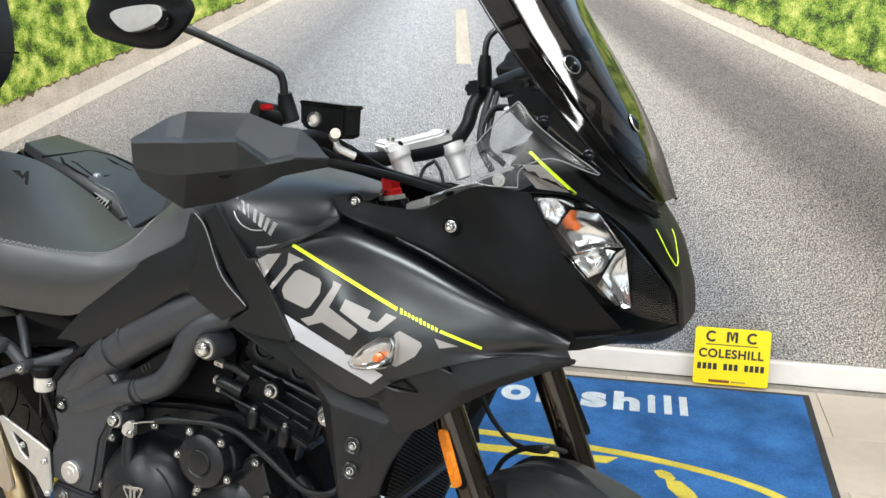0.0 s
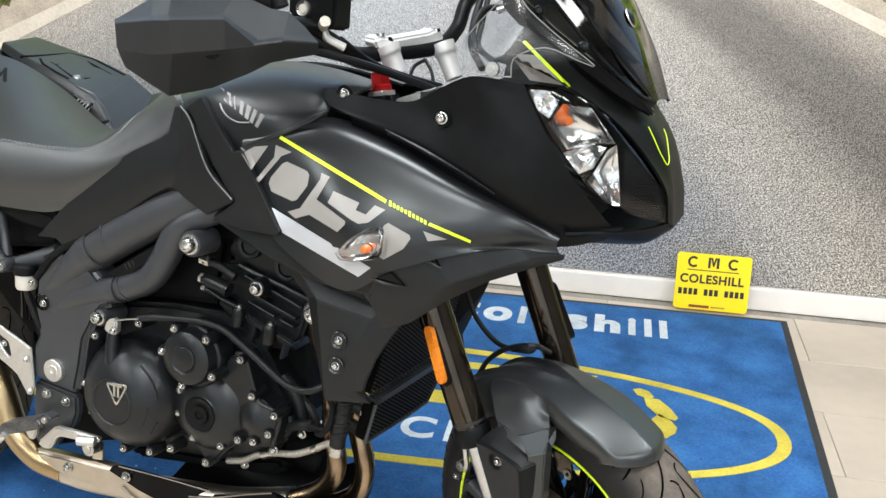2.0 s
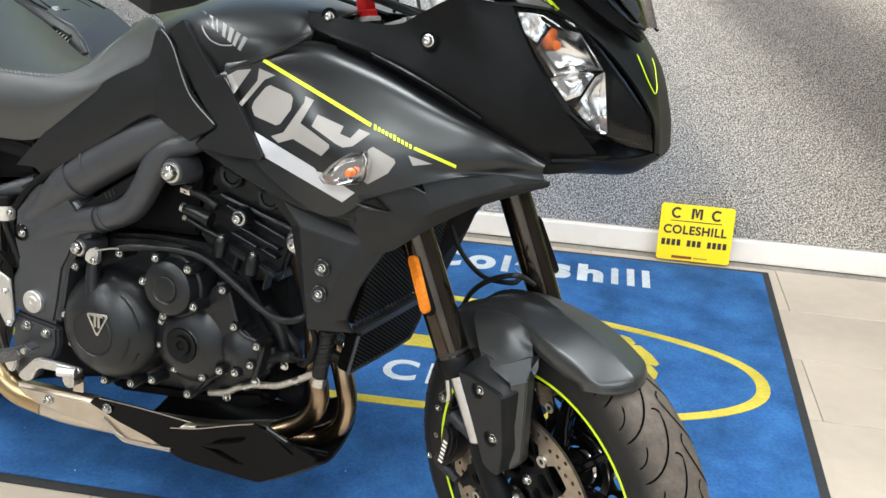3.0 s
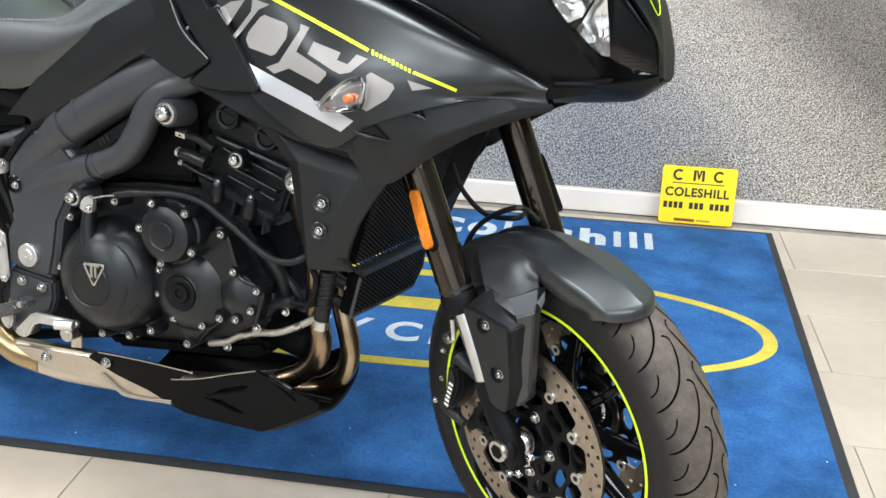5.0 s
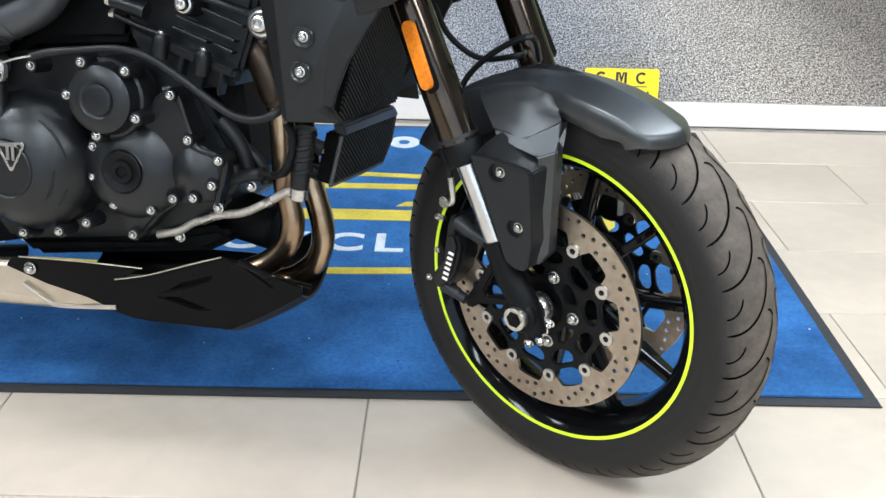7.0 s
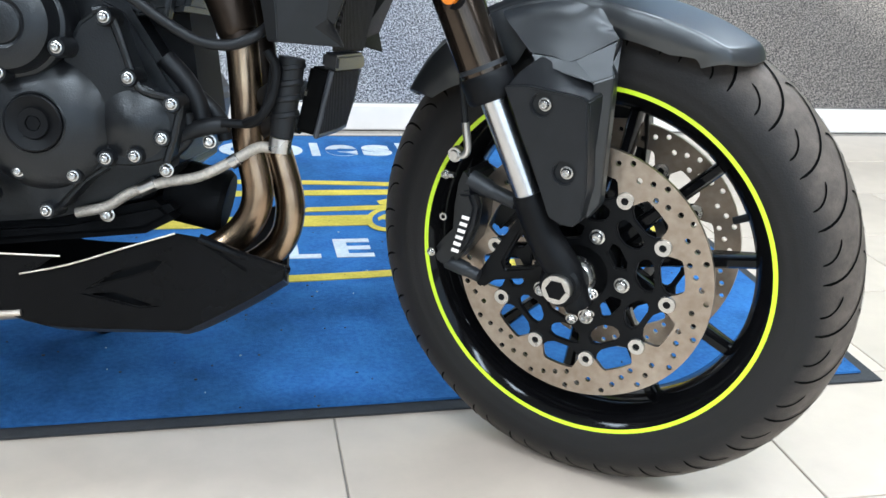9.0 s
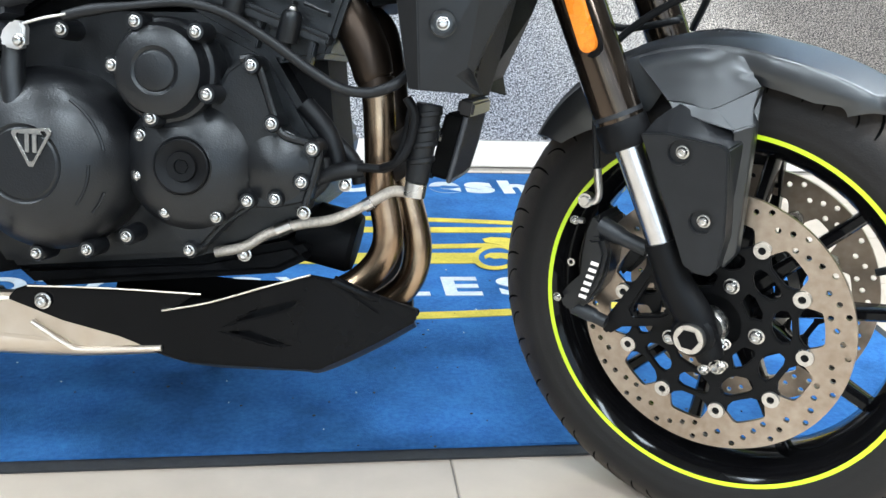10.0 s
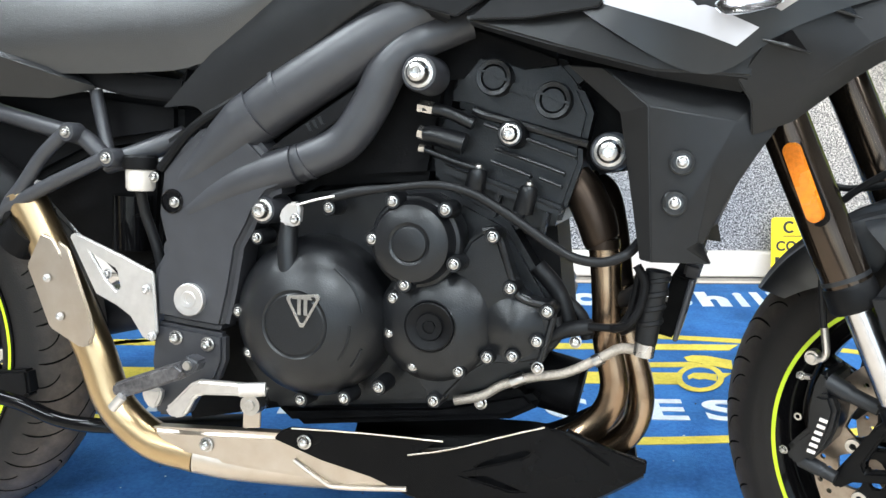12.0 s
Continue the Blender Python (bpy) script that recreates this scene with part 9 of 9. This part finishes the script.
for k in (1, -1):
    m2 = lambda pts: [(x, y * k, z) for x, y, z in pts]
    OUT = m2([(-0.099, -0.223, 1.012), (-0.059, -0.200, 1.011), (-0.019, -0.170, 0.995), (0.011, -0.144, 0.965), (0.045, -0.117, 0.924), (0.079, -0.093, 0.881), (0.086, -0.084, 0.837), (0.053, -0.115, 0.844), (0.017, -0.140, 0.857), (-0.010, -0.166, 0.880), (-0.037, -0.187, 0.913), (-0.064, -0.205, 0.953)])
    c = sum((Vector(p) for p in OUT), Vector()) / len(OUT)
    bm = bmesh.new()
    loops = [[bm.verts.new(c + (Vector(p) - c) * f_ + Vector((dx, dy * k, 0))) for p in OUT] for f_, dx, dy in ((1.015, 0.0, 0.002), (1.0, -0.01, 0.03), (0.9, -0.03, 0.07), (0.5, -0.04, 0.085))]
    for a, b in zip(loops, loops[1:]):
        for i in range(len(a)):
            bm.faces.new((a[i], a[(i + 1) % len(a)], b[(i + 1) % len(a)], b[i]))
    bm.faces.new(loops[-1])
    hl = bpart("headlight", bm, GLOSS, "clear faceted headlight with chromed reflectors", smooth=50)
    bm = bmesh.new()
    loops = [[bm.verts.new(c + (Vector(p) - c) * f_ + Vector((dx, dy * k, 0))) for p in OUT] for f_, dx, dy in ((1.02, -0.004, 0.034), (1.0, 0, 0.0), (0.9, 0.002, -0.005), (0.6, 0.003, -0.009), (0.25, 0.003, -0.010))]
    lower_loops = loops[:2]
    for a, b in zip(loops[1:], loops[2:]):
        for i in range(len(a)):
            bm.faces.new((a[i], a[(i + 1) % len(a)], b[(i + 1) % len(a)], b[i]))
    bm.faces.new(loops[-1])
    for v in loops[0]:
        bm.verts.remove(v)
    part("lens", bm, LENS, hl, "clear headlight lens", smooth=60)
    # chromed facets and bowls
    for f_pts, dy in (([(-0.077, -0.164, 0.962), (-0.060, -0.163, 0.990), (-0.025, -0.145, 0.987), (0.009, -0.123, 0.942), (-0.024, -0.131, 0.937), (-0.052, -0.142, 0.927)], 0), ([(-0.057, -0.147, 0.923), (-0.023, -0.133, 0.938), (-0.003, -0.123, 0.935), (-0.016, -0.132, 0.905), (-0.033, -0.141, 0.896)], 0), ([(-0.014, -0.136, 0.899), (-0.001, -0.123, 0.931), (0.010, -0.118, 0.940), (0.025, -0.115, 0.857), (0.014, -0.122, 0.857)], 0), ([(-0.018, -0.149, 0.889), (-0.013, -0.141, 0.899), (0.013, -0.130, 0.860), (0.007, -0.138, 0.863)], 0), ([(-0.097, -0.203, 1.006), (-0.073, -0.190, 1.006), (-0.064, -0.175, 0.990), (-0.073, -0.179, 0.970), (-0.087, -0.189, 0.979)], 0)):
        q = [Vector(p) for p in m2(f_pts)]
        cc = sum(q, Vector()) / len(q)
        bm = bmesh.new()
        lo = [[bm.verts.new(cc + (v - cc) * s_ + Vector((-0.3 * d_, d_ * k, 0))) for v in q] for s_, d_ in ((1.0, 0.0), (0.7, 0.010), (0.35, 0.016))]
        for a, b in zip(lo, lo[1:]):
            for i in range(len(a)):
                bm.faces.new((a[i], a[(i + 1) % len(a)], b[(i + 1) % len(a)], b[i]))
        bm.faces.new(lo[-1])
        part("reflector", bm, MIRRORCHROME, hl, "chromed reflector bowl", smooth=50)
    part("bulb", lathe([(0, 0.02), (0.006, 0.018), (0.0085, 0.008), (0.0085, 0.0)], 18, (0.6, -0.8 * k, 0), Vector(m2([(-0.061, -0.146, 0.968)])[0])), BULB, hl, "orange side bulb")
    part("inner_panel", plate(m2([(0.019, -0.108, 0.940), (0.042, -0.097, 0.917), (0.074, -0.079, 0.877), (0.079, -0.074, 0.840), (0.048, -0.089, 0.844), (0.025, -0.105, 0.853)]), 0.004 * k, (), 0.001), GLOSS, hl, "gloss black inner headlight panel")

SCREEN = [list(r) for r in zip(*[[(-0.258, -0.187, 1.343), (-0.200, -0.194, 1.261), (-0.154, -0.197, 1.204), (-0.101, -0.195, 1.143), (-0.033, -0.172, 1.070), (0.020, -0.111, 1.016), (0.045, -0.060, 1.000)],
     [(-0.222, -0.162, 1.348), (-0.164, -0.169, 1.265), (-0.116, -0.167, 1.200), (-0.070, -0.160, 1.143), (-0.011, -0.137, 1.071), (0.027, -0.088, 1.019), (0.046, -0.053, 1.001)],
     [(-0.175, -0.097, 1.359), (-0.122, -0.100, 1.274), (-0.074, -0.097, 1.207), (-0.032, -0.092, 1.147), (0.012, -0.080, 1.075), (0.037, -0.060, 1.025), (0.047, -0.045, 1.003)],
     [(-0.168, -0.048, 1.372), (-0.116, -0.045, 1.281), (-0.067, -0.042, 1.211), (-0.025, -0.040, 1.145), (0.016, -0.038, 1.075), (0.038, -0.036, 1.025), (0.047, -0.035, 1.003)]])]
scr = bpart("windscreen", surface(SCREEN, 0.0, 6, False, (-1, 0, 0), True), SMOKE, "tall smoked windscreen with moulded slots")
rim_ = [p[0] for p in SCREEN]
part("screen_edge", tube(rim_, 0.0026, 5, 8), GLOSS, scr)
part("screen_edge", tube([(x, -y, z) for x, y, z in rim_], 0.0026, 5, 8), GLOSS, scr)
slot = [(-0.136, -0.170, 1.208), (-0.132, -0.170, 1.211), (-0.116, -0.170, 1.191), (-0.107, -0.169, 1.176), (-0.112, -0.169, 1.173), (-0.120, -0.169, 1.180)]
part("screen_slot", plate(slot, 0.002, (), 0.0006), DECAL, scr, "pale moulded slot")
part("screen_ridge", tube([(-0.192, -0.176, 1.308), (-0.148, -0.177, 1.242), (-0.093, -0.171, 1.171), (-0.048, -0.159, 1.114), (0.004, -0.127, 1.049), (0.037, -0.075, 1.009)], 0.0022, 6, 8), SMOKE, scr)
part("screen_ridge", tube([(-0.081, -0.175, 1.134), (-0.045, -0.163, 1.093), (-0.009, -0.137, 1.048), (0.031, -0.085, 1.010)], 0.0020, 6, 8), SMOKE, scr)
screen_tree = BVHTree.FromPolygons([v.co[:] for v in scr.data.vertices], [p.vertices[:] for p in scr.data.polygons])
for q in [(-0.085, -0.126, 1.185), (-0.003, -0.074, 1.111)]:
    way = (Vector(q) - ABOVE).normalized()
    hit, nrm, _, _ = screen_tree.ray_cast(ABOVE, way)
    hit, nrm = (hit, nrm) if hit else (Vector(q), Vector((0.7, -0.6, 0.3)))
    nrm = nrm if nrm.dot(way) < 0 else -nrm
    screw = part("screen_screw", lathe([(0, 0.005), (0.004, 0.006), (0.008, 0.0045), (0.0115, 0.003), (0.0125, 0.0), (0.0125, -0.004)], 24, nrm, hit), GLOSS, scr, "black screen fixing")
    part("screw_washer", lathe([(0.0126, 0.0005), (0.0132, 0.0018), (0.0142, 0.0012), (0.0144, 0.0002)], 24, nrm, hit), BOLTM, screw)
carrier = [(-0.128, -0.184, 1.124), (-0.081, -0.188, 1.089), (-0.029, -0.167, 1.052), (0.019, -0.126, 1.016), (0.050, -0.085, 0.988), (0.046, -0.089, 0.979), (0.012, -0.140, 1.001), (-0.037, -0.176, 1.034), (-0.096, -0.198, 1.077), (-0.128, -0.194, 1.105)]
bpart("screen_carrier", plate(carrier, 0.02, (), 0.004), GLOSS, "black screen carrier")
for q in [(-0.099, -0.191, 1.107), (-0.037, -0.179, 1.066)]:
    bolt(scr, q, 0.0065, (0.2, -1, 0.2), mat=GLOSS)
WING = [[(-0.184, -0.222, 1.066), (-0.162, -0.216, 1.090), (-0.139, -0.209, 1.123), (-0.127, -0.207, 1.128)],
     [(-0.177, -0.248, 1.039), (-0.142, -0.245, 1.064), (-0.112, -0.236, 1.089), (-0.102, -0.224, 1.106)],
     [(-0.165, -0.255, 1.022), (-0.122, -0.253, 1.044), (-0.073, -0.233, 1.061), (-0.061, -0.214, 1.075)],
     [(-0.109, -0.252, 1.021), (-0.105, -0.250, 1.032), (-0.036, -0.213, 1.049), (-0.017, -0.197, 1.043)]]
for mir in (False, True):
    wg = bpart("wind_deflector", surface(WING, 0.0, 6, mir), CLEAR, "clear plastic wind deflector")
    if not mir:
        part("deflector_edge", tube([(-0.108, -0.253, 1.021), (-0.165, -0.256, 1.022), (-0.176, -0.249, 1.039), (-0.184, -0.223, 1.066), (-0.139, -0.210, 1.123), (-0.127, -0.208, 1.128), (-0.102, -0.225, 1.106), (-0.061, -0.215, 1.075), (-0.016, -0.198, 1.044), (-0.036, -0.214, 1.049), (-0.073, -0.234, 1.061), (-0.107, -0.250, 1.045), (-0.108, -0.253, 1.021)], 0.0008, 3, 6), PALEEDGE, wg)
        q = Vector((-0.133, -0.256, 1.029))
        part("deflector_washer", lathe([(0, 0.003), (0.004, 0.003), (0.0045, 0.0015), (0.0085, 0.0015), (0.009, 0.0), (0.009, -0.004)], 24, (0, -1, 0), q), BOLTM, wg, "bright washer screw")

# ---- floor tiles, in half bond ----
tile_mesh = block(-0.2988, 0.2988, -0.1488, 0.1488, -0.008, 0.0, 0.0012, 1)
first = None
floor_root = tagged(empty("floor", Matrix(), "beige porcelain tile floor in half bond", "floor"), kind="structure")
rng = random.Random(3)
for j in range(-17, 5):
    yc = 1.42 + 0.30 * j
    for i in range(-7, 8):
        xc = (0.6 if j % 2 == 0 else 0.9) + 0.6 * (i - 1)
        if first is None:
            first = part("tile", tile_mesh, TILEM, floor_root)
            tile_data = first.data
        else:
            first = new("tile", tile_data)
            first.parent = floor_root
        x0, x1, y1 = xc, xc, yc
        first.location = (xc + 0.008 + 0.030 * (yc - 1.42), yc, rng.uniform(-0.0004, 0.0))
